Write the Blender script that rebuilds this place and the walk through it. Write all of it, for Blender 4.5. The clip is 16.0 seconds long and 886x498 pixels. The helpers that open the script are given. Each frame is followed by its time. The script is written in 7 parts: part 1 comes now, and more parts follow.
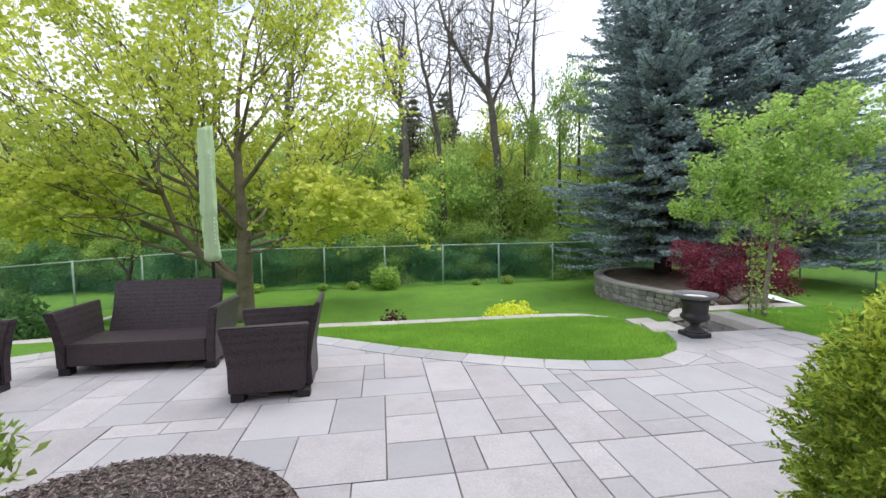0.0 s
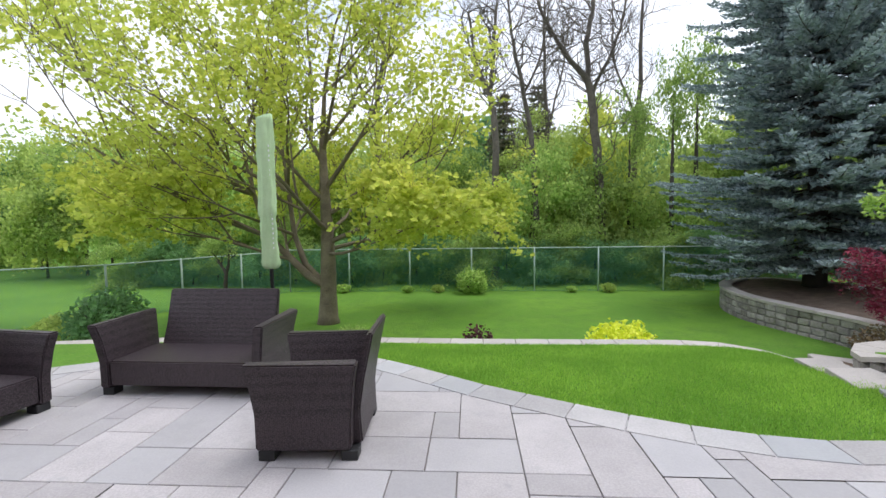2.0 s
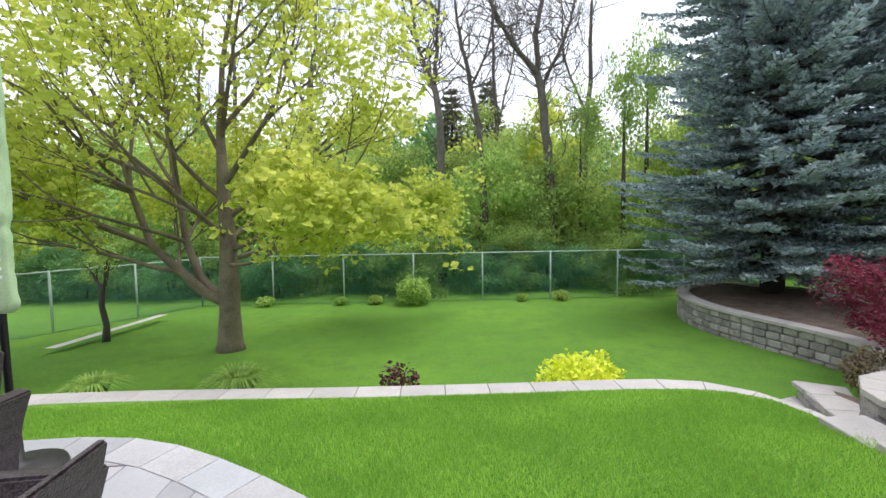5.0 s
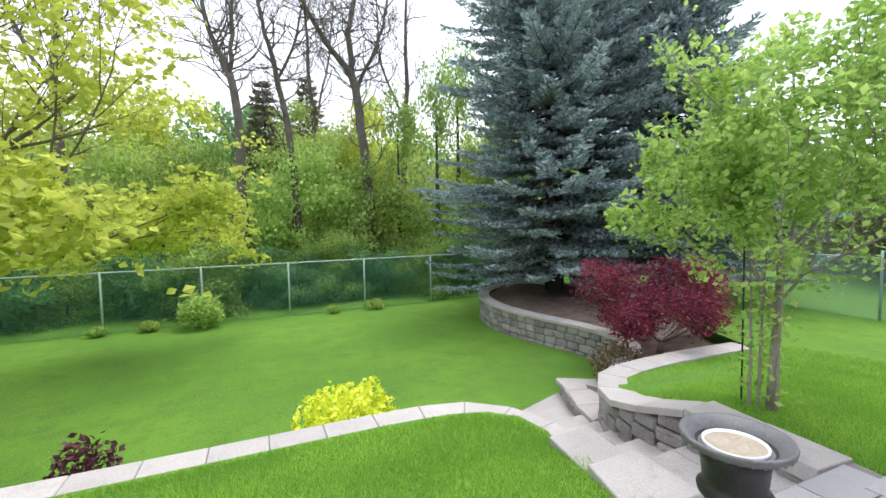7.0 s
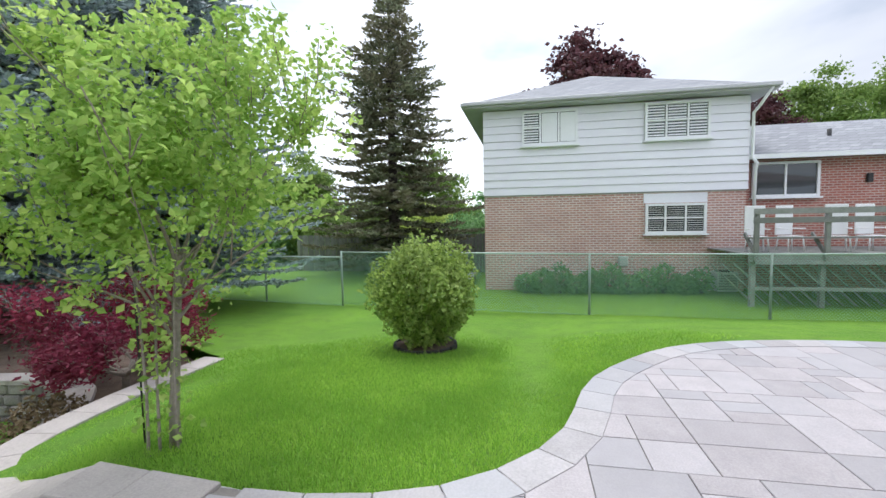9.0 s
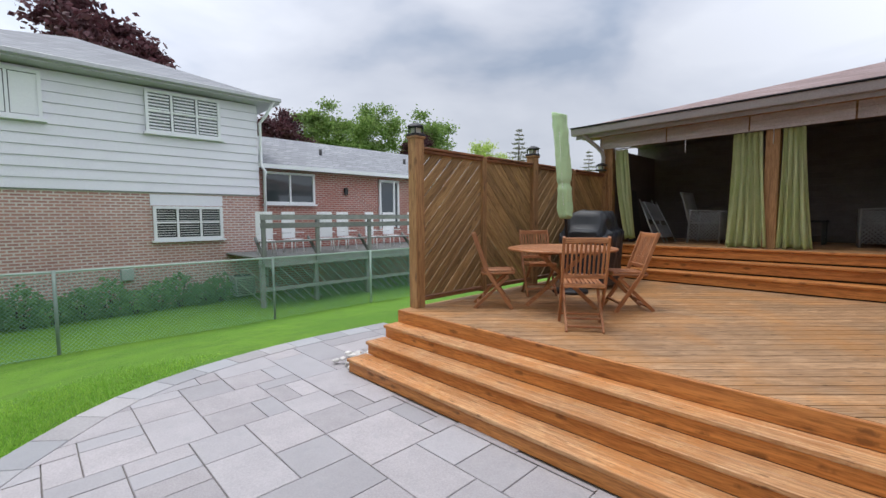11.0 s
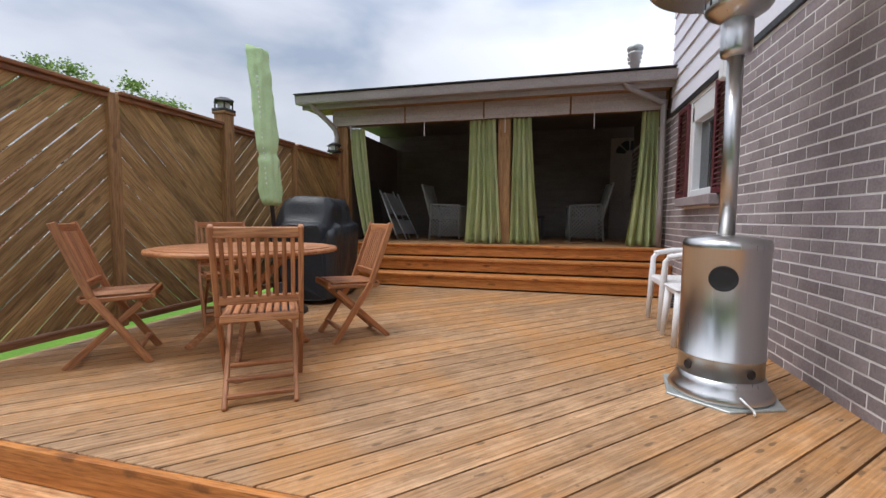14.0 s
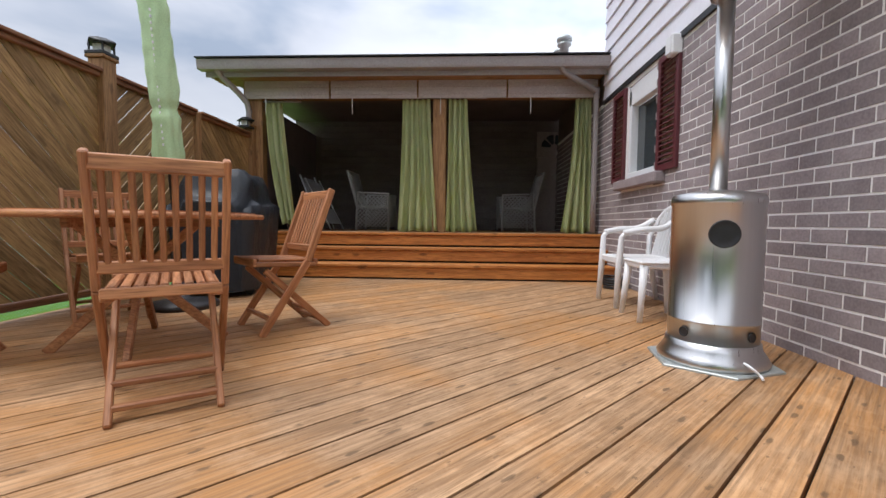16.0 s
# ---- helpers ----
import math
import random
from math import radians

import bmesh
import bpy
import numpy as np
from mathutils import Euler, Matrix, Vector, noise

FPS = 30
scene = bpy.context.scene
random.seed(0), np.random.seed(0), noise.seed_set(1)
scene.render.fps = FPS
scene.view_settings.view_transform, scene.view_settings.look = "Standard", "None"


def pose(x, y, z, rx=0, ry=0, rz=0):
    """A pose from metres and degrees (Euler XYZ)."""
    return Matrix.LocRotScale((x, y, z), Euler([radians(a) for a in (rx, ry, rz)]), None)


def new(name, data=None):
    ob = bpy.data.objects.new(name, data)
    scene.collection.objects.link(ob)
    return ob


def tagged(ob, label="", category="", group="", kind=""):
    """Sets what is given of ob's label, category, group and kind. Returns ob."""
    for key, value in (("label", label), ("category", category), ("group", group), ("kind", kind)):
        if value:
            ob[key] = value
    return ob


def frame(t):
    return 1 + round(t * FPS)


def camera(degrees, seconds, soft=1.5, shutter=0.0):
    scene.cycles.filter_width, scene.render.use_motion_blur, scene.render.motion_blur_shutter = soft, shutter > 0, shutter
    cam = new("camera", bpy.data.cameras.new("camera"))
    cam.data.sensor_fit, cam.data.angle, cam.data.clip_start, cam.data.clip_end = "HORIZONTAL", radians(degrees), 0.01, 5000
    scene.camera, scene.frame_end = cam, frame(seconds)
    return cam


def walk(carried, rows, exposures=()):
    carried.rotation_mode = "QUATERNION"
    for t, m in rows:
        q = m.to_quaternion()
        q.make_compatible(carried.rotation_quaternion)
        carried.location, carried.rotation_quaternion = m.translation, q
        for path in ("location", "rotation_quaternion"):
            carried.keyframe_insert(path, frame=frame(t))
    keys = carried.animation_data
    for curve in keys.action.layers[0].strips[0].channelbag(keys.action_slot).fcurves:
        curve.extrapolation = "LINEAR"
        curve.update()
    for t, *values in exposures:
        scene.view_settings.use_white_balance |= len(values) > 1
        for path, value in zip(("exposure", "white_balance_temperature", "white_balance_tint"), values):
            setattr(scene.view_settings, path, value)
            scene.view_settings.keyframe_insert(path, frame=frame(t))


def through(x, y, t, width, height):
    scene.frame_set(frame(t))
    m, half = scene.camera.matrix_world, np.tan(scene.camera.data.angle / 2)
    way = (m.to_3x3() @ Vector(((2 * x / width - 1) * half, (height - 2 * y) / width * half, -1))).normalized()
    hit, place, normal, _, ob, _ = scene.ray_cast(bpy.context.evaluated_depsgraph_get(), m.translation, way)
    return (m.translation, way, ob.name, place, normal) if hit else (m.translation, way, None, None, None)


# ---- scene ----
from mathutils import geometry, noise
cam = camera(91.9, 16.0)
METRES, EYE, TILT, LEAN, TURN = 10.0, 1.53, 0.0, 0.0, -8.2
ROWS = [
    (0.0, 0.0, 0.0, 0.0, -0.06, -3.96, 0.83),
    (0.5, -0.0017, 0.0316, -0.0001, 5.87, -3.96, 0.87),
    (1.0, -0.0025, 0.0567, 0.0011, 10.23, -3.8, 0.87),
    (1.5, -0.0034, 0.0889, -0.0002, 11.42, -3.8, 0.86),
    (2.0, -0.0071, 0.1146, 0.0017, 11.82, -3.8, 0.78),
    (2.5, -0.0073, 0.1462, -0.0016, 11.97, -3.8, 0.78),
    (3.0, -0.0054, 0.1742, -0.0027, 12.0, -3.76, 0.76),
    (5.5, 0.0352, 0.3214, 0.0094, 2.81, -3.73, 0.98),
    (6.0, 0.0642, 0.3405, 0.0126, -0.75, -3.62, 1.16),
    (6.5, 0.0929, 0.3591, 0.0126, -6.3, -3.62, 1.22),
    (7.0, 0.1212, 0.3713, 0.0131, -15.31, -3.62, 1.15),
    (7.5, 0.1594, 0.3734, 0.0116, -26.26, -3.63, 1.17),
    (8.0, 0.1935, 0.3683, 0.0102, -38.75, -3.74, 1.24),
    (8.5, 0.2285, 0.3623, 0.0113, -53.09, -3.79, 1.07),
    (9.0, 0.2579, 0.346, 0.0115, -70.74, -3.74, 0.97),
    (9.5, 0.2855, 0.3204, 0.0157, -85.25, -4.07, 0.85),
    (10.0, 0.3096, 0.293, 0.0172, -100.5, -4.15, 0.69),
    (12.5, 0.3803, 0.1387, 0.0181, -148.57, -4.15, -0.08),
    (13.0, 0.3927, 0.106, 0.0145, -151.87, -4.12, -0.17),
    (13.5, 0.4104, 0.0763, 0.0095, -154.52, -4.08, -0.29),
    (14.0, 0.4247, 0.0483, 0.0026, -157.29, -4.01, -0.35),
    (14.5, 0.4359, 0.0213, -0.0037, -159.68, -4.01, -0.38),
    (15.0, 0.4491, 0.0073, -0.0116, -161.72, -3.84, -0.52),
    (15.5, 0.4617, 0.0031, -0.0186, -164.71, -3.6, -0.58),
    (16.0, 0.4673, 0.0153, -0.0237, -168.9, -3.28, -0.55),
]
walk(cam, [(t, pose(0, 0, EYE, TILT, LEAN, TURN) @ pose(METRES * x, METRES * y, METRES * z, 90 + pitch, roll, yaw)) for t, x, y, z, yaw, pitch, roll in ROWS], [(0.0, 0.68), (3.0, 0.6), (5.5, 0.92), (8.3, 1.02), (9.5, 0.52), (10.2, 0.42), (12.5, 0.5), (14.5, 0.58), (16.0, 0.64)])

# ---- world, sun ----
world = bpy.data.worlds.new("sky")
scene.world = world
world.use_nodes = True


def make_world():
    nt = world.node_tree
    N, L = nt.nodes, nt.links
    N.clear()
    out = N.new("ShaderNodeOutputWorld")
    bg = N.new("ShaderNodeBackground")
    bg.inputs["Strength"].default_value = 0.14
    sky = N.new("ShaderNodeTexSky")
    sky.sky_type = "NISHITA"
    sky.sun_disc = False
    sky.sun_elevation, sky.sun_rotation = radians(67), radians(67)
    co = N.new("ShaderNodeTexCoord")
    mp = N.new("ShaderNodeMapping")
    mp.inputs["Scale"].default_value = (1.0, 1.0, 2.6)
    L.new(co.outputs["Generated"], mp.inputs["Vector"])
    n1 = N.new("ShaderNodeTexNoise")
    n1.inputs["Scale"].default_value, n1.inputs["Detail"].default_value, n1.inputs["Roughness"].default_value = 1.9, 5, 0.5
    n1.inputs["Distortion"].default_value = 0.25
    L.new(mp.outputs[0], n1.inputs["Vector"])
    cr = N.new("ShaderNodeValToRGB")
    cr.color_ramp.elements[0].position, cr.color_ramp.elements[0].color = 0.33, (3.45, 4.1, 5.3, 1)
    cr.color_ramp.elements[1].position, cr.color_ramp.elements[1].color = 0.62, (6.9, 7.2, 8.0, 1)
    e = cr.color_ramp.elements.new(0.47)
    e.color = (5.75, 6.1, 7.0, 1)
    L.new(n1.outputs["Fac"], cr.inputs["Fac"])
    # heavier cloud towards the south-east, low down
    sep = N.new("ShaderNodeSeparateXYZ")
    L.new(co.outputs["Generated"], sep.inputs[0])
    dot = N.new("ShaderNodeVectorMath")
    dot.operation = "DOT_PRODUCT"
    dot.inputs[1].default_value = (0.62, -0.77, -0.25)
    L.new(co.outputs["Generated"], dot.inputs[0])
    mr = N.new("ShaderNodeMapRange")
    mr.inputs["From Min"].default_value, mr.inputs["From Max"].default_value = 0.35, 1.0
    mr.inputs["To Min"].default_value, mr.inputs["To Max"].default_value = 1.0, 0.48
    mr.interpolation_type = "SMOOTHSTEP"
    L.new(dot.outputs["Value"], mr.inputs["Value"])
    mul = N.new("ShaderNodeVectorMath")
    mul.operation = "SCALE"
    L.new(cr.outputs["Color"], mul.inputs[0])
    L.new(mr.outputs[0], mul.inputs["Scale"])
    mix = N.new("ShaderNodeMix")
    mix.data_type = "RGBA"
    mix.inputs["Factor"].default_value = 0.94
    L.new(sky.outputs[0], mix.inputs["A"])
    L.new(mul.outputs[0], mix.inputs["B"])
    L.new(mix.outputs["Result"], bg.inputs["Color"])
    L.new(bg.outputs[0], out.inputs[0])


make_world()
sun = new("sun", bpy.data.lights.new("sun", "SUN"))
sun.data.energy, sun.data.angle, sun.data.color = 1.5, radians(35), (1.0, 0.98, 0.96)
sun.rotation_euler = (radians(23), 0, radians(113))

# ---- materials ----
MATS = {}


def shader(name):
    m = bpy.data.materials.new(name)
    m.use_nodes = True
    nt = m.node_tree
    return m, nt.nodes, nt.links, nt.nodes["Principled BSDF"]


def mixcol(N, L, fac, a, b, mode="MIX"):
    x = N.new("ShaderNodeMix")
    x.data_type, x.blend_type = "RGBA", mode
    for sock, v in ((x.inputs["Factor"], fac), (x.inputs["A"], a), (x.inputs["B"], b)):
        if isinstance(v, (int, float)):
            sock.default_value = v
        elif isinstance(v, tuple):
            sock.default_value = (*v, 1)
        else:
            L.new(v, sock)
    return x.outputs["Result"]


def ramp(N, L, src, lo, hi, a=0.0, b=1.0):
    r = N.new("ShaderNodeMapRange")
    r.interpolation_type = "SMOOTHSTEP"
    for i, v in enumerate((lo, hi, a, b)):
        r.inputs[i + 1].default_value = v
    L.new(src, r.inputs[0])
    return r.outputs[0]


def coords(N, L, scale, kind="Object", shift=True):
    co = N.new("ShaderNodeTexCoord")
    v = co.outputs[kind]
    if shift:
        oi = N.new("ShaderNodeObjectInfo")
        k = N.new("ShaderNodeVectorMath")
        k.operation = "SCALE"
        k.inputs[0].default_value = (37.0, 19.0, 53.0)
        L.new(oi.outputs["Random"], k.inputs["Scale"])
        ad = N.new("ShaderNodeVectorMath")
        L.new(v, ad.inputs[0])
        L.new(k.outputs[0], ad.inputs[1])
        v = ad.outputs[0]
    mp = N.new("ShaderNodeMapping")
    mp.inputs["Scale"].default_value = scale if isinstance(scale, tuple) else (scale,) * 3
    L.new(v, mp.inputs["Vector"])
    return mp.outputs[0]


def noisy(N, L, vec, scale, detail=4, rough=0.6):
    n = N.new("ShaderNodeTexNoise")
    n.inputs["Scale"].default_value, n.inputs["Detail"].default_value, n.inputs["Roughness"].default_value = scale, detail, rough
    L.new(vec, n.inputs["Vector"])
    return n.outputs["Fac"]


def bumpy(N, L, p, height, strength, dist=0.01):
    b = N.new("ShaderNodeBump")
    b.inputs["Strength"].default_value, b.inputs["Distance"].default_value = strength, dist
    L.new(height, b.inputs["Height"])
    L.new(b.outputs[0], p.inputs["Normal"])


def surface(name, a, b, rough=0.7, big=1.5, fine=40, metal=0.0, bump=0.3, dist=0.004, kind="Object", shift=True, random=0.0, stain=None, coat=0.0, other=None):
    """Two-scale mottled surface; random: brightness spread between objects; stain: a third colour in blotches."""
    if name in MATS:
        return MATS[name]
    m, N, L, p = shader(name)
    v = coords(N, L, 1.0, kind, shift)
    f1, f2 = noisy(N, L, v, big), noisy(N, L, v, fine, 3)
    c = mixcol(N, L, ramp(N, L, f1, 0.3, 0.7), a, b)
    c = mixcol(N, L, 0.4, c, mixcol(N, L, ramp(N, L, f2, 0.2, 0.8), tuple(x * (0.93 if min(a) > 0.6 else 0.72) for x in a), tuple(min(0.9, x * (1.04 if min(a) > 0.6 else 1.25)) for x in b)))
    if stain:
        f3 = noisy(N, L, v, big * 2.7, 5, 0.65)
        c = mixcol(N, L, ramp(N, L, f3, 0.56, 0.72, 0, 0.7), c, stain)
    if random:
        oi = N.new("ShaderNodeObjectInfo")
        isl = N.new("ShaderNodeNewGeometry")
        add = N.new("ShaderNodeMath")
        L.new(oi.outputs["Random"], add.inputs[0])
        L.new(isl.outputs["Random Per Island"], add.inputs[1])
        fr = N.new("ShaderNodeMath")
        fr.operation = "FRACT"
        L.new(add.outputs[0], fr.inputs[0])
        if other:
            m7 = N.new("ShaderNodeMath")
            m7.operation = "MULTIPLY"
            m7.inputs[1].default_value = 7.31
            L.new(add.outputs[0], m7.inputs[0])
            f7 = N.new("ShaderNodeMath")
            f7.operation = "FRACT"
            L.new(m7.outputs[0], f7.inputs[0])
            c = mixcol(N, L, ramp(N, L, f7.outputs[0], 0.35, 1.0, 0, 0.55), c, other)
        r = ramp(N, L, fr.outputs[0], 0, 1, 1 - random, 1 + random)
        k = N.new("ShaderNodeVectorMath")
        k.operation = "SCALE"
        L.new(c, k.inputs[0])
        L.new(r, k.inputs["Scale"])
        c = k.outputs[0]
    L.new(c, p.inputs["Base Color"])
    L.new(ramp(N, L, f2, 0.2, 0.8, max(0.04, rough - 0.12), min(1, rough + 0.12)), p.inputs["Roughness"])
    p.inputs["Metallic"].default_value = metal
    p.inputs["Coat Weight"].default_value = coat
    if bump:
        bumpy(N, L, p, f2, bump, dist)
    MATS[name] = m
    return m


def wood(name, a, b, axis="x", knots=0.8, rough=0.6, random=0.18, orange=None, fine=False):
    """Sawn wood with its grain along one axis of the object, knots, and a spread between boards."""
    key = name + "_" + axis
    if key in MATS:
        return MATS[key]
    m, N, L, p = shader(key)
    st = {"x": (1, 14, 14), "y": (14, 1, 14), "z": (14, 14, 1)}[axis]
    kn = {"x": (4.5, 15, 15), "y": (15, 4.5, 15), "z": (15, 15, 4.5)}[axis] if fine else {"x": (3.2, 9, 9), "y": (9, 3.2, 9), "z": (9, 9, 3.2)}[axis]
    v = coords(N, L, st)
    g1, g2 = noisy(N, L, v, 1.6, 6, 0.65), noisy(N, L, v, 7, 3, 0.6)
    c = mixcol(N, L, ramp(N, L, g1, 0.3, 0.7), a, b)
    c = mixcol(N, L, ramp(N, L, g2, 0.4, 0.75, 0, 0.7), c, tuple(x * 0.45 for x in a))
    if orange:
        gpos = N.new("ShaderNodeNewGeometry")
        f = noisy(N, L, gpos.outputs["Position"], 0.9, 4, 0.6)
        c = mixcol(N, L, ramp(N, L, f, 0.42, 0.62, 0, 0.75), c, orange)
    if fine:
        # close grain lines and pale scuffs where feet have worn the stain
        g3 = noisy(N, L, coords(N, L, tuple(q * (3.0 if q > 1 else 0.8) for q in st)), 2.2, 4, 0.7)
        c = mixcol(N, L, ramp(N, L, g3, 0.46, 0.62, 0, 0.42), c, tuple(x * 0.5 for x in a))
        g4 = noisy(N, L, coords(N, L, 1.0), 5.5, 6, 0.75)
        c = mixcol(N, L, ramp(N, L, g4, 0.48, 0.66, 0, 0.3), c, tuple(min(0.85, x * 1.2 + 0.02) for x in b))
        # growth rings cut along the board: wavering dark lines
        wv = N.new("ShaderNodeTexWave")
        wv.bands_direction = {"x": "Y", "y": "X", "z": "X"}[axis]
        wv.inputs["Scale"].default_value, wv.inputs["Distortion"].default_value, wv.inputs["Detail"].default_value = 9.0, 7.0, 3.0
        wv.inputs["Detail Scale"].default_value = 0.6
        L.new(coords(N, L, tuple(1.0 if q > 1 else 0.12 for q in st)), wv.inputs["Vector"])
        c = mixcol(N, L, ramp(N, L, wv.outputs["Fac"], 0.6, 0.95, 0, 0.36), c, tuple(x * 0.62 for x in a))
        # nicks and dark flecks
        g6 = noisy(N, L, coords(N, L, tuple(q if q > 1 else 5 for q in st)), 3.2, 3, 0.6)
        c = mixcol(N, L, ramp(N, L, g6, 0.66, 0.72, 0, 0.6), c, tuple(x * 0.3 for x in a))
        g5 = noisy(N, L, coords(N, L, tuple(q * 0.5 if q > 1 else 2.5 for q in st)), 1.3, 5, 0.7)
        c = mixcol(N, L, ramp(N, L, g5, 0.62, 0.70, 0, 0.5), c, tuple(x * 0.45 for x in a))
    vo = N.new("ShaderNodeTexVoronoi")
    vo.inputs["Scale"].default_value = 1.0
    L.new(coords(N, L, kn), vo.inputs["Vector"])
    wob = N.new("ShaderNodeMath")
    wob.operation = "MULTIPLY_ADD"
    wob.inputs[1].default_value = 0.26
    L.new(noisy(N, L, coords(N, L, 26.0), 1.0, 3), wob.inputs[0])
    L.new(vo.outputs["Distance"], wob.inputs[2])
    c = mixcol(N, L, ramp(N, L, wob.outputs[0], 0.22, 0.31 if fine else 0.36, knots * 0.85, 0), c, tuple(x * 0.34 for x in a))
    oi = N.new("ShaderNodeObjectInfo")
    k = N.new("ShaderNodeVectorMath")
    k.operation = "SCALE"
    L.new(c, k.inputs[0])
    L.new(ramp(N, L, oi.outputs["Random"], 0, 1, 1 - random, 1 + random), k.inputs["Scale"])
    L.new(k.outputs[0], p.inputs["Base Color"])
    L.new(ramp(N, L, g2, 0.2, 0.8, rough - 0.12, rough + 0.15), p.inputs["Roughness"])
    bumpy(N, L, p, g1, 0.35, 0.003)
    MATS[key] = m
    return m


def leafy(name, a, b, c3=None, through=0.35, rough=0.5):
    """Leaves: colour varies from leaf to leaf and in clumps; some light passes."""
    if name in MATS:
        return MATS[name]
    m, N, L, p = shader(name)
    geo = N.new("ShaderNodeNewGeometry")
    c = mixcol(N, L, geo.outputs["Random Per Island"], a, b)
    f = noisy(N, L, geo.outputs["Position"], 0.7, 3)
    c = mixcol(N, L, ramp(N, L, f, 0.35, 0.65, 0, 0.6), c, c3 or tuple(x * 0.6 for x in a))
    L.new(c, p.inputs["Base Color"])
    p.inputs["Roughness"].default_value = rough
    p.inputs["Specular IOR Level"].default_value = 0.3
    tr = N.new("ShaderNodeBsdfTranslucent")
    L.new(c, tr.inputs["Color"])
    mx = N.new("ShaderNodeMixShader")
    mx.inputs[0].default_value = through
    out = N["Material Output"]
    L.new(p.outputs[0], mx.inputs[1])
    L.new(tr.outputs[0], mx.inputs[2])
    L.new(mx.outputs[0], out.inputs["Surface"])
    MATS[name] = m
    return m


def lawn_mat():
    m, N, L, p = shader("lawn")
    geo = N.new("ShaderNodeNewGeometry")
    pos = geo.outputs["Position"]
    f1, f2, f3 = noisy(N, L, pos, 0.35, 3), noisy(N, L, pos, 2.2, 7, 0.75), noisy(N, L, pos, 38, 4, 0.75)
    c = mixcol(N, L, ramp(N, L, f1, 0.35, 0.65), (0.068, 0.205, 0.020), (0.125, 0.285, 0.026))
    c = mixcol(N, L, ramp(N, L, f2, 0.44, 0.64, 0, 0.7), c, (0.058, 0.15, 0.026))
    c = mixcol(N, L, ramp(N, L, f3, 0.3, 0.72, 0, 0.75), c, (0.215, 0.35, 0.065))
    L.new(c, p.inputs["Base Color"])
    p.inputs["Roughness"].default_value = 0.9
    p.inputs["Specular IOR Level"].default_value = 0.15
    bumpy(N, L, p, f3, 0.8, 0.03)
    return m


def wicker_mat():
    m, N, L, p = shader("wicker")
    v = coords(N, L, 1.0, "Object", False)
    f = noisy(N, L, v, 60, 2)
    vo = N.new("ShaderNodeTexVoronoi")
    vo.inputs["Scale"].default_value, vo.inputs["Randomness"].default_value = 1.0, 0.6
    L.new(coords(N, L, (80, 80, 120), "Object", False), vo.inputs["Vector"])
    nd = N.new("ShaderNodeMath")
    nd.operation = "SUBTRACT"
    nd.inputs[0].default_value = 1.0
    L.new(vo.outputs["Distance"], nd.inputs[1])
    c = mixcol(N, L, ramp(N, L, nd.outputs[0], 0.25, 0.85), (0.014, 0.010, 0.013), (0.092, 0.067, 0.078))
    c = mixcol(N, L, ramp(N, L, f, 0.3, 0.7, 0, 0.4), c, (0.03, 0.02, 0.02))
    L.new(c, p.inputs["Base Color"])
    p.inputs["Roughness"].default_value = 0.42
    bumpy(N, L, p, nd.outputs[0], 0.7, 0.005)
    return m


def brick_mat(name, c1, c2, mortar, bw=0.21, bh=0.078, scale=1.0, mort=0.011):
    m, N, L, p = shader(name)
    co = N.new("ShaderNodeTexCoord")
    sp = N.new("ShaderNodeSeparateXYZ")
    L.new(co.outputs["Object"], sp.inputs[0])
    ad = N.new("ShaderNodeMath")
    L.new(sp.outputs[0], ad.inputs[0])
    L.new(sp.outputs[1], ad.inputs[1])
    cb = N.new("ShaderNodeCombineXYZ")
    L.new(ad.outputs[0], cb.inputs[0])
    L.new(sp.outputs[2], cb.inputs[1])
    b = N.new("ShaderNodeTexBrick")
    b.inputs["Scale"].default_value = scale
    b.inputs["Brick Width"].default_value, b.inputs["Row Height"].default_value, b.inputs["Mortar Size"].default_value = bw, bh, mort
    b.inputs["Color1"].default_value, b.inputs["Color2"].default_value, b.inputs["Mortar"].default_value = (*c1, 1), (*c2, 1), (*mortar, 1)
    L.new(cb.outputs[0], b.inputs["Vector"])
    f = noisy(N, L, co.outputs["Object"], 0.8, 4)
    c = mixcol(N, L, ramp(N, L, f, 0.3, 0.7, 0, 0.35), b.outputs["Color"], tuple(x * 0.7 for x in c1))
    L.new(c, p.inputs["Base Color"])
    p.inputs["Roughness"].default_value = 0.85
    bumpy(N, L, p, b.outputs["Fac"], -0.5, 0.01)
    return m


def shingle_mat(name, c1, c2):
    m = brick_mat(name, c1, c2, tuple(x * 0.45 for x in c1), 0.3, 0.14, 1.0, 0.006)
    return m


def steel_mat():
    m, N, L, p = shader("brushed steel")
    f = noisy(N, L, coords(N, L, (90, 90, 0.8), "Object", False), 1.0, 2)
    L.new(mixcol(N, L, f, (0.55, 0.545, 0.54), (0.61, 0.605, 0.60)), p.inputs["Base Color"])
    p.inputs["Metallic"].default_value = 1.0
    L.new(ramp(N, L, f, 0.2, 0.8, 0.27, 0.32), p.inputs["Roughness"])
    return m


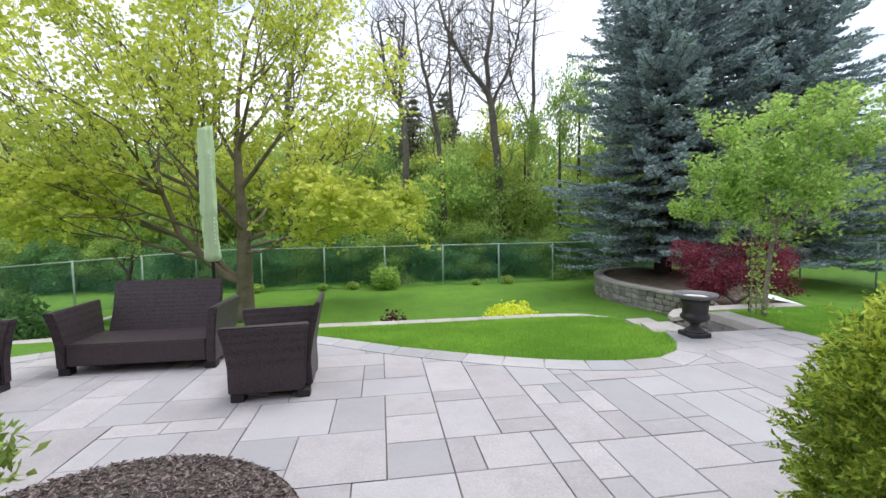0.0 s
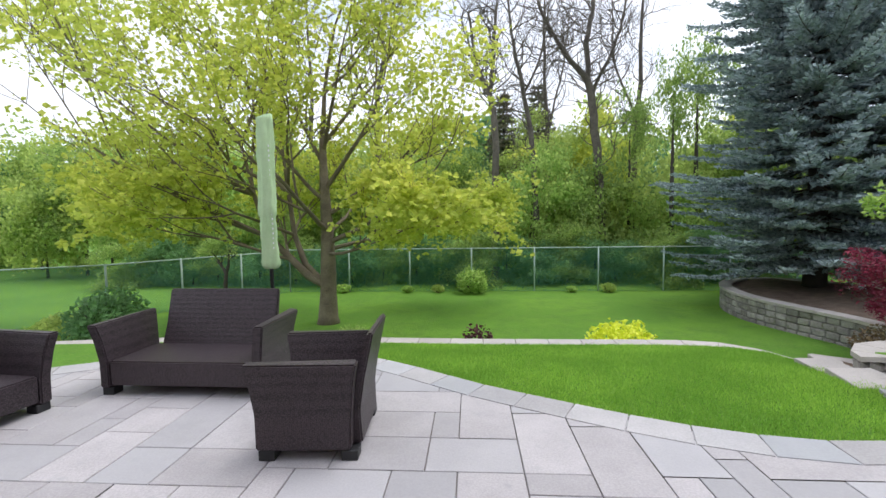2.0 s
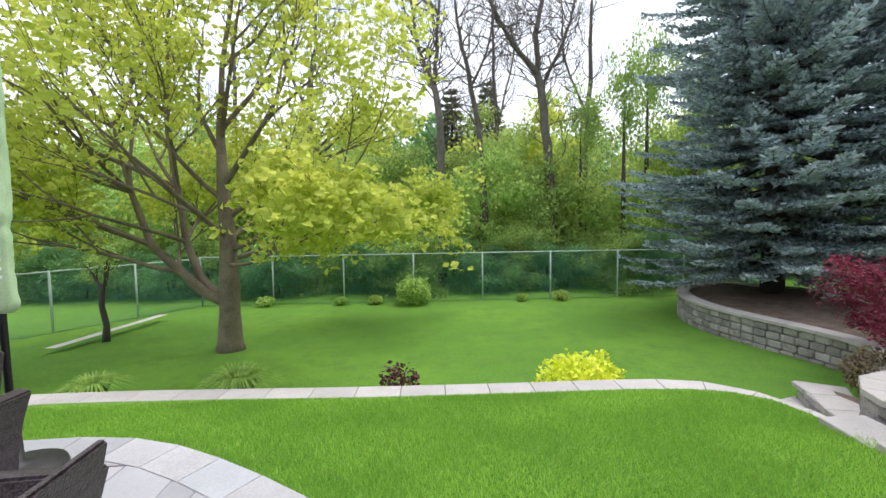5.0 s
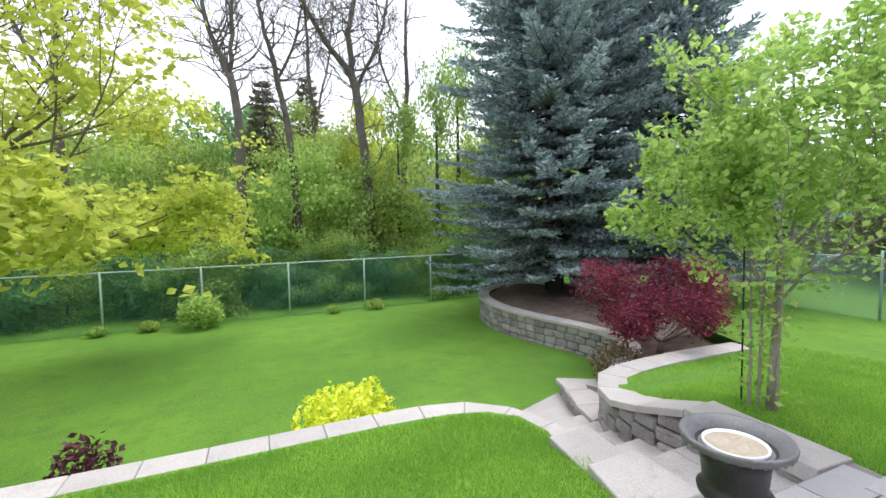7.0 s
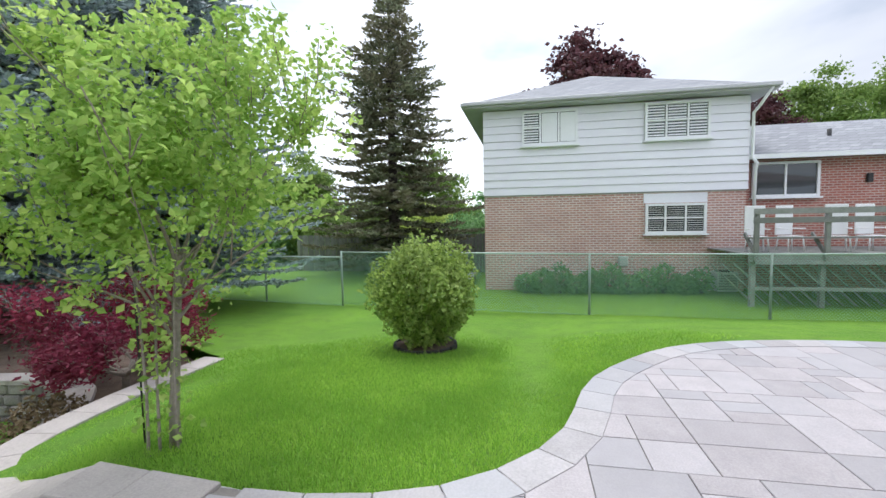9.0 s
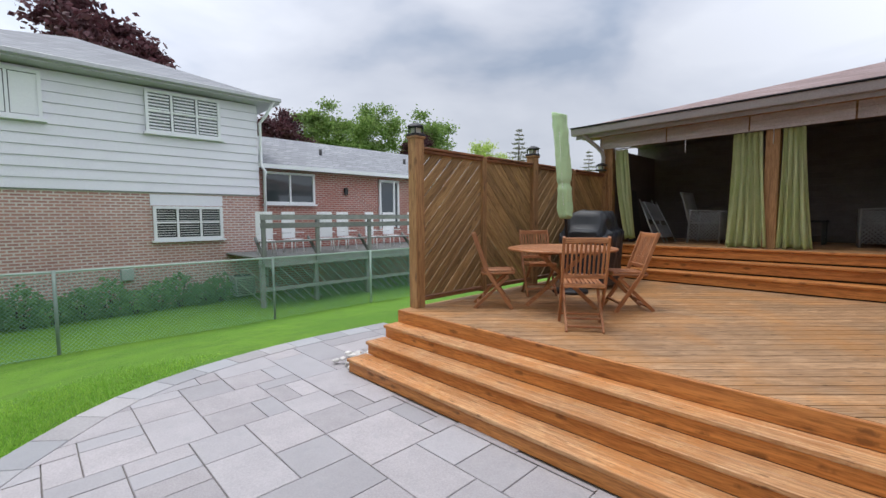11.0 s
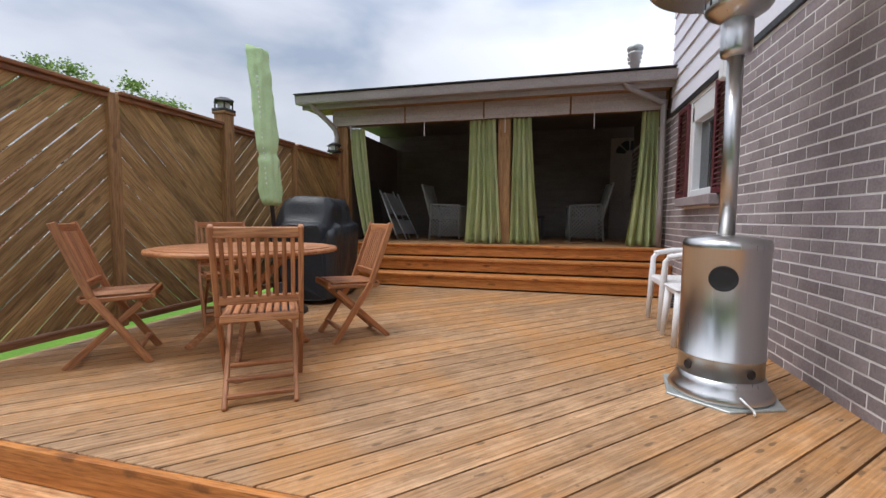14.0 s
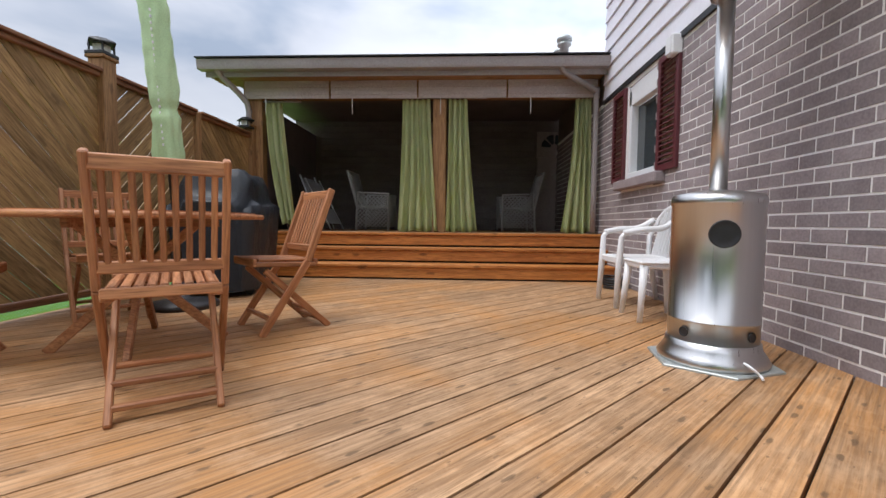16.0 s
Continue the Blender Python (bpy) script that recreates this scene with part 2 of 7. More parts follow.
LAWN = lawn_mat()
WICKER = wicker_mat()
STONE = surface("paving stone", (0.345, 0.32, 0.33), (0.43, 0.40, 0.41), 0.75, 3.1, 75, bump=0.3, random=0.10, stain=(0.33, 0.32, 0.33), other=(0.345, 0.345, 0.365))
BORDER = surface("border stone", (0.33, 0.315, 0.32), (0.42, 0.40, 0.405), 0.78, 3.0, 60, bump=0.3, random=0.12, other=(0.34, 0.36, 0.39))
JOINT = surface("jointing sand", (0.19, 0.17, 0.16), (0.26, 0.24, 0.22), 0.95, 3, 90)
BLOCK = surface("split block", (0.19, 0.17, 0.17), (0.40, 0.37, 0.36), 0.9, 5, 45, bump=0.9, dist=0.02, random=0.22, stain=(0.14, 0.12, 0.12))
COPING = surface("coping stone", (0.38, 0.345, 0.33), (0.48, 0.44, 0.42), 0.85, 2.5, 60, bump=0.35, random=0.08, stain=(0.34, 0.31, 0.29))
MULCH = surface("bark mulch", (0.11, 0.075, 0.055), (0.25, 0.18, 0.14), 0.95, 4, 55, bump=1.0, dist=0.03)
BARK = surface("bark", (0.11, 0.085, 0.06), (0.24, 0.20, 0.14), 0.95, 3, 30, bump=0.9, dist=0.02, kind="Object")
WOODBARK = surface("woodland bark", (0.085, 0.07, 0.06), (0.20, 0.175, 0.15), 0.95, 3, 30, bump=0.8, dist=0.02)
DARKBARK = surface("dark bark", (0.05, 0.042, 0.038), (0.10, 0.083, 0.075), 0.95, 3, 30, bump=0.9, dist=0.02)
GREYBARK = surface("grey bark", (0.20, 0.17, 0.145), (0.36, 0.32, 0.28), 0.95, 3, 30, bump=0.7, dist=0.01)
WHITE = surface("white paint", (0.74, 0.75, 0.77), (0.8, 0.81, 0.83), 0.5, 1.0, 30, bump=0.05)
PLASTIC = surface("white plastic", (0.78, 0.78, 0.79), (0.84, 0.84, 0.85), 0.35, 2.0, 60, bump=0.03)
GUTTERGREY = surface("grey gutter", (0.42, 0.42, 0.44), (0.48, 0.48, 0.5), 0.5, 1.0, 30, bump=0.05)
SIDING = surface("pale siding", (0.74, 0.73, 0.79), (0.79, 0.78, 0.84), 0.55, 0.6, 25, bump=0.08)
STEEL = steel_mat()
DULLSTEEL = surface("galvanised steel", (0.42, 0.45, 0.45), (0.5, 0.54, 0.53), 0.5, 4, 60, metal=0.6, bump=0.1)
GREENPIPE = surface("weathered green pipe", (0.36, 0.46, 0.42), (0.46, 0.56, 0.52), 0.5, 4, 60, bump=0.1)
WIRE = surface("green coated wire", (0.05, 0.2, 0.16), (0.07, 0.25, 0.2), 0.5, 4, 60, bump=0)
WIRE2 = surface("pale green wire", (0.22, 0.42, 0.36), (0.28, 0.48, 0.42), 0.5, 4, 60, bump=0)
BLACKIRON = surface("dark cast iron", (0.022, 0.02, 0.022), (0.05, 0.047, 0.048), 0.5, 6, 60, metal=0.3, bump=0.4)
IRONRIM = surface("greyed iron rim", (0.11, 0.11, 0.115), (0.2, 0.2, 0.205), 0.55, 6, 60, metal=0.2, bump=0.5)
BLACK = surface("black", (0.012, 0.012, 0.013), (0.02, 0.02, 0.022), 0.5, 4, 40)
COVER = surface("black vinyl cover", (0.014, 0.017, 0.022), (0.028, 0.032, 0.04), 0.45, 3, 50, bump=0.4, dist=0.01)
LIME = surface("lime canvas", (0.27, 0.38, 0.14), (0.34, 0.46, 0.19), 0.85, 2, 120, bump=0.3)
GREENCLOTH = surface("green curtain cloth", (0.66, 0.76, 0.34), (0.82, 0.88, 0.50), 0.85, 3, 150, bump=0.2)
UMBCLOTH = surface("pale green cover cloth", (0.38, 0.54, 0.29), (0.49, 0.65, 0.38), 0.8, 2.5, 120, bump=0.25)
TAUPE = surface("taupe metal trim", (0.31, 0.275, 0.27), (0.38, 0.34, 0.33), 0.5, 2, 50, bump=0.05)
BLIND = surface("taupe blind slats", (0.42, 0.355, 0.335), (0.56, 0.50, 0.48), 0.8, 1.4, 40, bump=0.2)
DARKSIDING = surface("dark brown siding", (0.12, 0.095, 0.09), (0.18, 0.15, 0.145), 0.6, 2, 40, bump=0.1)
MAROON = surface("maroon shutter paint", (0.085, 0.017, 0.022), (0.12, 0.026, 0.032), 0.5, 2, 50, bump=0.1)
OWNBRICK = surface("mauve brick", (0.225, 0.185, 0.195), (0.33, 0.28, 0.285), 0.95, 5, 70, bump=0.35, random=0.16)
MORTAR = surface("pale mortar", (0.78, 0.76, 0.75), (0.86, 0.84, 0.83), 0.95, 5, 80, bump=0.5)
NBRICK = brick_mat("neighbour brick", (0.52, 0.265, 0.225), (0.36, 0.185, 0.165), (0.66, 0.60, 0.56), 0.23, 0.082, 1.0, 0.017)
NBRICK2 = brick_mat("neighbour red brick", (0.44, 0.15, 0.11), (0.28, 0.10, 0.08), (0.52, 0.42, 0.38), 0.23, 0.082, 1.0, 0.015)
SHINGLE = shingle_mat("grey shingle", (0.24, 0.25, 0.27), (0.33, 0.34, 0.36))
REDSHINGLE = shingle_mat("reddish shingle", (0.25, 0.17, 0.16), (0.35, 0.26, 0.25))
GREYWOOD = surface("weathered grey timber", (0.17, 0.18, 0.17), (0.28, 0.28, 0.27), 0.85, 4, 40, bump=0.4, random=0.15)
PEBBLE = surface("pale pebble", (0.5, 0.47, 0.45), (0.68, 0.65, 0.62), 0.6, 8, 50, bump=0.2, random=0.2)
CONCRETE = surface("pale concrete", (0.5, 0.48, 0.44), (0.6, 0.57, 0.53), 0.9, 2, 60, bump=0.3)
FARHOUSE = surface("far house wall", (0.62, 0.6, 0.56), (0.68, 0.66, 0.62), 0.8, 1, 10)

TAN, TAN2, ORANGE = (0.345, 0.19, 0.09), (0.585, 0.365, 0.205), (0.53, 0.245, 0.075)


def deckwood(axis="x"):
    return wood("deck wood", TAN, TAN2, axis, 0.9, 0.62, 0.13, ORANGE, fine=True)


def stepwood(axis="x"):
    return wood("step wood", (0.50, 0.22, 0.08), (0.78, 0.46, 0.23), axis, 0.9, 0.55, 0.1, (0.60, 0.235, 0.055), fine=True)


def risewood(axis="x"):
    return wood("stained riser", (0.42, 0.14, 0.028), (0.66, 0.27, 0.07), axis, 0.9, 0.5, 0.12)


def fencewood(axis="x"):
    return wood("fence cedar", (0.23, 0.125, 0.045), (0.45, 0.275, 0.115), axis, 0.6, 0.65, 0.2)


def postwood(axis="z"):
    return wood("post cedar", (0.26, 0.13, 0.05), (0.44, 0.24, 0.10), axis, 0.7, 0.65, 0.12)


def railwood(axis="x"):
    return wood("rail cedar", (0.19, 0.075, 0.033), (0.33, 0.145, 0.06), axis, 0.6, 0.6, 0.12)


def teak(axis="z"):
    return wood("teak", (0.33, 0.12, 0.045), (0.52, 0.235, 0.105), axis, 0.1, 0.5, 0.16)


def glass_mat():
    m, N, L, p = shader("window glass")
    p.inputs["Base Color"].default_value = (0.05, 0.06, 0.065, 1)
    p.inputs["Roughness"].default_value = 0.04
    p.inputs["Specular IOR Level"].default_value = 0.7
    v = coords(N, L, 1.0)
    bumpy(N, L, p, noisy(N, L, v, 2.0, 2), 0.03, 0.01)
    return m


GLASS = glass_mat()
SPRUCE = leafy("blue spruce needles", (0.15, 0.21, 0.225), (0.60, 0.70, 0.74), (0.26, 0.33, 0.31), 0.3, 0.6)
DARKSPRUCE = leafy("dark spruce needles", (0.10, 0.115, 0.07), (0.28, 0.31, 0.19), (0.21, 0.17, 0.11), 0.25, 0.6)
MAPLE = leafy("young maple leaf", (0.46, 0.53, 0.08), (0.86, 0.86, 0.20), (0.44, 0.54, 0.10), 0.6)
AMBER = leafy("amber leaf", (0.6, 0.36, 0.03), (0.62, 0.45, 0.04), None, 0.5)
WOODLEAF = leafy("woodland leaf", (0.36, 0.48, 0.12), (0.74, 0.84, 0.26), (0.30, 0.42, 0.12), 0.6)
DEEPLEAF = leafy("deep green leaf", (0.15, 0.30, 0.12), (0.32, 0.54, 0.22), (0.13, 0.26, 0.10), 0.5)
FRESH = leafy("fresh green leaf", (0.26, 0.44, 0.10), (0.76, 0.90, 0.30), (0.28, 0.46, 0.10), 0.58)
OLIVE = leafy("olive woodland leaf", (0.20, 0.32, 0.08), (0.58, 0.72, 0.22), (0.22, 0.34, 0.09), 0.55)
REDLEAF = leafy("crimson leaf", (0.19, 0.022, 0.05), (0.42, 0.06, 0.12), (0.09, 0.014, 0.03), 0.35)
PLUM = leafy("plum purple leaf", (0.075, 0.03, 0.035), (0.17, 0.065, 0.075), (0.055, 0.024, 0.028), 0.25)
YELLOW = leafy("golden leaf", (0.74, 0.80, 0.05), (0.92, 0.95, 0.12), (0.62, 0.72, 0.05), 0.35)
BOX = leafy("clipped shrub leaf", (0.15, 0.26, 0.06), (0.56, 0.70, 0.20), (0.28, 0.37, 0.11), 0.4)
YEW = leafy("yew needles", (0.08, 0.17, 0.02), (0.76, 0.86, 0.13), (0.14, 0.26, 0.03), 0.35)
FARLEAF = leafy("distant tree leaf", (0.14, 0.24, 0.06), (0.34, 0.46, 0.13), (0.12, 0.20, 0.055), 0.45)
GRASS = leafy("grass blade", (0.20, 0.42, 0.05), (0.52, 0.76, 0.14), (0.18, 0.38, 0.055), 0.5)

# ---- building helpers ----


def box(bm, c, s, rot=None, bev=0.0):
    """A box of size s round c; rot turns it about its centre; bev rounds its edges."""
    m = Matrix.Translation(c) @ (rot.to_4x4() if rot else Matrix()) @ Matrix.Diagonal((*s, 1))
    t = bmesh.new()
    bmesh.ops.create_cube(t, size=1, matrix=m)
    if bev:
        bmesh.ops.bevel(t, geom=t.edges[:], offset=bev, segments=1, affect="EDGES")
    merge(bm, t)


def merge(bm, t):
    t.verts.ensure_lookup_table()
    t.verts.index_update()
    vs = [bm.verts.new(v.co) for v in t.verts]
    for f in t.faces:
        nf = bm.faces.new([vs[v.index] for v in f.verts])
        nf.smooth = f.smooth
    t.free()


def beam(bm, a, b, w, h, up=(0, 0, 1), bev=0.0):
    """A bar from a to b, w wide and h high."""
    a, b, up = Vector(a), Vector(b), Vector(up)
    x = (b - a).normalized()
    y = up.cross(x).normalized()
    z = x.cross(y)
    box(bm, (a + b) / 2, ((b - a).length, w, h), Matrix((x, y, z)).transposed(), bev)


def prism(bm, poly, z0, z1, cham=0.0):
    """An upright prism over a convex or plain polygon, its top edge chamfered."""
    n = len(poly)
    lo = [bm.verts.new((p[0], p[1], z0)) for p in poly]
    rings = [lo]
    if cham:
        cx, cy = sum(p[0] for p in poly) / n, sum(p[1] for p in poly) / n
        rings.append([bm.verts.new((p[0], p[1], z1 - cham)) for p in poly])
        top = []
        for p in poly:
            d = math.hypot(p[0] - cx, p[1] - cy) or 1
            k = max(0, 1 - cham * 1.2 / d)
            top.append(bm.verts.new((cx + (p[0] - cx) * k, cy + (p[1] - cy) * k, z1)))
        rings.append(top)
    else:
        rings.append([bm.verts.new((p[0], p[1], z1)) for p in poly])
    for r, s in zip(rings, rings[1:]):
        for i in range(n):
            bm.faces.new((r[i], r[(i + 1) % n], s[(i + 1) % n], s[i]))
    bm.faces.new(rings[-1])
    bm.faces.new(lo[::-1])


def tube(bm, pts, radii, n=8, caps=True, smooth=True):
    """A pipe along points with a radius at each."""
    pts = [Vector(p) for p in pts]
    if isinstance(radii, (int, float)):
        radii = [radii] * len(pts)
    rings, ref = [], None
    for i, p in enumerate(pts):
        d = (pts[min(i + 1, len(pts) - 1)] - pts[max(i - 1, 0)]).normalized()
        if ref is None:
            ref = d.orthogonal().normalized()
        ref = (ref - d * ref.dot(d)).normalized()
        q = d.cross(ref)
        rings.append([bm.verts.new(p + (ref * math.cos(k * math.tau / n) + q * math.sin(k * math.tau / n)) * radii[i]) for k in range(n)])
    for r, s in zip(rings, rings[1:]):
        for k in range(n):
            f = bm.faces.new((r[k], r[(k + 1) % n], s[(k + 1) % n], s[k]))
            f.smooth = smooth
    if caps:
        bm.faces.new(rings[0][::-1])
        bm.faces.new(rings[-1])


def lathe(bm, prof, n=32, c=(0, 0, 0), smooth=True):
    """A turned body from (radius, height) pairs."""
    rings = [[bm.verts.new((c[0] + r * math.cos(k * math.tau / n), c[1] + r * math.sin(k * math.tau / n), c[2] + z)) for k in range(n)] for r, z in prof]
    for r, s in zip(rings, rings[1:]):
        for k in range(n):
            f = bm.faces.new((r[k], r[(k + 1) % n], s[(k + 1) % n], s[k]))
            f.smooth = smooth
    bm.faces.new(rings[0][::-1])
    bm.faces.new(rings[-1])


def thing(name, label="", category="", group="", at=(0, 0, 0), turn=0.0, kind="", size=0.2):
    ob = new(name)
    ob.empty_display_size = size
    ob.matrix_world = pose(*at, 0, 0, turn)
    return tagged(ob, label, category, group, kind)


def part(name, bm, material, parent=None, label="", m=None, kind="", category="", group=""):
    me = bpy.data.meshes.new(name)
    bm.to_mesh(me)
    bm.free()
    me.materials.append(material)
    ob = new(name, me)
    ob.parent = parent
    if m is not None:
        ob.matrix_local = m
    return tagged(ob, label, category, group, kind)


def shared(name, me, parent, m, kind=""):
    ob = new(name, me)
    ob.parent = parent
    ob.matrix_local = m
    return tagged(ob, kind=kind)


def mesh_np(name, verts, faces, material, parent=None, label="", kind="", category="", group="", smooth=False):
    me = bpy.data.meshes.new(name)
    me.from_pydata(verts.tolist() if hasattr(verts, "tolist") else verts, [], faces.tolist() if hasattr(faces, "tolist") else faces)
    me.materials.append(material)
    if smooth:
        me.polygons.foreach_set("use_smooth", [True] * len(me.polygons))
    ob = new(name, me)
    ob.parent = parent
    return tagged(ob, label, category, group, kind)


def inside(x, y, poly):
    hit, j = False, len(poly) - 1
    for i in range(len(poly)):
        (xi, yi), (xj, yj) = poly[i], poly[j]
        if (yi > y) != (yj > y) and x < (xj - xi) * (y - yi) / (yj - yi) + xi:
            hit = not hit
        j = i
    return hit


def curve(pts, n=8):
    """A smooth line through points."""
    out = []
    for i in range(len(pts) - 1):
        p = [Vector(pts[max(0, min(len(pts) - 1, k))]) for k in (i - 1, i, i + 1, i + 2)]
        for k in range(n):
            t = k / n
            v = 0.5 * (2 * p[1] + (p[2] - p[0]) * t + (2 * p[0] - 5 * p[1] + 4 * p[2] - p[3]) * t * t + (3 * p[1] - p[0] - 3 * p[2] + p[3]) * t ** 3)
            out.append(tuple(v))
    out.append(tuple(pts[-1]))
    return out


def resample(line, step):
    """Points at even steps along a line."""
    d = [0]
    for a, b in zip(line, line[1:]):
        d.append(d[-1] + (Vector(b) - Vector(a)).length)
    n = max(1, round(d[-1] / step))
    out, j = [], 0
    for i in range(n + 1):
        s = d[-1] * i / n
        while j < len(d) - 2 and d[j + 1] < s:
            j += 1
        k = (s - d[j]) / max(1e-9, d[j + 1] - d[j])
        out.append(tuple(Vector(line[j]).lerp(Vector(line[j + 1]), k)))
    return out


def offset(line, w):
    """The line moved w to its left."""
    out = []
    for i in range(len(line)):
        a, b = Vector(line[max(0, i - 1)][:2]), Vector(line[min(len(line) - 1, i + 1)][:2])
        t = (b - a).normalized()
        out.append((line[i][0] - t.y * w, line[i][1] + t.x * w))
    return out


def sheet(name, poly, zf, step, material, kind="structure", label="", category=""):
    """Ground inside a polygon, at the height zf(x, y)."""
    xs, ys = [p[0] for p in poly], [p[1] for p in poly]
    pts = [Vector(p[:2]) for p in poly]
    n = len(pts)
    x = min(xs) + step / 2
    while x < max(xs):
        y = min(ys) + step / 2
        while y < max(ys):
            if inside(x, y, poly):
                pts.append(Vector((x, y)))
            y += step
        x += step
    v, _, f, *_ = geometry.delaunay_2d_cdt(pts, [(i, (i + 1) % n) for i in range(n)], [], 1, 1e-5)
    return mesh_np(name, [(p.x, p.y, zf(p.x, p.y)) for p in v], [tuple(q) for q in f], material, None, label, kind, category, smooth=True)


def leaves(centres, size, rng, aspect=0.6, flat=0.0, spread=0.35, droop=0.0, dirs=None):
    """Verts and faces of bent leaves at centres."""
    n = len(centres)
    c = np.asarray(centres, float)
    d = rng.normal(size=(n, 3)) if dirs is None else np.asarray(dirs) + rng.normal(size=(n, 3)) * 0.35
    d[:, 2] *= (1 - flat)
    d[:, 2] -= droop
    d /= np.linalg.norm(d, axis=1)[:, None] + 1e-9
    u = rng.normal(size=(n, 3)) * (1, 1, 1 - flat * 0.8)
    s = np.cross(d, u)
    s[:, 2] *= (1 - flat * 0.5)
    s /= np.linalg.norm(s, axis=1)[:, None] + 1e-9
    nn = np.cross(d, s)
    sz = size * (1 + spread * rng.uniform(-1, 1, n))[:, None]
    a = c - d * sz * 0.5
    t = c + d * sz * 0.5
    w = sz * aspect * 0.5
    l = c + s * w + nn * w * 0.35
    r = c - s * w + nn * w * 0.35
    v = np.stack([a, l, t, r], 1).reshape(-1, 3)
    f = np.arange(n * 4).reshape(-1, 4)
    return v, f

# ---- the ground ----
PATIO = [(-6.6, -0.72), (-6.6, 3.0), (-5.9, 4.2), (-4.95, 5.1), (-4.2, 5.6), (-3.2, 6.0), (-2.1, 6.15), (-1.4, 6.05), (-0.66, 5.68), (0.2, 5.1), (0.7, 4.83), (1.3, 4.52),
         (1.9, 4.28), (2.4, 4.17), (2.85, 4.15), (3.2, 4.28), (3.48, 4.58), (3.66, 5.0), (3.7, 5.1), (3.85, 5.16), (4.18, 5.16), (4.19, 5.0), (4.98, 5.0), (5.05, 5.5), (5.38, 5.5), (5.33, 4.8), (5.36, 4.25), (5.53, 3.65), (5.85, 3.2),
         (6.28, 2.86), (6.74, 2.68), (7.1, 2.6), (7.71, 2.34), (8.36, 1.82), (8.8, 1.35), (9.1, 0.78), (9.32, 0.0), (9.42, -1.0), (9.38, -2.3), (7.85, -2.4), (7.85, -0.72)]


def low(x, y):
    """The lower lawn, and the land beyond it."""
    return -1.14 - 0.018 * max(0.0, min(y, 18.5) - 8.5) - 0.02 * max(0, -x - 6) ** 0.5


def front(x, y):
    t = min(1.0, max(0.0, (y - 4.2) / 3.2))
    return 0.0 - 0.29 * t ** 1.6 + 0.012 * (math.sin(x * 2.1) * math.sin(y * 1.7) - 0.8)


def right(x, y):
    """The upper lawn to the east, falling away from the paving."""
    a = min(1.0, max(0.0, (x - 5.4) / 9.0))
    b = min(1.0, max(0.0, (y - 5.95) / 1.15))
    if y < 3:
        a = min(1.0, max(0.0, (x - 9.3) / 5.0)) if x > 7.9 else 0
        a = min(1.0, a)
        near = -0.82 * a ** 1.1
        e = min(1.0, max(0.0, (3 - y) / 2.0))
        far = -0.88 * min(1.0, max(0.0, (x - 5.4) / 9.0)) ** 1.0
        z = far * (1 - e) + near * e
    else:
        z = -0.88 * a
    k = min(1.0, max(0.0, (x - 8.8) / 1.6))
    z = min(z, -0.0)
    z = z * (1 - b) + b * (-0.355 * (1 - k) + (z - 0.31 * (1 - a)) * k)
    return max(z, -0.95) + 0.01 * (math.sin(x * 1.3 + y) - 0.8)


KERB = curve([(-9.5, 6.8), (-6.6, 7.45), (-4.8, 7.7), (-3.3, 7.8), (-1.6, 7.76), (-0.2, 7.71), (1.4, 7.69), (2.9, 7.69), (3.55, 7.62), (3.95, 7.4), (4.2, 7.0), (4.28, 6.6), (4.26, 6.3)], 6)
RIM = curve([(5.09, 6.0), (5.06, 6.3), (5.11, 6.68), (5.26, 7.06), (5.5, 7.45), (5.85, 7.74), (6.5, 7.85), (7.5, 7.87), (8.6, 7.8)], 6)
BEDLINE = curve([(6.4, 8.2), (7.0, 8.55), (7.6, 9.1), (7.85, 9.7), (7.8, 10.6), (7.55, 11.7), (7.4, 12.9), (7.6, 14.2), (8.15, 15.4), (9.1, 16.3), (10.2, 16.4), (11.2, 15.8), (11.7, 14.8)], 6)

sheet("ground", [(-90, 7.0), (-30, 7.0), (-9, 6.8), (-6, 7.5), (-4, 7.6), (0, 7.6), (3.6, 7.5), (4.3, 7.9), (5.7, 7.9), (6.2, 8.0), (8.6, 7.3), (12.5, 7.3), (12.5, 20), (120, 20), (300, 40), (300, 400), (-300, 400), (-300, 7)],
      low, 4.0, LAWN, label="mown green lawn running out to the woods")
sheet("front_lawn", [p for p in PATIO[1:20]] + [(3.86, 5.75), (3.92, 6.3), (4.0, 6.5), (4.0, 6.95), (3.8, 7.25), (3.45, 7.4), (2.8, 7.45), (0, 7.45), (-1.6, 7.52), (-3.3, 7.55), (-4.8, 7.45), (-6.6, 7.2), (-9.5, 6.6), (-20, 5.5), (-20, 3.0)], front, 0.35, LAWN, label="short green lawn between paving and kerb")
sheet("east_lawn", [(5.44, 6.1)] + PATIO[24:39] + [(7.86, -2.42), (7.86, -60), (200, -60), (200, 60), (12.6, 60), (12.6, 16.0), (11.6, 14.8), (11.0, 12.0), (9.6, 9.2), (8.75, 7.85)] + [(p[0] + 0.1, p[1] - 0.12) for p in RIM[::-1] if p[1] > 6.1],
      right, 1.0, LAWN, label="bright green lawn sloping to the boundary fence")
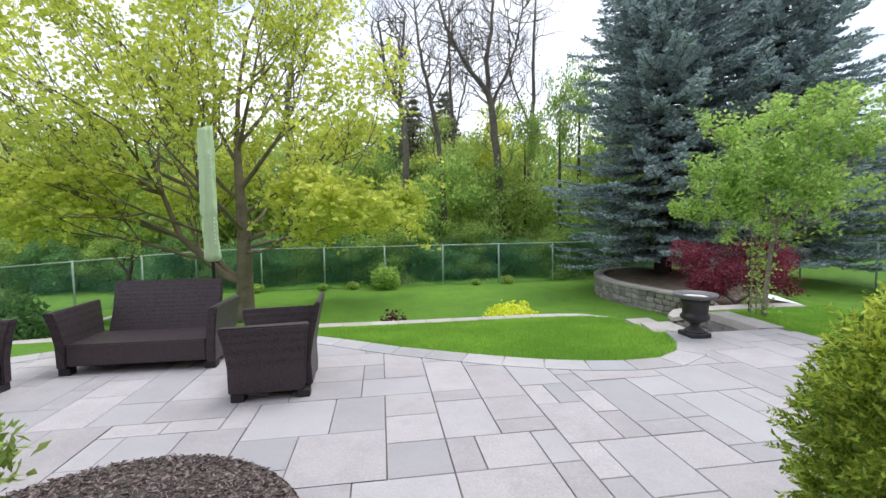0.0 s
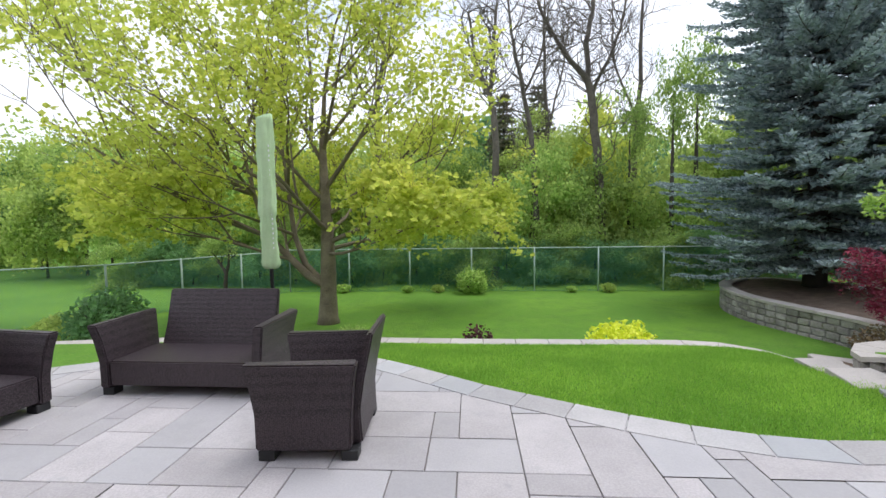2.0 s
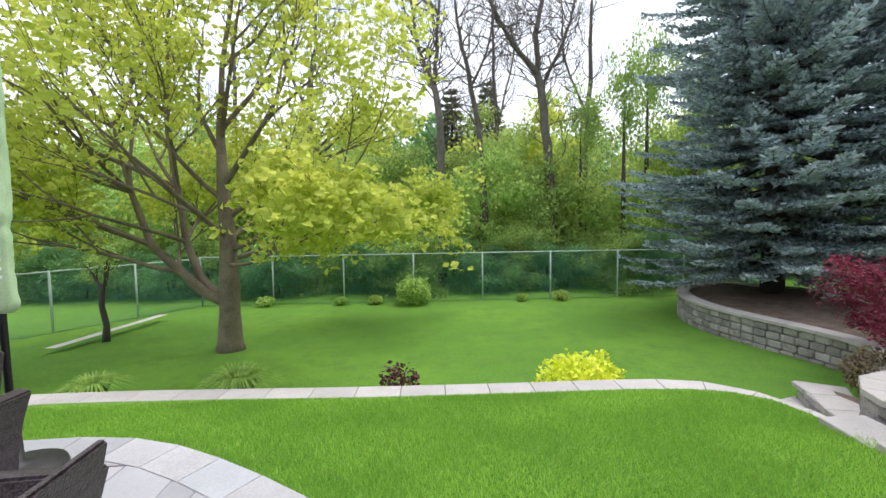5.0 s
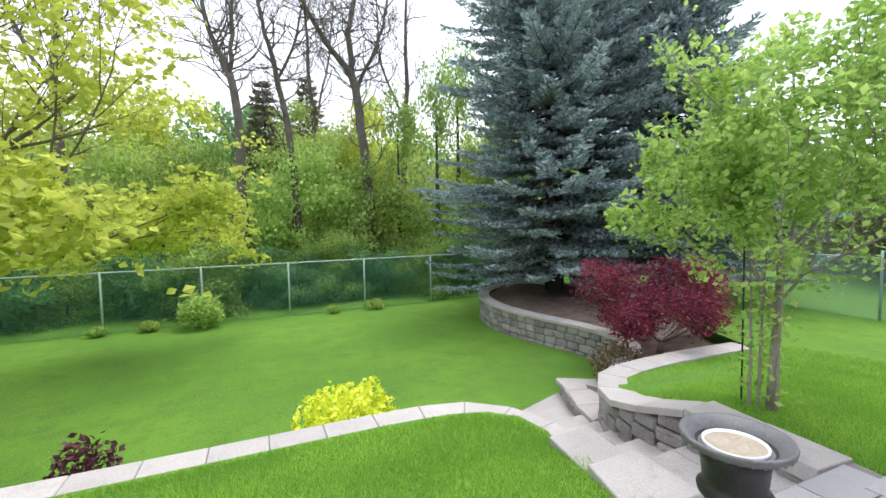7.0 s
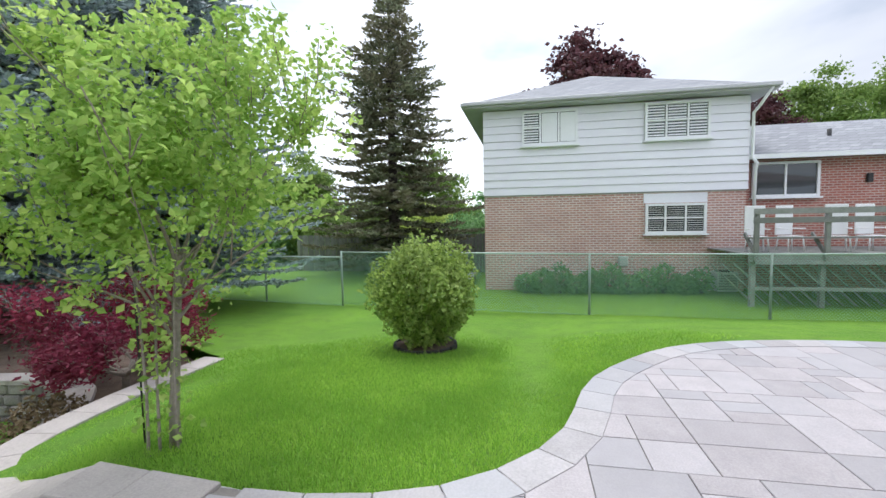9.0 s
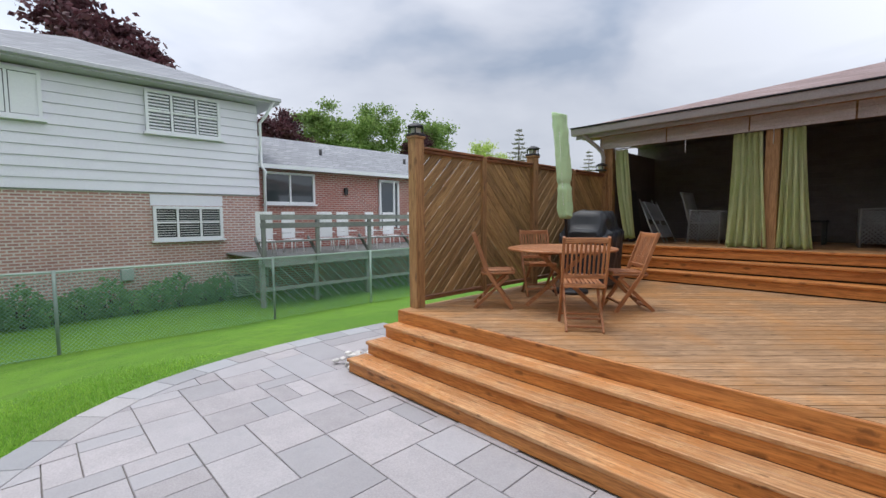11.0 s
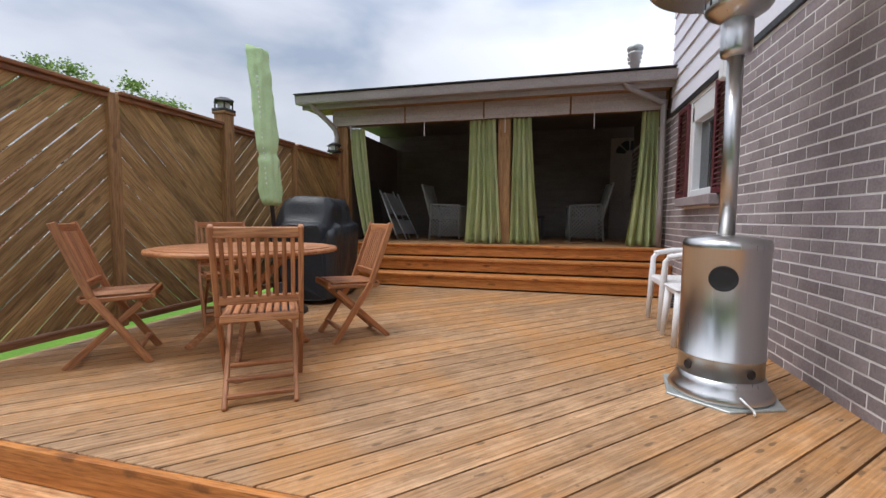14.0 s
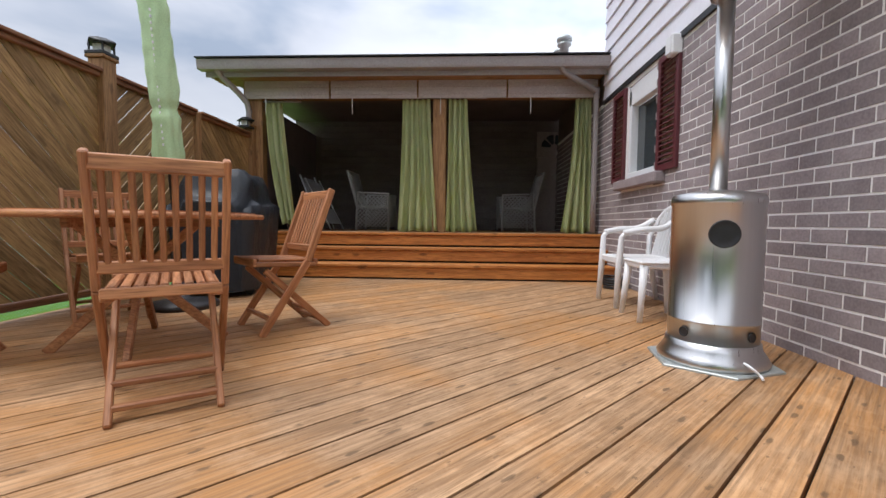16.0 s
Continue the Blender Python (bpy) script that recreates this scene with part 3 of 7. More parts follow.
sheet("bed_soil", [tuple(p[:2]) for p in BEDLINE] + [(11.0, 12.0), (9.6, 9.2), (8.7, 7.85), (7.6, 7.9), (6.5, 7.9), (5.85, 7.8), (6.3, 8.6)],
      lambda x, y: (-0.68 + 0.12 * min(1, max(0, (x - 8) / 2)) + 0.04 * math.sin(3 * x) * math.sin(2.3 * y)) if y > 9 or x > 7.4 else -0.95 + 0.25 * min(1, max(0, (x - 6) / 1.4)), 0.3, MULCH, label="bark mulch planting bed")


def wall_run(name, line, zt, zb, courses, cope_w, label, block_len=0.3, fall=lambda x, y: 0):
    """A dry wall of split blocks in courses along a line, with a flat coping."""
    w = thing(name, label, "retaining wall", kind="structure")
    h = (zt - 0.07 - zb) / courses
    rng = random.Random(name)
    for c in range(courses):
        pts = resample(line, block_len)
        pts = resample(line, block_len * (1.0 if c % 2 else 0.93))
        for a, b in zip(pts, pts[1:]):
            a, b = Vector((*a[:2], 0)), Vector((*b[:2], 0))
            L = (b - a).length
            bm = bmesh.new()
            pr = 0.012 * rng.random()
            box(bm, (0, 0.09 - pr, 0), (L - 0.013, 0.2, h - 0.013), bev=0.02)
            t = (b - a).normalized()
            m = Matrix((t, Vector((0, 0, 1)).cross(t), (0, 0, 1))).transposed().to_4x4()
            m.translation = (a + b) / 2 + Vector((0, 0, zb + h * (c + 0.5) + fall((a.x + b.x) / 2, (a.y + b.y) / 2)))
            part("block", bm, BLOCK, w, m=m)
    pts = resample(line, 0.5)
    inner = offset(pts, cope_w - 0.05)
    outer = offset(pts, -0.05)
    for i in range(len(pts) - 1):
        q = [outer[i], outer[i + 1], inner[i + 1], inner[i]]
        cx, cy = sum(p[0] for p in q) / 4, sum(p[1] for p in q) / 4
        q = [((p[0] - cx) * 0.988, (p[1] - cy) * 0.992) for p in q]
        if sum(q[k][0] * q[(k + 1) % 4][1] - q[(k + 1) % 4][0] * q[k][1] for k in range(4)) < 0:
            q = q[::-1]
        bm = bmesh.new()
        prism(bm, q, -0.07, 0, 0.008)
        for v in bm.verts:
            v.co.z += fall(cx + v.co.x, cy + v.co.y) - fall(cx, cy)
        part("coping_stone", bm, COPING, w, m=Matrix.Translation((cx, cy, zt + fall(cx, cy))))
    return w


wall_run("kerb", KERB[::-1], -0.3, -1.15, 5, 0.3, "low pale stone retaining kerb along the lawn", 0.45)
wall_run("rim_wall", RIM[::-1], -0.34, -1.15, 5, 0.36, "curved split-block wall with flat pale coping", fall=lambda x, y: 0.34 * min(1, max(0, (7.1 - y) / 1.1)) if x < 5.6 else 0)
wall_run("bed_wall", BEDLINE[::-1], -0.55, -1.27, 4, 0.33, "curved grey split-block wall round the planting bed")

# stair between the lawns
stair = thing("stair", "pale stone garden steps down to the lower lawn", "steps", kind="structure")


def slab(poly, z0, z1, material=COPING, name="tread", parent=stair):
    cx, cy = sum(p[0] for p in poly) / len(poly), sum(p[1] for p in poly) / len(poly)
    bm = bmesh.new()
    prism(bm, [(p[0] - cx, p[1] - cy) for p in poly], z0 - z1, 0, 0.008)
    return part(name, bm, material, parent, m=Matrix.Translation((cx, cy, z1)))


for i in range(6):
    y0, z = 5.0 + 0.483 * i, -0.16 * (i + 1)
    x1 = (5.2, 5.25, 5.3, 5.35, 5.5, 5.75)[i]
    xm = 4.28 + (0.5, 0.62, 0.42, 0.7, 0.55, 0.65)[i]
    for xa, xb in ((4.18, xm), (xm + 0.006, x1)):
        slab([(xa, y0), (xb, y0), (xb, y0 + 0.51), (xa, y0 + 0.51)], z - 0.2, z)
slab([(4.1, 7.905), (4.9, 7.905), (5.0, 8.62), (4.1, 8.3)], -1.3, -1.125)
slab([(4.906, 7.905), (5.62, 7.905), (6.1, 9.0), (5.006, 8.622)], -1.3, -1.125)
# flank stones beside the steps
slab([(3.76, 5.75), (4.2, 5.75), (4.24, 6.28), (3.84, 6.28)], -0.26, -0.1)
slab([(3.62, 5.2), (4.18, 5.2), (4.2, 5.744), (3.76, 5.744)], -0.2, -0.03)
slab([(4.98, 5.0), (5.34, 4.97), (5.38, 5.52), (5.03, 5.52)], -0.1, 0.02)
slab([(5.03, 5.526), (5.38, 5.526), (5.42, 5.99), (5.04, 5.99)], -0.1, 0.015)
for i in range(4):
    for k in range(3):
        if i < 3:
            slab([(5.02, 5.05 + 0.3 * i), (5.3, 5.05 + 0.3 * i), (5.3, 5.34 + 0.3 * i), (5.02, 5.34 + 0.3 * i)], -0.262 - 0.155 * k, -0.112 - 0.155 * k, BLOCK, "block")
        slab([(3.9, 5.1 + 0.3 * i), (4.17, 5.1 + 0.3 * i), (4.17, 5.39 + 0.3 * i), (3.9, 5.39 + 0.3 * i)], -0.42 - 0.155 * k, -0.265 - 0.155 * k, BLOCK, "block")
slab([(5.08, 5.0), (5.33, 5.0), (5.40, 5.98), (5.1, 5.98)], -1.25, -0.105, BLOCK, "block")
slab([(3.7, 5.16), (4.1, 5.16), (4.1, 6.24), (3.84, 6.24)], -1.25, -0.262, BLOCK, "block")
slab([(4.15, 5.05), (5.05, 5.05), (5.1, 6.0), (4.15, 6.0)], -1.25, -0.55, BLOCK, "block")
low_wall = thing("low_wall", "short block wall with pale cap by the steps", "retaining wall", kind="structure")
LOWLINE = curve([(6.1, 8.98), (5.86, 8.55), (5.72, 8.15), (5.6, 7.75)], 4)
for c in range(2):
    pts = resample(LOWLINE, 0.27 + 0.03 * c)
    for a, b in zip(pts, pts[1:]):
        a, b = Vector((*a[:2], 0)), Vector((*b[:2], 0))
        t = (b - a).normalized()
        bm = bmesh.new()
        box(bm, (0, 0.12, 0), ((b - a).length - 0.008, 0.22, 0.105), bev=0.012)
        m = Matrix((t, Vector((0, 0, 1)).cross(t), (0, 0, 1))).transposed().to_4x4()
        m.translation = (a + b) / 2 + Vector((0, 0, -1.08 + 0.113 * c))
        part("block", bm, BLOCK, low_wall, m=m)
slab([(6.06, 9.02), (6.12, 9.04), (6.62, 8.72), (6.42, 8.42), (5.92, 8.56)], -0.97, -0.905, COPING, "coping_stone", low_wall)
slab([(5.915, 8.55), (6.41, 8.41), (6.1, 7.98), (5.68, 8.08)], -0.97, -0.907, COPING, "coping_stone", low_wall)
slab([(5.68, 8.07), (6.1, 7.97), (5.85, 7.72), (5.55, 7.62)], -0.97, -0.909, COPING, "coping_stone", low_wall)

# ---- the house we come from ----
house = thing("house", "two-storey house in mauve brick and pale siding", "house", kind="structure")
WX = 2.80


def wall_box(name, x0, x1, y0, y1, z0, z1, material, parent, label=""):
    bm = bmesh.new()
    c = ((x0 + x1) / 2, (y0 + y1) / 2, (z0 + z1) / 2)
    box(bm, (0, 0, 0), (abs(x1 - x0), abs(y1 - y0), abs(z1 - z0)))
    return part(name, bm, material, parent, label, m=Matrix.Translation(c))


WY0, WY1, WZ0, WZ1 = -5.56, -4.78, 1.83, 2.86
# mortar bed behind the bricks, left open at the window
wall_box("east_wall", 2.5, WX + 0.001, WY1, -0.7, -0.1, 2.93, MORTAR, house)
wall_box("east_wall", 2.5, WX + 0.001, -9.3, WY0, -0.1, 2.93, MORTAR, house)
wall_box("east_wall", 2.5, WX + 0.001, WY0, WY1, -0.1, WZ0, MORTAR, house)
wall_box("east_wall", 2.5, WX + 0.001, WY0, WY1, WZ1, 2.93, MORTAR, house)
wall_box("north_wall", -9, 2.5, -1.0, -0.72, -0.1, 2.93, NBRICK, house)
wall_box("west_wall", -9, -8.7, -9.35, -1.0, -0.1, 5.9, NBRICK, house)
wall_box("east_return", 2.5, WX, -9.3, -6.46, 2.931, 3.52, DARKSIDING, house)
wall_box("north_upper_wall", -9, 2.5, -1.0, -0.72, 2.93, 5.9, SIDING, house)
wall_box("east_upper_wall", 2.5, WX - 0.005, -6.45, -0.7, 2.931, 5.9, SIDING, house)
wall_box("south_wall", -9, 2.5, -6.45, -6.2, 3.5, 5.9, SIDING, house)
wall_box("west_wing_wall", -9, 2.5, -9.6, -9.35, -0.1, 3.5, NBRICK, house)
z = 2.96
while z < 5.85:
    bm = bmesh.new()
    Lw = 5.75
    vs = [bm.verts.new(p) for p in ((0, -Lw / 2, 0), (0.026, -Lw / 2, 0), (0.004, -Lw / 2, 0.2), (0, -Lw / 2, 0.2), (0, Lw / 2, 0), (0.026, Lw / 2, 0), (0.004, Lw / 2, 0.2), (0, Lw / 2, 0.2))]
    for q in ((0, 1, 2, 3), (7, 6, 5, 4), (0, 4, 5, 1), (1, 5, 6, 2), (2, 6, 7, 3), (3, 7, 4, 0)):
        bm.faces.new([vs[k] for k in q])
    part("siding_board", bm, SIDING, house, m=Matrix.Translation((WX - 0.004, -0.7 - Lw / 2, z)))
    z += 0.2
wall_box("roof", -9.6, 3.4, -7.0, -0.1, 5.9, 6.05, TAUPE, house)
bm = bmesh.new()
box(bm, (0, 0, 0), (0.03, 5.7, 0.05))
part("drip_flashing", bm, BLACK, house, m=Matrix.Translation((WX + 0.01, -3.6, 2.93)))

win = thing("window", "white sliding window with frosted glass", "window", kind="structure", at=(WX, (WY0 + WY1) / 2, (WZ0 + WZ1) / 2))
ww, wh = WY1 - WY0, WZ1 - WZ0
bm = bmesh.new()
for c, s in (((-0.05, 0, wh / 2 - 0.11), (0.09, ww, 0.22)), ((-0.05, 0, -wh / 2 + 0.03), (0.1, ww, 0.06)), ((-0.05, -ww / 2 + 0.03, 0), (0.09, 0.06, wh - 0.1)), ((-0.05, ww / 2 - 0.03, 0), (0.09, 0.06, wh - 0.1))):
    box(bm, c, s, bev=0.006)
part("window_frame", bm, WHITE, win)
bm = bmesh.new()
box(bm, (-0.09, 0, -0.1), (0.012, ww - 0.1, wh - 0.26))
part("pane", bm, GLASS, win)
bm = bmesh.new()
box(bm, (0.03, 0, -wh / 2 - 0.07), (0.14, ww + 0.35, 0.1), bev=0.01)
part("window_sill", bm, OWNBRICK, win, "brick-coloured stone sill")
for k, yy in enumerate((WY0 - 0.24, WY1 + 0.22)):
    sh = thing("shutter", "maroon louvred shutter beside the window", "shutter", "window shutters", at=(WX + 0.02, yy, 2.34))
    bm = bmesh.new()
    for c, s in (((0, 0.17, 0), (0.035, 0.05, 1.06)), ((0, -0.17, 0), (0.035, 0.05, 1.06)), ((0, 0, 0.5), (0.035, 0.3, 0.06)), ((0, 0, -0.5), (0.035, 0.3, 0.06))):
        box(bm, c, s, bev=0.004)
    part("shutter_frame", bm, MAROON, sh)
    for i in range(19):
        bm = bmesh.new()
        box(bm, (0, 0, 0), (0.034, 0.29, 0.01))
        part("slat", bm, MAROON, sh, m=pose(0.002, 0, -0.44 + i * 0.049, 0, 42, 0))
mb = thing("wall_box", "small white plastic box high on the wall", "utility box", at=(WX + 0.05, -4.42, 2.86))
bm = bmesh.new()
box(bm, (0, 0, 0), (0.1, 0.12, 0.17), bev=0.012)
part("casing", bm, PLASTIC, mb)
bm = bmesh.new()
box(bm, (0.052, 0, 0), (0.006, 0.1, 0.14), bev=0.002)
part("lid", bm, WHITE, mb)

# ---- the deck ----
deck = thing("deck", "timber deck of diagonal boards with stained front", "deck", kind="structure")
DX0, DX1, DY0, DY1, DZ = 2.80, 7.80, -6.0, -1.38, 0.60
wall_box("rim_joist", DX0, DX1 - 0.01, DY1 - 0.04, DY1 - 0.005, 0.42, DZ - 0.04, risewood("x"), deck)
wall_box("rim_joist", DX1 - 0.05, DX1 - 0.012, DY0, DY1 - 0.045, 0.02, DZ - 0.04, fencewood("y"), deck)
# solid black box stands in for the shade seen between the boards
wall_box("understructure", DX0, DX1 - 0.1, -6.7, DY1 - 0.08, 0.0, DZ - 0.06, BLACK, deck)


def clip(poly, n, d):
    """The part of a convex polygon with p.n <= d."""
    out = []
    for i in range(len(poly)):
        a, b = poly[i], poly[(i + 1) % len(poly)]
        da, db = a[0] * n[0] + a[1] * n[1] - d, b[0] * n[0] + b[1] * n[1] - d
        if da <= 0:
            out.append(a)
        if da * db < 0:
            k = da / (da - db)
            out.append((a[0] + (b[0] - a[0]) * k, a[1] + (b[1] - a[1]) * k))
    return out


c45 = math.sqrt(0.5)
PITCH, SHIFT = 0.150, 0.07
rect = [(DX0 + 0.003, DY0), (DX1 + 0.01, DY0), (DX1 + 0.01, DY1 - 0.001), (DX0 + 0.003, DY1 - 0.001)]
k0 = math.floor(((DX0 - DY1) * c45 - SHIFT) / PITCH)
k1 = math.ceil(((DX1 - DY0) * c45 - SHIFT) / PITCH)
for k in range(k0 - 1, k1 + 1):
    p = clip(clip(rect, (c45, -c45), (k + 1) * PITCH - 0.010 + SHIFT), (-c45, c45), -k * PITCH - SHIFT)
    if len(p) < 3:
        continue
    cx, cy = sum(q[0] for q in p) / len(p), sum(q[1] for q in p) / len(p)
    loc = [((x - cx) * c45 + (y - cy) * c45, -(x - cx) * c45 + (y - cy) * c45) for x, y in p]
    bm = bmesh.new()
    prism(bm, loc, -0.036, 0, 0.003)
    part("board", bm, deckwood("x"), deck, m=pose(cx, cy, DZ, 0, 0, 45))
# front steps: two boards a tread, a riser under each
for i in range(4):
    z = 0.15 * (i + 1)
    yf = -0.66 - 0.24 * i
    xr = 7.86 - 0.02 * i
    L = xr - DX0 - 0.005
    cx = DX0 + 0.005 + L / 2
    bm = bmesh.new()
    box(bm, (0, 0, 0), (L - 0.04, 0.03, 0.112), bev=0.003)
    part("riser", bm, risewood("x"), deck, m=Matrix.Translation((cx, yf - 0.035, z - 0.036 - 0.057)))
    # black box put in for the shade below the tread
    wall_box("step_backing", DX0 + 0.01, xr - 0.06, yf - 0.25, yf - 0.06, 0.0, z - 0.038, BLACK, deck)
    if i == 3:
        bm = bmesh.new()
        box(bm, (0, 0, 0), (L, 0.03, 0.145), bev=0.004)
        part("fascia_board", bm, risewood("x"), deck, m=Matrix.Translation((cx, DY1 + 0.018, DZ - 0.0735)))
        continue
    for j in range(2):
        bm = bmesh.new()
        box(bm, (0, 0, 0), (L, 0.128, 0.036), bev=0.005)
        part("tread", bm, stepwood("x"), deck, m=Matrix.Translation((cx, yf - 0.064 - 0.134 * j, z - 0.018)))
    bm = bmesh.new()
    box(bm, (0, 0, 0), (0.03, 0.3, 0.11))
    part("step_end", bm, risewood("y"), deck, m=Matrix.Translation((xr - 0.04, yf - 0.2, z - 0.092)))
# steps up to the pavilion
for i in range(3):
    z = DZ + 0.193 * (i + 1)
    yf = -5.8 - 0.28 * i
    cx, L = (2.81 + 7.3) / 2, 4.49
    bm = bmesh.new()
    box(bm, (0, 0, 0), (L, 0.035, 0.132), bev=0.004)
    part("riser", bm, risewood("x"), deck, m=Matrix.Translation((cx, yf - 0.045, z - 0.04 - 0.066)))
    # black fill paints the shadow line under each nosing
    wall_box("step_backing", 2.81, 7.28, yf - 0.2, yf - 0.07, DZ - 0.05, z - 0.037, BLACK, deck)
    for j in range(2 if i < 2 else 1):
        bm = bmesh.new()
        box(bm, (0, 0, 0), (L, 0.14, 0.036), bev=0.005)
        part("tread", bm, risewood("x"), deck, m=Matrix.Translation((cx, yf - 0.07 - 0.146 * j, z - 0.018)))

# ---- the covered pavilion ----
pav = thing("pavilion", "covered timber pavilion with taupe trim and dark inside", "pavilion", kind="structure")
PF, PB, PZ = -6.73, -9.45, 1.18
# black sheet below the floor boards stands in for shade in their gaps
wall_box("floor", 2.5, 7.9, PB, -6.4, PZ - 0.06, PZ - 0.036, BLACK, pav)
y = -6.52
while y > PB:
    bm = bmesh.new()
    box(bm, (0, 0, 0), (4.95 if y > -6.6 else 5.3, 0.137, 0.036), bev=0.003)
    part("floor_board", bm, deckwood("x"), pav, m=Matrix.Translation((5.33 if y > -6.6 else 5.4, y, PZ - 0.018)))
    y -= 0.143
wall_box("back_wall", 3.2, 8.2, PB - 0.15, PB, 0, 3.9, DARKSIDING, pav)
wall_box("back_wall_over_door", 2.3, 3.199, PB - 0.15, PB, 3.20, 3.9, DARKSIDING, pav)
# unseen boxes added to keep sky light out of door and riser gaps
wall_box("door_sill", 2.3, 3.199, PB - 0.15, PB, 0, PZ, DARKSIDING, pav)
wall_box("door_backing", 2.2, 3.3, PB - 0.3, PB - 0.2, 0, 3.6, DARKSIDING, pav)
for k in range(17):
    bm = bmesh.new()
    box(bm, (0, 0, 0), (4.4, 0.02, 0.115))
    part("siding_board", bm, DARKSIDING, pav, m=pose(5.45, PB + 0.012, PZ + 0.06 + 0.125 * k, 8, 0, 0))
wall_box("west_screen", 7.78, 7.82, PB, -6.85, 1.1, 3.12, DARKSIDING, pav)
wall_box("west_skirt", 7.6, 7.75, PB, -6.4, 0, 1.15, fencewood("y"), pav)
wall_box("ceiling", 2.8, 8.1, PB, -6.45, 3.40, 3.44, DARKSIDING, pav)
for x in (7.68, 5.02):
    bm = bmesh.new()
    box(bm, (0, 0, 0), (0.19, 0.15, 2.1), bev=0.008)
    part("post", bm, postwood("z"), pav, m=Matrix.Translation((x, PF, PZ + 1.05)))
wall_box("beam", 2.8, 7.85, PF - 0.08, PF + 0.08, 3.08, 3.35, postwood("x"), pav)
for i in range(4):
    x0 = 2.84 + i * 1.245
    bl = thing("roller_blind", "rolled taupe slatted blind under the eave", "blind", "pavilion blinds", at=(x0 + 0.62, PF + 0.13, 3.05))
    for j in range(6):
        bm = bmesh.new()
        box(bm, (0, 0, 0), (1.22, 0.012, 0.05), bev=0.002)
        part("slat", bm, BLIND, bl, m=Matrix.Translation((0, 0.006 * (j % 2), 0.03 + j * 0.052)))
    bm = bmesh.new()
    tube(bm, [(0.3, 0.02, 0), (0.3, 0.02, -0.22)], 0.006, 6)
    part("pull_cord", bm, PLASTIC, bl)
# roof
bm = bmesh.new()
x0, x1, ye, yr, ze, zr = 2.82, 8.25, -6.3, -10.2, 3.50, 4.66
v = [bm.verts.new(p) for p in ((x0, ye, ze), (x1, ye, ze), (3.7, yr, zr), (x0, yr, zr), (x0, ye, ze - 0.05), (x1, ye, ze - 0.05), (x1, -14, ze - 0.05), (x0, -14, ze - 0.05), (x1, -14, ze))]
bm.faces.new((v[0], v[1], v[2], v[3]))
bm.faces.new((v[1], v[8], v[2]))
bm.faces.new((v[4], v[7], v[6], v[5]))
bm.faces.new((v[0], v[4], v[5], v[1]))
bm.faces.new((v[1], v[5], v[6], v[8]))
bm.faces.new((v[0], v[3], v[7], v[4]))
bm.faces.new((v[3], v[2], v[8], v[6], v[7]))
part("roof", bm, REDSHINGLE, pav, "reddish shingle hip roof")
wall_box("soffit", 2.82, 8.2, PF - 0.1, ye - 0.045, 3.30, 3.33, postwood("x"), pav)
bm = bmesh.new()
pr = [(0, 0), (0.11, 0), (0.12, 0.03), (0.13, 0.1), (0.14, 0.12), (0.125, 0.125), (0.1, 0.03), (0.02, 0.03), (0.02, 0.12), (0, 0.12)]
a = [bm.verts.new((x0, p[0], p[1])) for p in pr]
b = [bm.verts.new((x1, p[0], p[1])) for p in pr]
for i in range(len(pr)):
    bm.faces.new((a[i], a[(i + 1) % len(pr)], b[(i + 1) % len(pr)], b[i]))
bm.faces.new(a[::-1])
bm.faces.new(b)
part("gutter", bm, TAUPE, pav, "taupe metal gutter", m=Matrix.Translation((0, ye - 0.01, 3.335)))
wall_box("drip_edge", 2.83, 8.26, ye + 0.005, ye + 0.15, 3.472, 3.487, BLACK, pav)
wall_box("fascia", 2.82, 8.2, ye - 0.04, ye - 0.012, 3.27, 3.44, TAUPE, pav)
for pts in ([(8.0, -6.25, 3.4), (8.0, -6.3, 3.3), (7.78, -6.6, 3.0), (7.78, -6.62, 2.7)], [(3.4, -6.25, 3.4), (3.38, -6.3, 3.3), (2.92, -6.5, 3.12), (2.89, -6.52, 3.0), (2.89, -6.52, 1.2)]):
    bm = bmesh.new()
    tube(bm, curve(pts, 3), 0.04, 8)
    part("downspout", bm, TAUPE, pav, "taupe downspout")
for x, y, z in ((3.1, -7.6, 3.95), (2.95, -8.6, 4.15)):
    bm = bmesh.new()
    lathe(bm, [(0.07, -0.3), (0.07, 0.2), (0.11, 0.2), (0.11, 0.23), (0.06, 0.24), (0.06, 0.27), (0.12, 0.27), (0.12, 0.31), (0.09, 0.34)], 16)
    part("roof_vent", bm, DULLSTEEL, pav, "galvanised roof vent pipe", m=Matrix.Translation((x, y, z)))

door = thing("door", "dark panelled door with a fan light", "door", kind="structure", at=(2.86, PB, PZ))
bm = bmesh.new()
box(bm, (-0.02, -0.06, 1.0), (0.86, 0.045, 2.03), bev=0.004)
for zz, hh in ((0.5, 0.55), (1.2, 0.6)):
    for xx in (-0.21, 0.19):
        box(bm, (xx, -0.035, zz), (0.28, 0.02, hh), bev=0.008)
part("door_leaf", bm, surface("dark door paint", (0.30, 0.25, 0.23), (0.36, 0.31, 0.29), 0.5, 1, 30), door)
for i in range(4):
    a0, a1 = math.pi * (i + 0.1) / 4, math.pi * (i + 0.9) / 4
    bm = bmesh.new()
    q = [(math.cos(a) * r, math.sin(a) * r) for a, r in ((a0, 0.08), (a0, 0.26), ((a0 + a1) / 2, 0.27), (a1, 0.26), (a1, 0.08))]
    prism(bm, q, -0.003, 0.003)
    part("pane", bm, GLASS, door, m=pose(-0.02, -0.034, 1.7, 90, 0, 0))
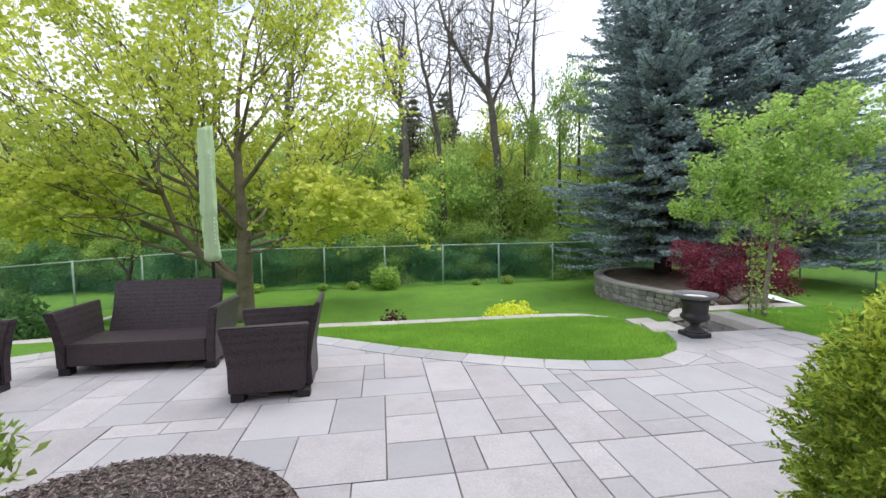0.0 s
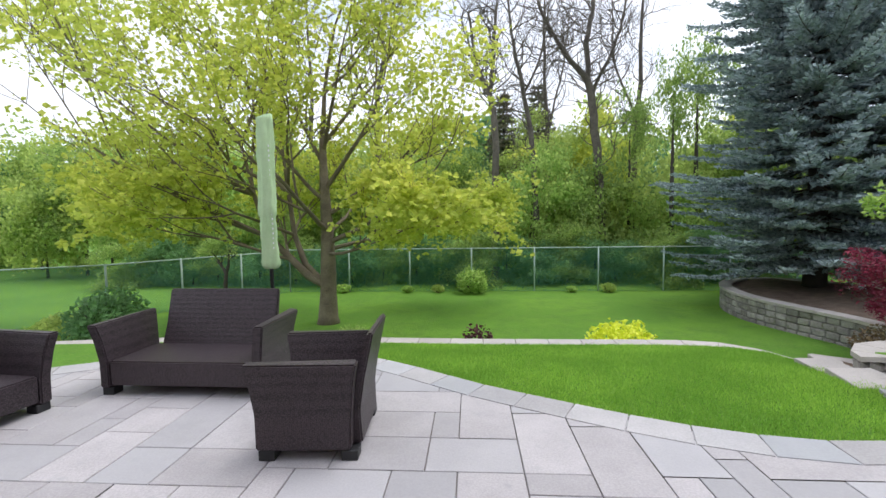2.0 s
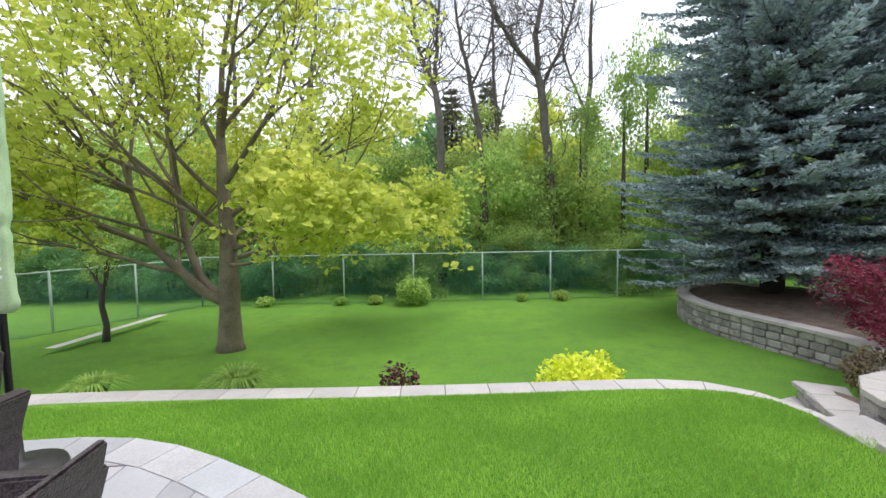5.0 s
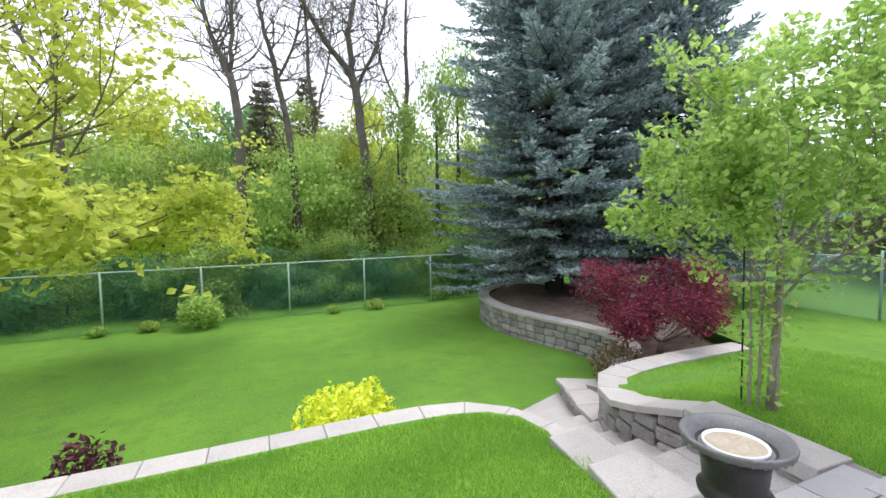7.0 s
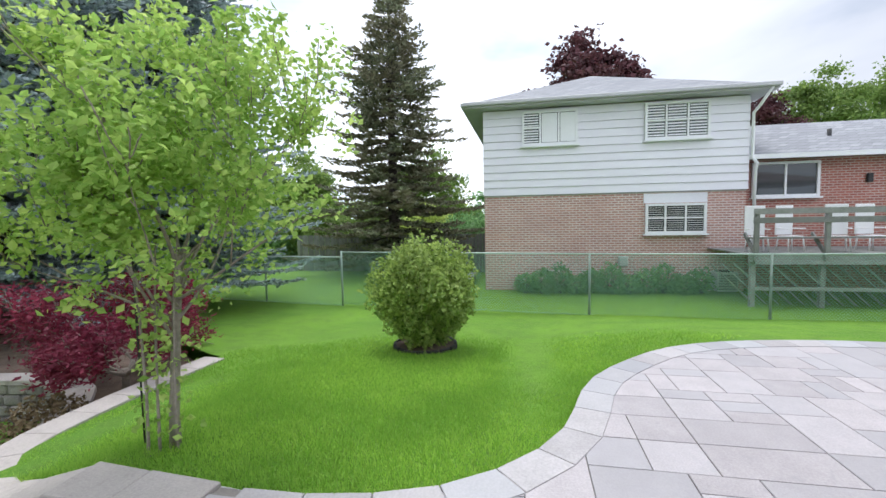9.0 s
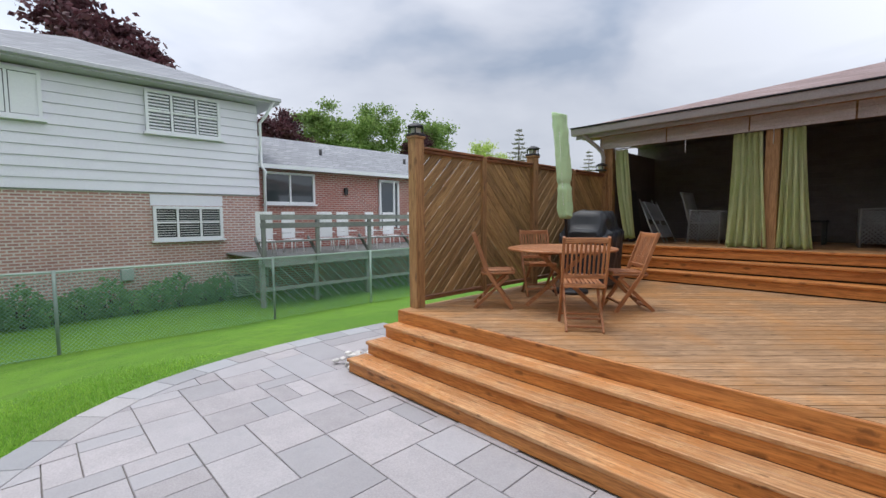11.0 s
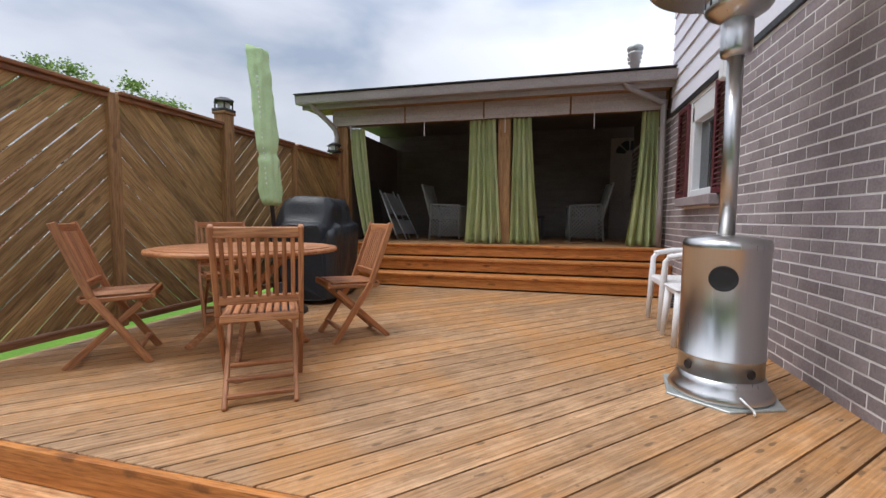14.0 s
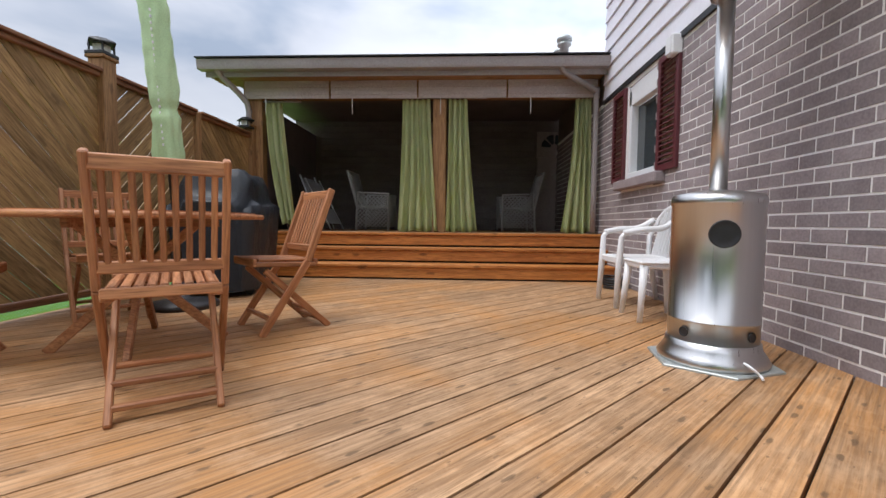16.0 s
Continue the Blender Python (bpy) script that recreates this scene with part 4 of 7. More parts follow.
bm = bmesh.new()
lathe(bm, [(0.012, 0), (0.012, 0.03), (0.03, 0.04), (0.032, 0.06), (0.015, 0.075)], 16)
part("handle", bm, STEEL, door, m=pose(0.33, -0.03, 1.0, -90, 0, 0))

# ---- curtains, fence, lamps ----


def curtain(x0t, x1t, x0b, x1b, zt, zb, y, folds, seed):
    rng = random.Random(seed)
    c = thing("curtain", "tied-back green fabric curtain hanging in folds", "curtain", "pavilion curtains", at=((x0t + x1t) / 2, y, zt))
    rod = bmesh.new()
    tube(rod, [(-0.4, 0, 0.02), (0.4, 0, 0.02)], 0.012, 8)
    part("curtain_rod", rod, TAUPE, c)
    bm = bmesh.new()
    nu, nv = folds * 8, 22
    rows = []
    ph = [rng.uniform(0, 6) for _ in range(4)]
    for j in range(nv + 1):
        t = j / nv
        xa, xb = x0t + (x0b - x0t) * t ** 1.3, x1t + (x1b - x1t) * t ** 1.8
        row = []
        for i in range(nu + 1):
            u = i / nu
            uu = u + 0.03 * math.sin(u * 9 + ph[0] + t * 1.5)
            d = 0.06 * math.sin(uu * folds * math.tau + ph[1] + 0.8 * math.sin(3 * t + ph[2])) * (0.6 + 0.5 * t)
            d += 0.02 * math.sin(uu * folds * 2.3 * math.tau + ph[3] + t * 2)
            row.append(bm.verts.new((xa + (xb - xa) * uu - (x0t + x1t) / 2, d, (zb - zt) * t + (0.015 * math.sin(u * 14) if j == nv else 0))))
        rows.append(row)
    for r, s in zip(rows, rows[1:]):
        for i in range(nu):
            f = bm.faces.new((r[i], r[i + 1], s[i + 1], s[i]))
            f.smooth = True
    bmesh.ops.solidify(bm, geom=bm.faces[:], thickness=0.004)
    part("cloth", bm, GREENCLOTH, c)


CY = PF + 0.09
curtain(7.3, 7.56, 7.12, 7.34, 3.02, PZ + 0.1, CY - 0.05, 3, 1)
curtain(5.16, 5.54, 5.02, 5.64, 3.05, PZ + 0.01, CY - 0.02, 5, 2)
curtain(4.62, 4.9, 4.47, 4.93, 3.05, PZ + 0.01, CY - 0.02, 4, 3)
curtain(2.92, 3.14, 2.86, 3.3, 3.05, PZ + 0.01, CY - 0.02, 4, 4)

fence = thing("privacy_fence", "stained cedar privacy fence with diagonal boards", "fence", at=(7.75, -4.1, 0.6))
FX = 7.75


def fpart(name, c, s, mat, bev=0.006):
    bm = bmesh.new()
    box(bm, (0, 0, 0), s, bev=bev)
    return part(name, bm, mat, fence, m=Matrix.Translation((c[0] - 7.75, c[1] + 4.1, c[2] - 0.6)))


POSTS = [-1.62, -4.1, -6.62]
for y in POSTS:
    fpart("post", (FX, y, (0.6 + 2.66) / 2), (0.14, 0.14, 2.06), postwood("z"))
    fpart("post_cap", (FX, y, 2.675), (0.17, 0.17, 0.03), postwood("x"))
for a, b in zip(POSTS, POSTS[1:]):
    ya, yb = a - 0.07, b + 0.07
    ym = (ya + yb) / 2
    fpart("mid_post", (FX, ym, 1.6), (0.09, 0.09, 1.9), postwood("z"))
    for y0, y1, sgn in ((ya, ym + 0.045, 1), (ym - 0.045, yb, -1)):
        w = y0 - y1
        cy = (y0 + y1) / 2
        fpart("top_rail", (FX, cy, 2.52), (0.09, w, 0.04), railwood("y"))
        fpart("cap_rail", (FX, cy, 2.555), (0.14, w, 0.03), railwood("y"))
        fpart("bottom_rail", (FX, cy, 0.70), (0.09, w, 0.05), railwood("y"))
        # diagonal boards in the field between the rails
        z0, z1 = 0.73, 2.5
        rect = [(y1, z0), (y0, z0), (y0, z1), (y1, z1)]
        n = (c45, c45) if sgn > 0 else (c45, -c45)
        ds = [p[0] * n[0] + p[1] * n[1] for p in rect]
        d = min(ds)
        while d < max(ds):
            p = clip(clip(rect, n, d + 0.126), (-n[0], -n[1]), -d)
            d += 0.137
            if len(p) < 3:
                continue
            py, pz = sum(q[0] for q in p) / len(p), sum(q[1] for q in p) / len(p)
            ang = -45 if sgn > 0 else 45
            ca, sa = math.cos(radians(ang)), math.sin(radians(ang))
            loc = [((u - py) * ca + (v - pz) * sa, -(u - py) * sa + (v - pz) * ca) for u, v in p]
            bm = bmesh.new()
            prism(bm, loc, -0.006, 0.006)
            m = Matrix(((0, 0, 1, FX - 7.75), (ca, -sa, 0, py + 4.1), (sa, ca, 0, pz - 0.6), (0, 0, 0, 1)))
            part("board", bm, fencewood("x"), fence, m=m)


def post_lamp(x, y, z):
    l = thing("post_lamp", "small black solar lamp capping a fence post", "lamp", "fence post lamps", at=(x, y, z))
    bm = bmesh.new()
    box(bm, (0, 0, 0.015), (0.17, 0.17, 0.03), bev=0.005)
    part("base", bm, BLACK, l)
    bm = bmesh.new()
    box(bm, (0, 0, 0.065), (0.09, 0.09, 0.07), bev=0.004)
    part("lens", bm, surface("frosted lens", (0.5, 0.5, 0.46), (0.6, 0.6, 0.56), 0.3, 5, 50), l)
    for sx in (-1, 1):
        for sy in (-1, 1):
            bm = bmesh.new()
            box(bm, (sx * 0.06, sy * 0.06, 0.065), (0.012, 0.012, 0.07))
            part("corner_bar", bm, BLACK, l)
    bm = bmesh.new()
    lathe(bm, [(0.13, 0.1), (0.13, 0.112), (0.1, 0.13), (0.04, 0.155), (0.02, 0.158)], 4)
    part("hood", bm, BLACK, l)


for y in (-1.62, -4.1):
    post_lamp(7.75, y, 2.69)
post_lamp(7.75, -6.5, 2.62)


def folding_chair(at, face, shade=0):
    """A slatted folding chair; face: the way its sitter looks, as an angle from +x."""
    c = thing("folding_chair", "slatted teak folding garden chair on the deck", "chair", "chairs round the garden table", at=at, turn=face - 90)
    W = 0.44

    def bar(name, a, b, w, h, ax="z"):
        bm = bmesh.new()
        a, b = Vector(a), Vector(b)
        box(bm, (0, 0, 0), (w, h, (b - a).length), bev=0.005)
        q = (b - a).to_track_quat("Z", "X").to_matrix().to_4x4()
        q.translation = (a + b) / 2
        part(name, bm, teak("z"), c, m=q)

    for s in (-1, 1):
        x = s * (W / 2 - 0.015)
        bar("back_leg", (x, 0.20, 0.0), (x, -0.10, 0.45), 0.045, 0.026)
        bar("back_upright", (x, -0.10, 0.45), (x, -0.27, 0.92), 0.045, 0.026)
        xi = s * (W / 2 - 0.05)
        bar("front_leg", (xi, -0.26, 0.0), (xi, 0.16, 0.40), 0.04, 0.024)
        bar("seat_rail", (xi, -0.16, 0.425), (xi, 0.22, 0.44), 0.03, 0.045)
    bar("foot_rail", (-0.17, -0.21, 0.05), (0.17, -0.21, 0.05), 0.022, 0.035)
    bar("foot_rail", (-0.2, 0.14, 0.1), (0.2, 0.14, 0.1), 0.022, 0.035)
    bar("foot_rail", (-0.17, -0.15, 0.115), (0.17, -0.15, 0.115), 0.022, 0.03)
    bar("top_rail", (-0.2, -0.262, 0.885), (0.2, -0.262, 0.885), 0.055, 0.024)
    bar("lower_rail", (-0.2, -0.135, 0.53), (0.2, -0.135, 0.53), 0.045, 0.024)
    for i in range(9):
        x = -0.165 + i * 0.04125
        bar("back_slat", (x, -0.138, 0.535), (x, -0.257, 0.87), 0.012, 0.022)
    for i in range(9):
        x = -0.16 + i * 0.04
        bar("seat_slat", (x, -0.15, 0.456), (x, 0.2, 0.466), 0.014, 0.03)
    bar("seat_front", (-0.19, 0.225, 0.45), (0.19, 0.225, 0.45), 0.05, 0.024)
    bar("seat_back", (-0.19, -0.165, 0.44), (0.19, -0.165, 0.44), 0.04, 0.02)
    return c


folding_chair((5.84, -2.16, 0.6), -55)
folding_chair((5.87, -3.30, 0.6), 45)
folding_chair((7.12, -2.36, 0.6), -139)
folding_chair((7.18, -3.42, 0.6), 140)

table = thing("garden_table", "round slatted teak table on folding legs", "table", at=(6.46, -2.82, 0.6))
R, tt = 0.64, 0.74
bm = bmesh.new()
lathe(bm, [(R - 0.07, tt - 0.03), (R, tt - 0.028), (R + 0.004, tt - 0.015), (R, tt - 0.002), (R - 0.06, tt)], 40)
part("apron_ring", bm, teak("x"), table)
for i in range(9):
    y0 = -R + 0.06 + i * 0.13
    y1 = y0 + 0.124
    n = 8
    top = [(math.sqrt(max(0, (R - 0.045) ** 2 - y * y)), y) for y in [y0 + (y1 - y0) * k / n for k in range(n + 1)]]
    top = [p for p in top if p[0] > 0.01]
    if len(top) < 2:
        continue
    poly = top + [(-p[0], p[1]) for p in top[::-1]]
    bm = bmesh.new()
    prism(bm, poly, tt - 0.02, tt + 0.006, 0)
    part("slat", bm, teak("x"), table)
for i in range(4):
    a = math.tau * i / 4 + 0.5
    bm = bmesh.new()
    ca, sa = math.cos(a), math.sin(a)
    beam(bm, (ca * 0.42, sa * 0.42, 0.0), (-ca * 0.3, -sa * 0.3, 0.7), 0.03, 0.05, bev=0.004)
    part("leg", bm, teak("x"), table)
bm = bmesh.new()
beam(bm, (-0.45, 0, tt - 0.05), (0.45, 0, tt - 0.05), 0.03, 0.045)
beam(bm, (0, -0.45, tt - 0.055), (0, 0.45, tt - 0.055), 0.03, 0.045)
part("cross_bar", bm, teak("x"), table)


def umbrella(x, y, zb, pole_to, c0, c1, lean, r=0.13, seed=0, label=""):
    u = thing("parasol", label, "parasol", "closed parasols", at=(x, y, zb))
    lx, ly = lean
    f = lambda z: (lx * z, ly * z, z)
    bm = bmesh.new()
    lathe(bm, [(0.25, 0), (0.26, 0.02), (0.25, 0.045), (0.12, 0.07), (0.045, 0.09), (0.035, 0.3), (0.03, 0.31)], 28)
    part("base", bm, BLACKIRON, u, "round black iron base")
    bm = bmesh.new()
    tube(bm, [f(0.25), f(pole_to)], 0.021, 12)
    part("pole", bm, BLACK, u)
    bm = bmesh.new()
    rng = random.Random(seed)
    n, m = 40, 44
    rows = []
    for j in range(m + 1):
        t = j / m
        z = c0 + (c1 - c0) * t
        rr = r * (0.92 + 0.1 * math.sin(math.pi * t)) * (0.86 if abs(t - 0.33) < 0.03 else 1)
        if j == 0:
            rr *= 0.7
        row = []
        for i in range(n):
            a = math.tau * i / n
            k = rr * (1 + 0.13 * math.sin(3 * a + t * 5 + seed) + 0.06 * math.sin(7 * a - t * 9) + 0.16 * noise.noise(Vector((2 * math.cos(a), 2 * math.sin(a), t * 14 + seed))) + rng.uniform(-0.02, 0.02))
            cx, cy, _ = f(z)
            row.append(bm.verts.new((cx + k * math.cos(a), cy + k * math.sin(a) * 0.8, z + (0.035 * math.cos(a) if j == m else 0))))
        rows.append(row)
    for p, q in zip(rows, rows[1:]):
        for i in range(n):
            ff = bm.faces.new((p[i], p[(i + 1) % n], q[(i + 1) % n], q[i]))
            ff.smooth = True
    bm.faces.new(rows[0][::-1])
    bm.faces.new(rows[-1])
    part("cover", bm, UMBCLOTH, u, "pale green cloth cover")
    for k in range(2):
        bm = bmesh.new()
        ang = 1.2 + 3.1 * k + 0.6 * seed
        for j in range(22):
            z = c0 + (c1 - c0) * (0.14 + 0.7 * j / 22)
            cx, cy, _ = f(z)
            rr = r * 1.0
            box(bm, (cx + rr * math.cos(ang), cy + rr * 0.8 * math.sin(ang), z), (0.008, 0.018, 0.02))
        part("lacing", bm, WHITE, u, kind="stuff")
    return u


umbrella(6.93, -3.88, 0.6, 2.5, 1.08, 2.62, (0.08, 0.0), 0.105, 1, "closed parasol in pale green cover on deck")
umbrella(-2.06, 5.67, 0.0, 2.55, 1.05, 2.68, (-0.02, 0.01), 0.09, 2, "closed parasol in pale green cover behind sofa")

# covered barbecue
bbq = thing("barbecue", "large barbecue under a creased black vinyl cover", "barbecue", at=(7.08, -4.85, 0.6), turn=12)
bm = bmesh.new()
prof = [(-0.36, 0.04), (-0.37, 0.5), (-0.39, 0.86), (-0.31, 0.90), (-0.29, 1.10), (-0.22, 1.19), (0.14, 1.215), (0.24, 1.17), (0.37, 0.93), (0.41, 0.86), (0.385, 0.5), (0.37, 0.04)]
yn = 12
rows = []
for j in range(yn + 1):
    t = -1 + 2 * j / yn
    e = 1 - 0.22 * abs(t) ** 5
    rows.append([bm.verts.new((p[0] * e + 0.012 * math.sin(9 * t + 6 * p[1]), t * 0.6, 0.05 + (p[1] - 0.05) * (e * 0.12 + 0.88) * (1 - 0.05 * abs(t) ** 8) * (1 - 0.22 * (1 if abs(t) > 0.72 and p[1] > 0.88 else 0)) + 0.015 * math.sin(5 * t + 7 * p[0]))) for p in prof])
for a, b in zip(rows, rows[1:]):
    for i in range(len(prof) - 1):
        f = bm.faces.new((a[i], b[i], b[i + 1], a[i + 1]))
        f.smooth = True
bm.faces.new(rows[0])
bm.faces.new(rows[-1][::-1])
bmesh.ops.subdivide_edges(bm, edges=bm.edges[:], cuts=2, use_grid_fill=True)
for v in bm.verts:
    q = v.co
    v.co = q + Vector((noise.noise(q * 7), noise.noise(q * 7 + Vector((9, 0, 0))), 0.5 * noise.noise(q * 5))) * 0.035 + Vector((1, 0, 0)) * 0.014 * abs(math.sin(q.y * 19 + 3 * noise.noise(q * 3))) * (1 if q.x > 0 else -1)
part("cover", bm, COVER, bbq)
for sx in (-1, 1):
    for sy in (-1, 1):
        bm = bmesh.new()
        lathe(bm, [(0.04, -0.012), (0.045, 0), (0.04, 0.012)], 14)
        part("caster", bm, BLACK, bbq, m=pose(sx * 0.3, sy * 0.42, 0.045, 90, 0, 0))
        bm = bmesh.new()
        tube(bm, [(sx * 0.3, sy * 0.42, 0.05), (sx * 0.3, sy * 0.42, 0.2)], 0.02, 8)
        part("leg", bm, BLACK, bbq)

# patio heater
ht = thing("patio_heater", "tall brushed stainless steel patio heater", "heater", at=(3.36, -2.78, 0.6))
bm = bmesh.new()
prism(bm, [(0.31 * math.cos(a), 0.31 * math.sin(a)) for a in [math.tau * (k + 0.35) / 6 for k in range(6)]], 0.0, 0.012, 0.004)
part("base_plate", bm, DULLSTEEL, ht)
bm = bmesh.new()
lathe(bm, [(0.25, 0.012), (0.255, 0.03), (0.24, 0.055), (0.218, 0.09), (0.213, 0.12), (0.2, 0.125)], 48)
part("foot_ring", bm, STEEL, ht)
bm = bmesh.new()
lathe(bm, [(0.206, 0.12), (0.206, 0.22), (0.209, 0.222), (0.209, 0.23), (0.206, 0.232), (0.206, 0.80), (0.211, 0.805), (0.211, 0.83), (0.198, 0.855), (0.1, 0.875), (0.05, 0.88)], 56)
part("tank_housing", bm, STEEL, ht)
for a, z, r in ((70, 0.66, 0.066), (113, 0.17, 0.024), (25, 0.17, 0.024)):
    bm = bmesh.new()
    lathe(bm, [(r, -0.014), (r, 0.003), (r * 0.92, 0.0035), (r * 0.88, 0.002), (r * 0.5, 0.0022), (0.001, 0.0022)], 24)
    part("vent_hole", bm, BLACK, ht, m=pose(0.2055 * math.cos(radians(a)), 0.2055 * math.sin(radians(a)), z, 90, 0, a + 90))
bm = bmesh.new()
tube(bm, [(0, 0, 0.87), (0, 0, 1.85)], 0.04, 20)
part("pole", bm, STEEL, ht)
bm = bmesh.new()
lathe(bm, [(0.045, 1.82), (0.07, 1.83), (0.075, 1.86), (0.075, 2.0), (0.06, 2.02)], 24)
part("valve_collar", bm, STEEL, ht)
bm = bmesh.new()
lathe(bm, [(0.06, 2.0), (0.14, 2.05), (0.155, 2.07), (0.155, 2.12), (0.15, 2.13), (0.15, 2.14), (0.155, 2.15), (0.155, 2.2)], 32)
part("burner_bowl", bm, STEEL, ht)
bm = bmesh.new()
lathe(bm, [(0.135, 2.2), (0.135, 2.36)], 32)
part("emitter_screen", bm, surface("burner mesh", (0.09, 0.07, 0.06), (0.2, 0.16, 0.14), 0.5, 10, 220, metal=0.7), ht)
for k in range(18):
    bm = bmesh.new()
    a = math.tau * k / 18
    box(bm, (0, 0, 0), (0.012, 0.008, 0.03))
    part("burner_slot", bm, BLACK, ht, m=Matrix.Translation((0.153 * math.cos(a), 0.153 * math.sin(a), 2.095)) @ pose(0, 0, 0, 0, 0, math.degrees(a) + 90))
bm = bmesh.new()
lathe(bm, [(0.14, 2.35), (0.43, 2.24), (0.437, 2.245), (0.43, 2.262), (0.3, 2.33), (0.12, 2.39), (0.03, 2.41)], 56)
part("reflector", bm, STEEL, ht)
bm = bmesh.new()
tube(bm, curve([(-0.02, 0.235, 0.06), (-0.03, 0.275, 0.05), (-0.06, 0.29, 0.02), (-0.05, 0.32, 0.015)], 4), 0.006, 6)
part("strap", bm, PLASTIC, ht)


def plastic_chair(at, face):
    c = thing("plastic_chair", "white moulded plastic armchair against the brick wall", "chair", "white plastic chairs", at=at, turn=face - 90)

    def p(name, fn):
        bm = bmesh.new()
        fn(bm)
        part(name, bm, PLASTIC, c)

    p("seat", lambda bm: (box(bm, (0, 0.0, 0.42), (0.46, 0.44, 0.025), bev=0.01), box(bm, (0, 0.215, 0.40), (0.47, 0.03, 0.06), bev=0.01), box(bm, (0.225, 0, 0.40), (0.02, 0.42, 0.05), bev=0.006), box(bm, (-0.225, 0, 0.40), (0.02, 0.42, 0.05), bev=0.006)))
    for s in (-1, 1):
        bm = bmesh.new()
        tube(bm, [(s * 0.24, 0.24, 0), (s * 0.225, 0.22, 0.38), (s * 0.235, 0.21, 0.6), (s * 0.245, 0.17, 0.645)], [0.022, 0.03, 0.024, 0.022], 8)
        part("front_leg", bm, PLASTIC, c)
        bm = bmesh.new()
        tube(bm, [(s * 0.24, -0.3, 0), (s * 0.21, -0.22, 0.4)], [0.02, 0.03], 8)
        part("rear_leg", bm, PLASTIC, c)
        bm = bmesh.new()
        tube(bm, curve([(s * 0.245, 0.2, 0.635), (s * 0.26, 0.05, 0.665), (s * 0.25, -0.12, 0.68), (s * 0.215, -0.25, 0.76)], 5), [0.026] * 15 + [0.022], 8)
        part("armrest", bm, PLASTIC, c)
    for i in range(7):
        x = -0.15 + i * 0.05
        zt = 0.86 - 2.2 * x * x
        bm = bmesh.new()
        beam(bm, (x * 0.9, -0.21, 0.43), (x * 1.1, -0.315, zt), 0.03, 0.012, up=(1, 0, 0.01), bev=0.003)
        part("back_slat", bm, PLASTIC, c)
    bm = bmesh.new()
    arc = [(0.225 * math.sin(a), -0.215 - 0.115 * max(0, math.cos(a)) ** 0.6, 0.60 + 0.27 * max(0, math.cos(a)) ** 0.7) for a in [radians(-90 + k * 15) for k in range(13)]]
    tube(bm, [(-0.2, -0.2, 0.42)] + arc + [(0.2, -0.2, 0.42)], 0.024, 8)
    part("back_frame", bm, PLASTIC, c)
    return c


plastic_chair((3.12, -4.42, 0.6), 0)
st = thing("plastic_stool", "low white moulded plastic side table", "stool", at=(3.2, -3.82, 0.6))
bm = bmesh.new()
box(bm, (0, 0, 0.43), (0.36, 0.36, 0.025), bev=0.01)
box(bm, (0, 0, 0.405), (0.34, 0.34, 0.04), bev=0.01)
part("top", bm, PLASTIC, st)
for sx in (-1, 1):
    for sy in (-1, 1):
        bm = bmesh.new()
        tube(bm, [(sx * 0.18, sy * 0.18, 0), (sx * 0.145, sy * 0.145, 0.41)], [0.02, 0.032], 8)
        part("leg", bm, PLASTIC, st)

# ---- wicker furniture ----


def wicker_seat(at, turn, W, D, label, name, cat, top=0.82, inset=-0.02):
    """Sitter looks along local +y; origin under its middle."""
    s = thing(name, label, cat, "wicker patio furniture", at=at, turn=turn)

    def solid(pname, quads):
        bm = bmesh.new()
        rings = [[bm.verts.new(p) for p in q] for q in quads]
        for a, b in zip(rings, rings[1:]):
            for i in range(len(a)):
                bm.faces.new((a[i], a[(i + 1) % len(a)], b[(i + 1) % len(a)], b[i]))
        bm.faces.new(rings[0][::-1])
        bm.faces.new(rings[-1])
        bmesh.ops.recalc_face_normals(bm, faces=bm.faces[:])
        bmesh.ops.bevel(bm, geom=bm.edges[:], offset=0.012, segments=2, affect="EDGES")
        part(pname, bm, WICKER, s)

    for sx in (-1, 1):
        q = []
        for z, o, yf, yb in ((0.07, 0.0, 0.0, 0.0), (0.3, 0.005, 0.0, -0.01), (0.5, 0.03, 0.02, -0.03), (0.655, 0.06, 0.05, -0.06)):
            xo, xi = sx * (W / 2 + o), sx * (W / 2 + o - 0.09)
            q.append([(xo, D / 2 + yf, z), (xi, D / 2 + yf, z), (xi, -D / 2 + 0.06 + yb, z - (0.0 if z < 0.6 else -0.015)), (xo, -D / 2 + 0.06 + yb, z)])
        solid("arm", q)
        for sy in (-1, 1):
            bm = bmesh.new()
            box(bm, (sx * (W / 2 - 0.06), sy * (D / 2 - 0.07), 0.035), (0.11, 0.11, 0.07), bev=0.006)
            part("foot", bm, BLACK, s)
    solid("seat", [[(W / 2 - 0.092, D / 2 - 0.01, z), (-W / 2 + 0.092, D / 2 - 0.01, z), (-W / 2 + 0.092, -D / 2 + 0.1, z), (W / 2 - 0.092, -D / 2 + 0.1, z)] for z in (0.09, 0.315)])
    q = []
    for z, y, t, w in ((0.07, 0.0, 0.1, 0.0), (0.3, 0.01, 0.1, inset * 0.8), (0.5, -0.02, 0.07, inset), (top, -0.09, 0.045, inset)):
        q.append([(W / 2 - 0.095 - w, -D / 2 + y + t, z), (-W / 2 + 0.095 + w, -D / 2 + y + t, z), (-W / 2 + 0.095 + w, -D / 2 + y, z), (W / 2 - 0.095 - w, -D / 2 + y, z)])
    solid("backrest", q)
    return s


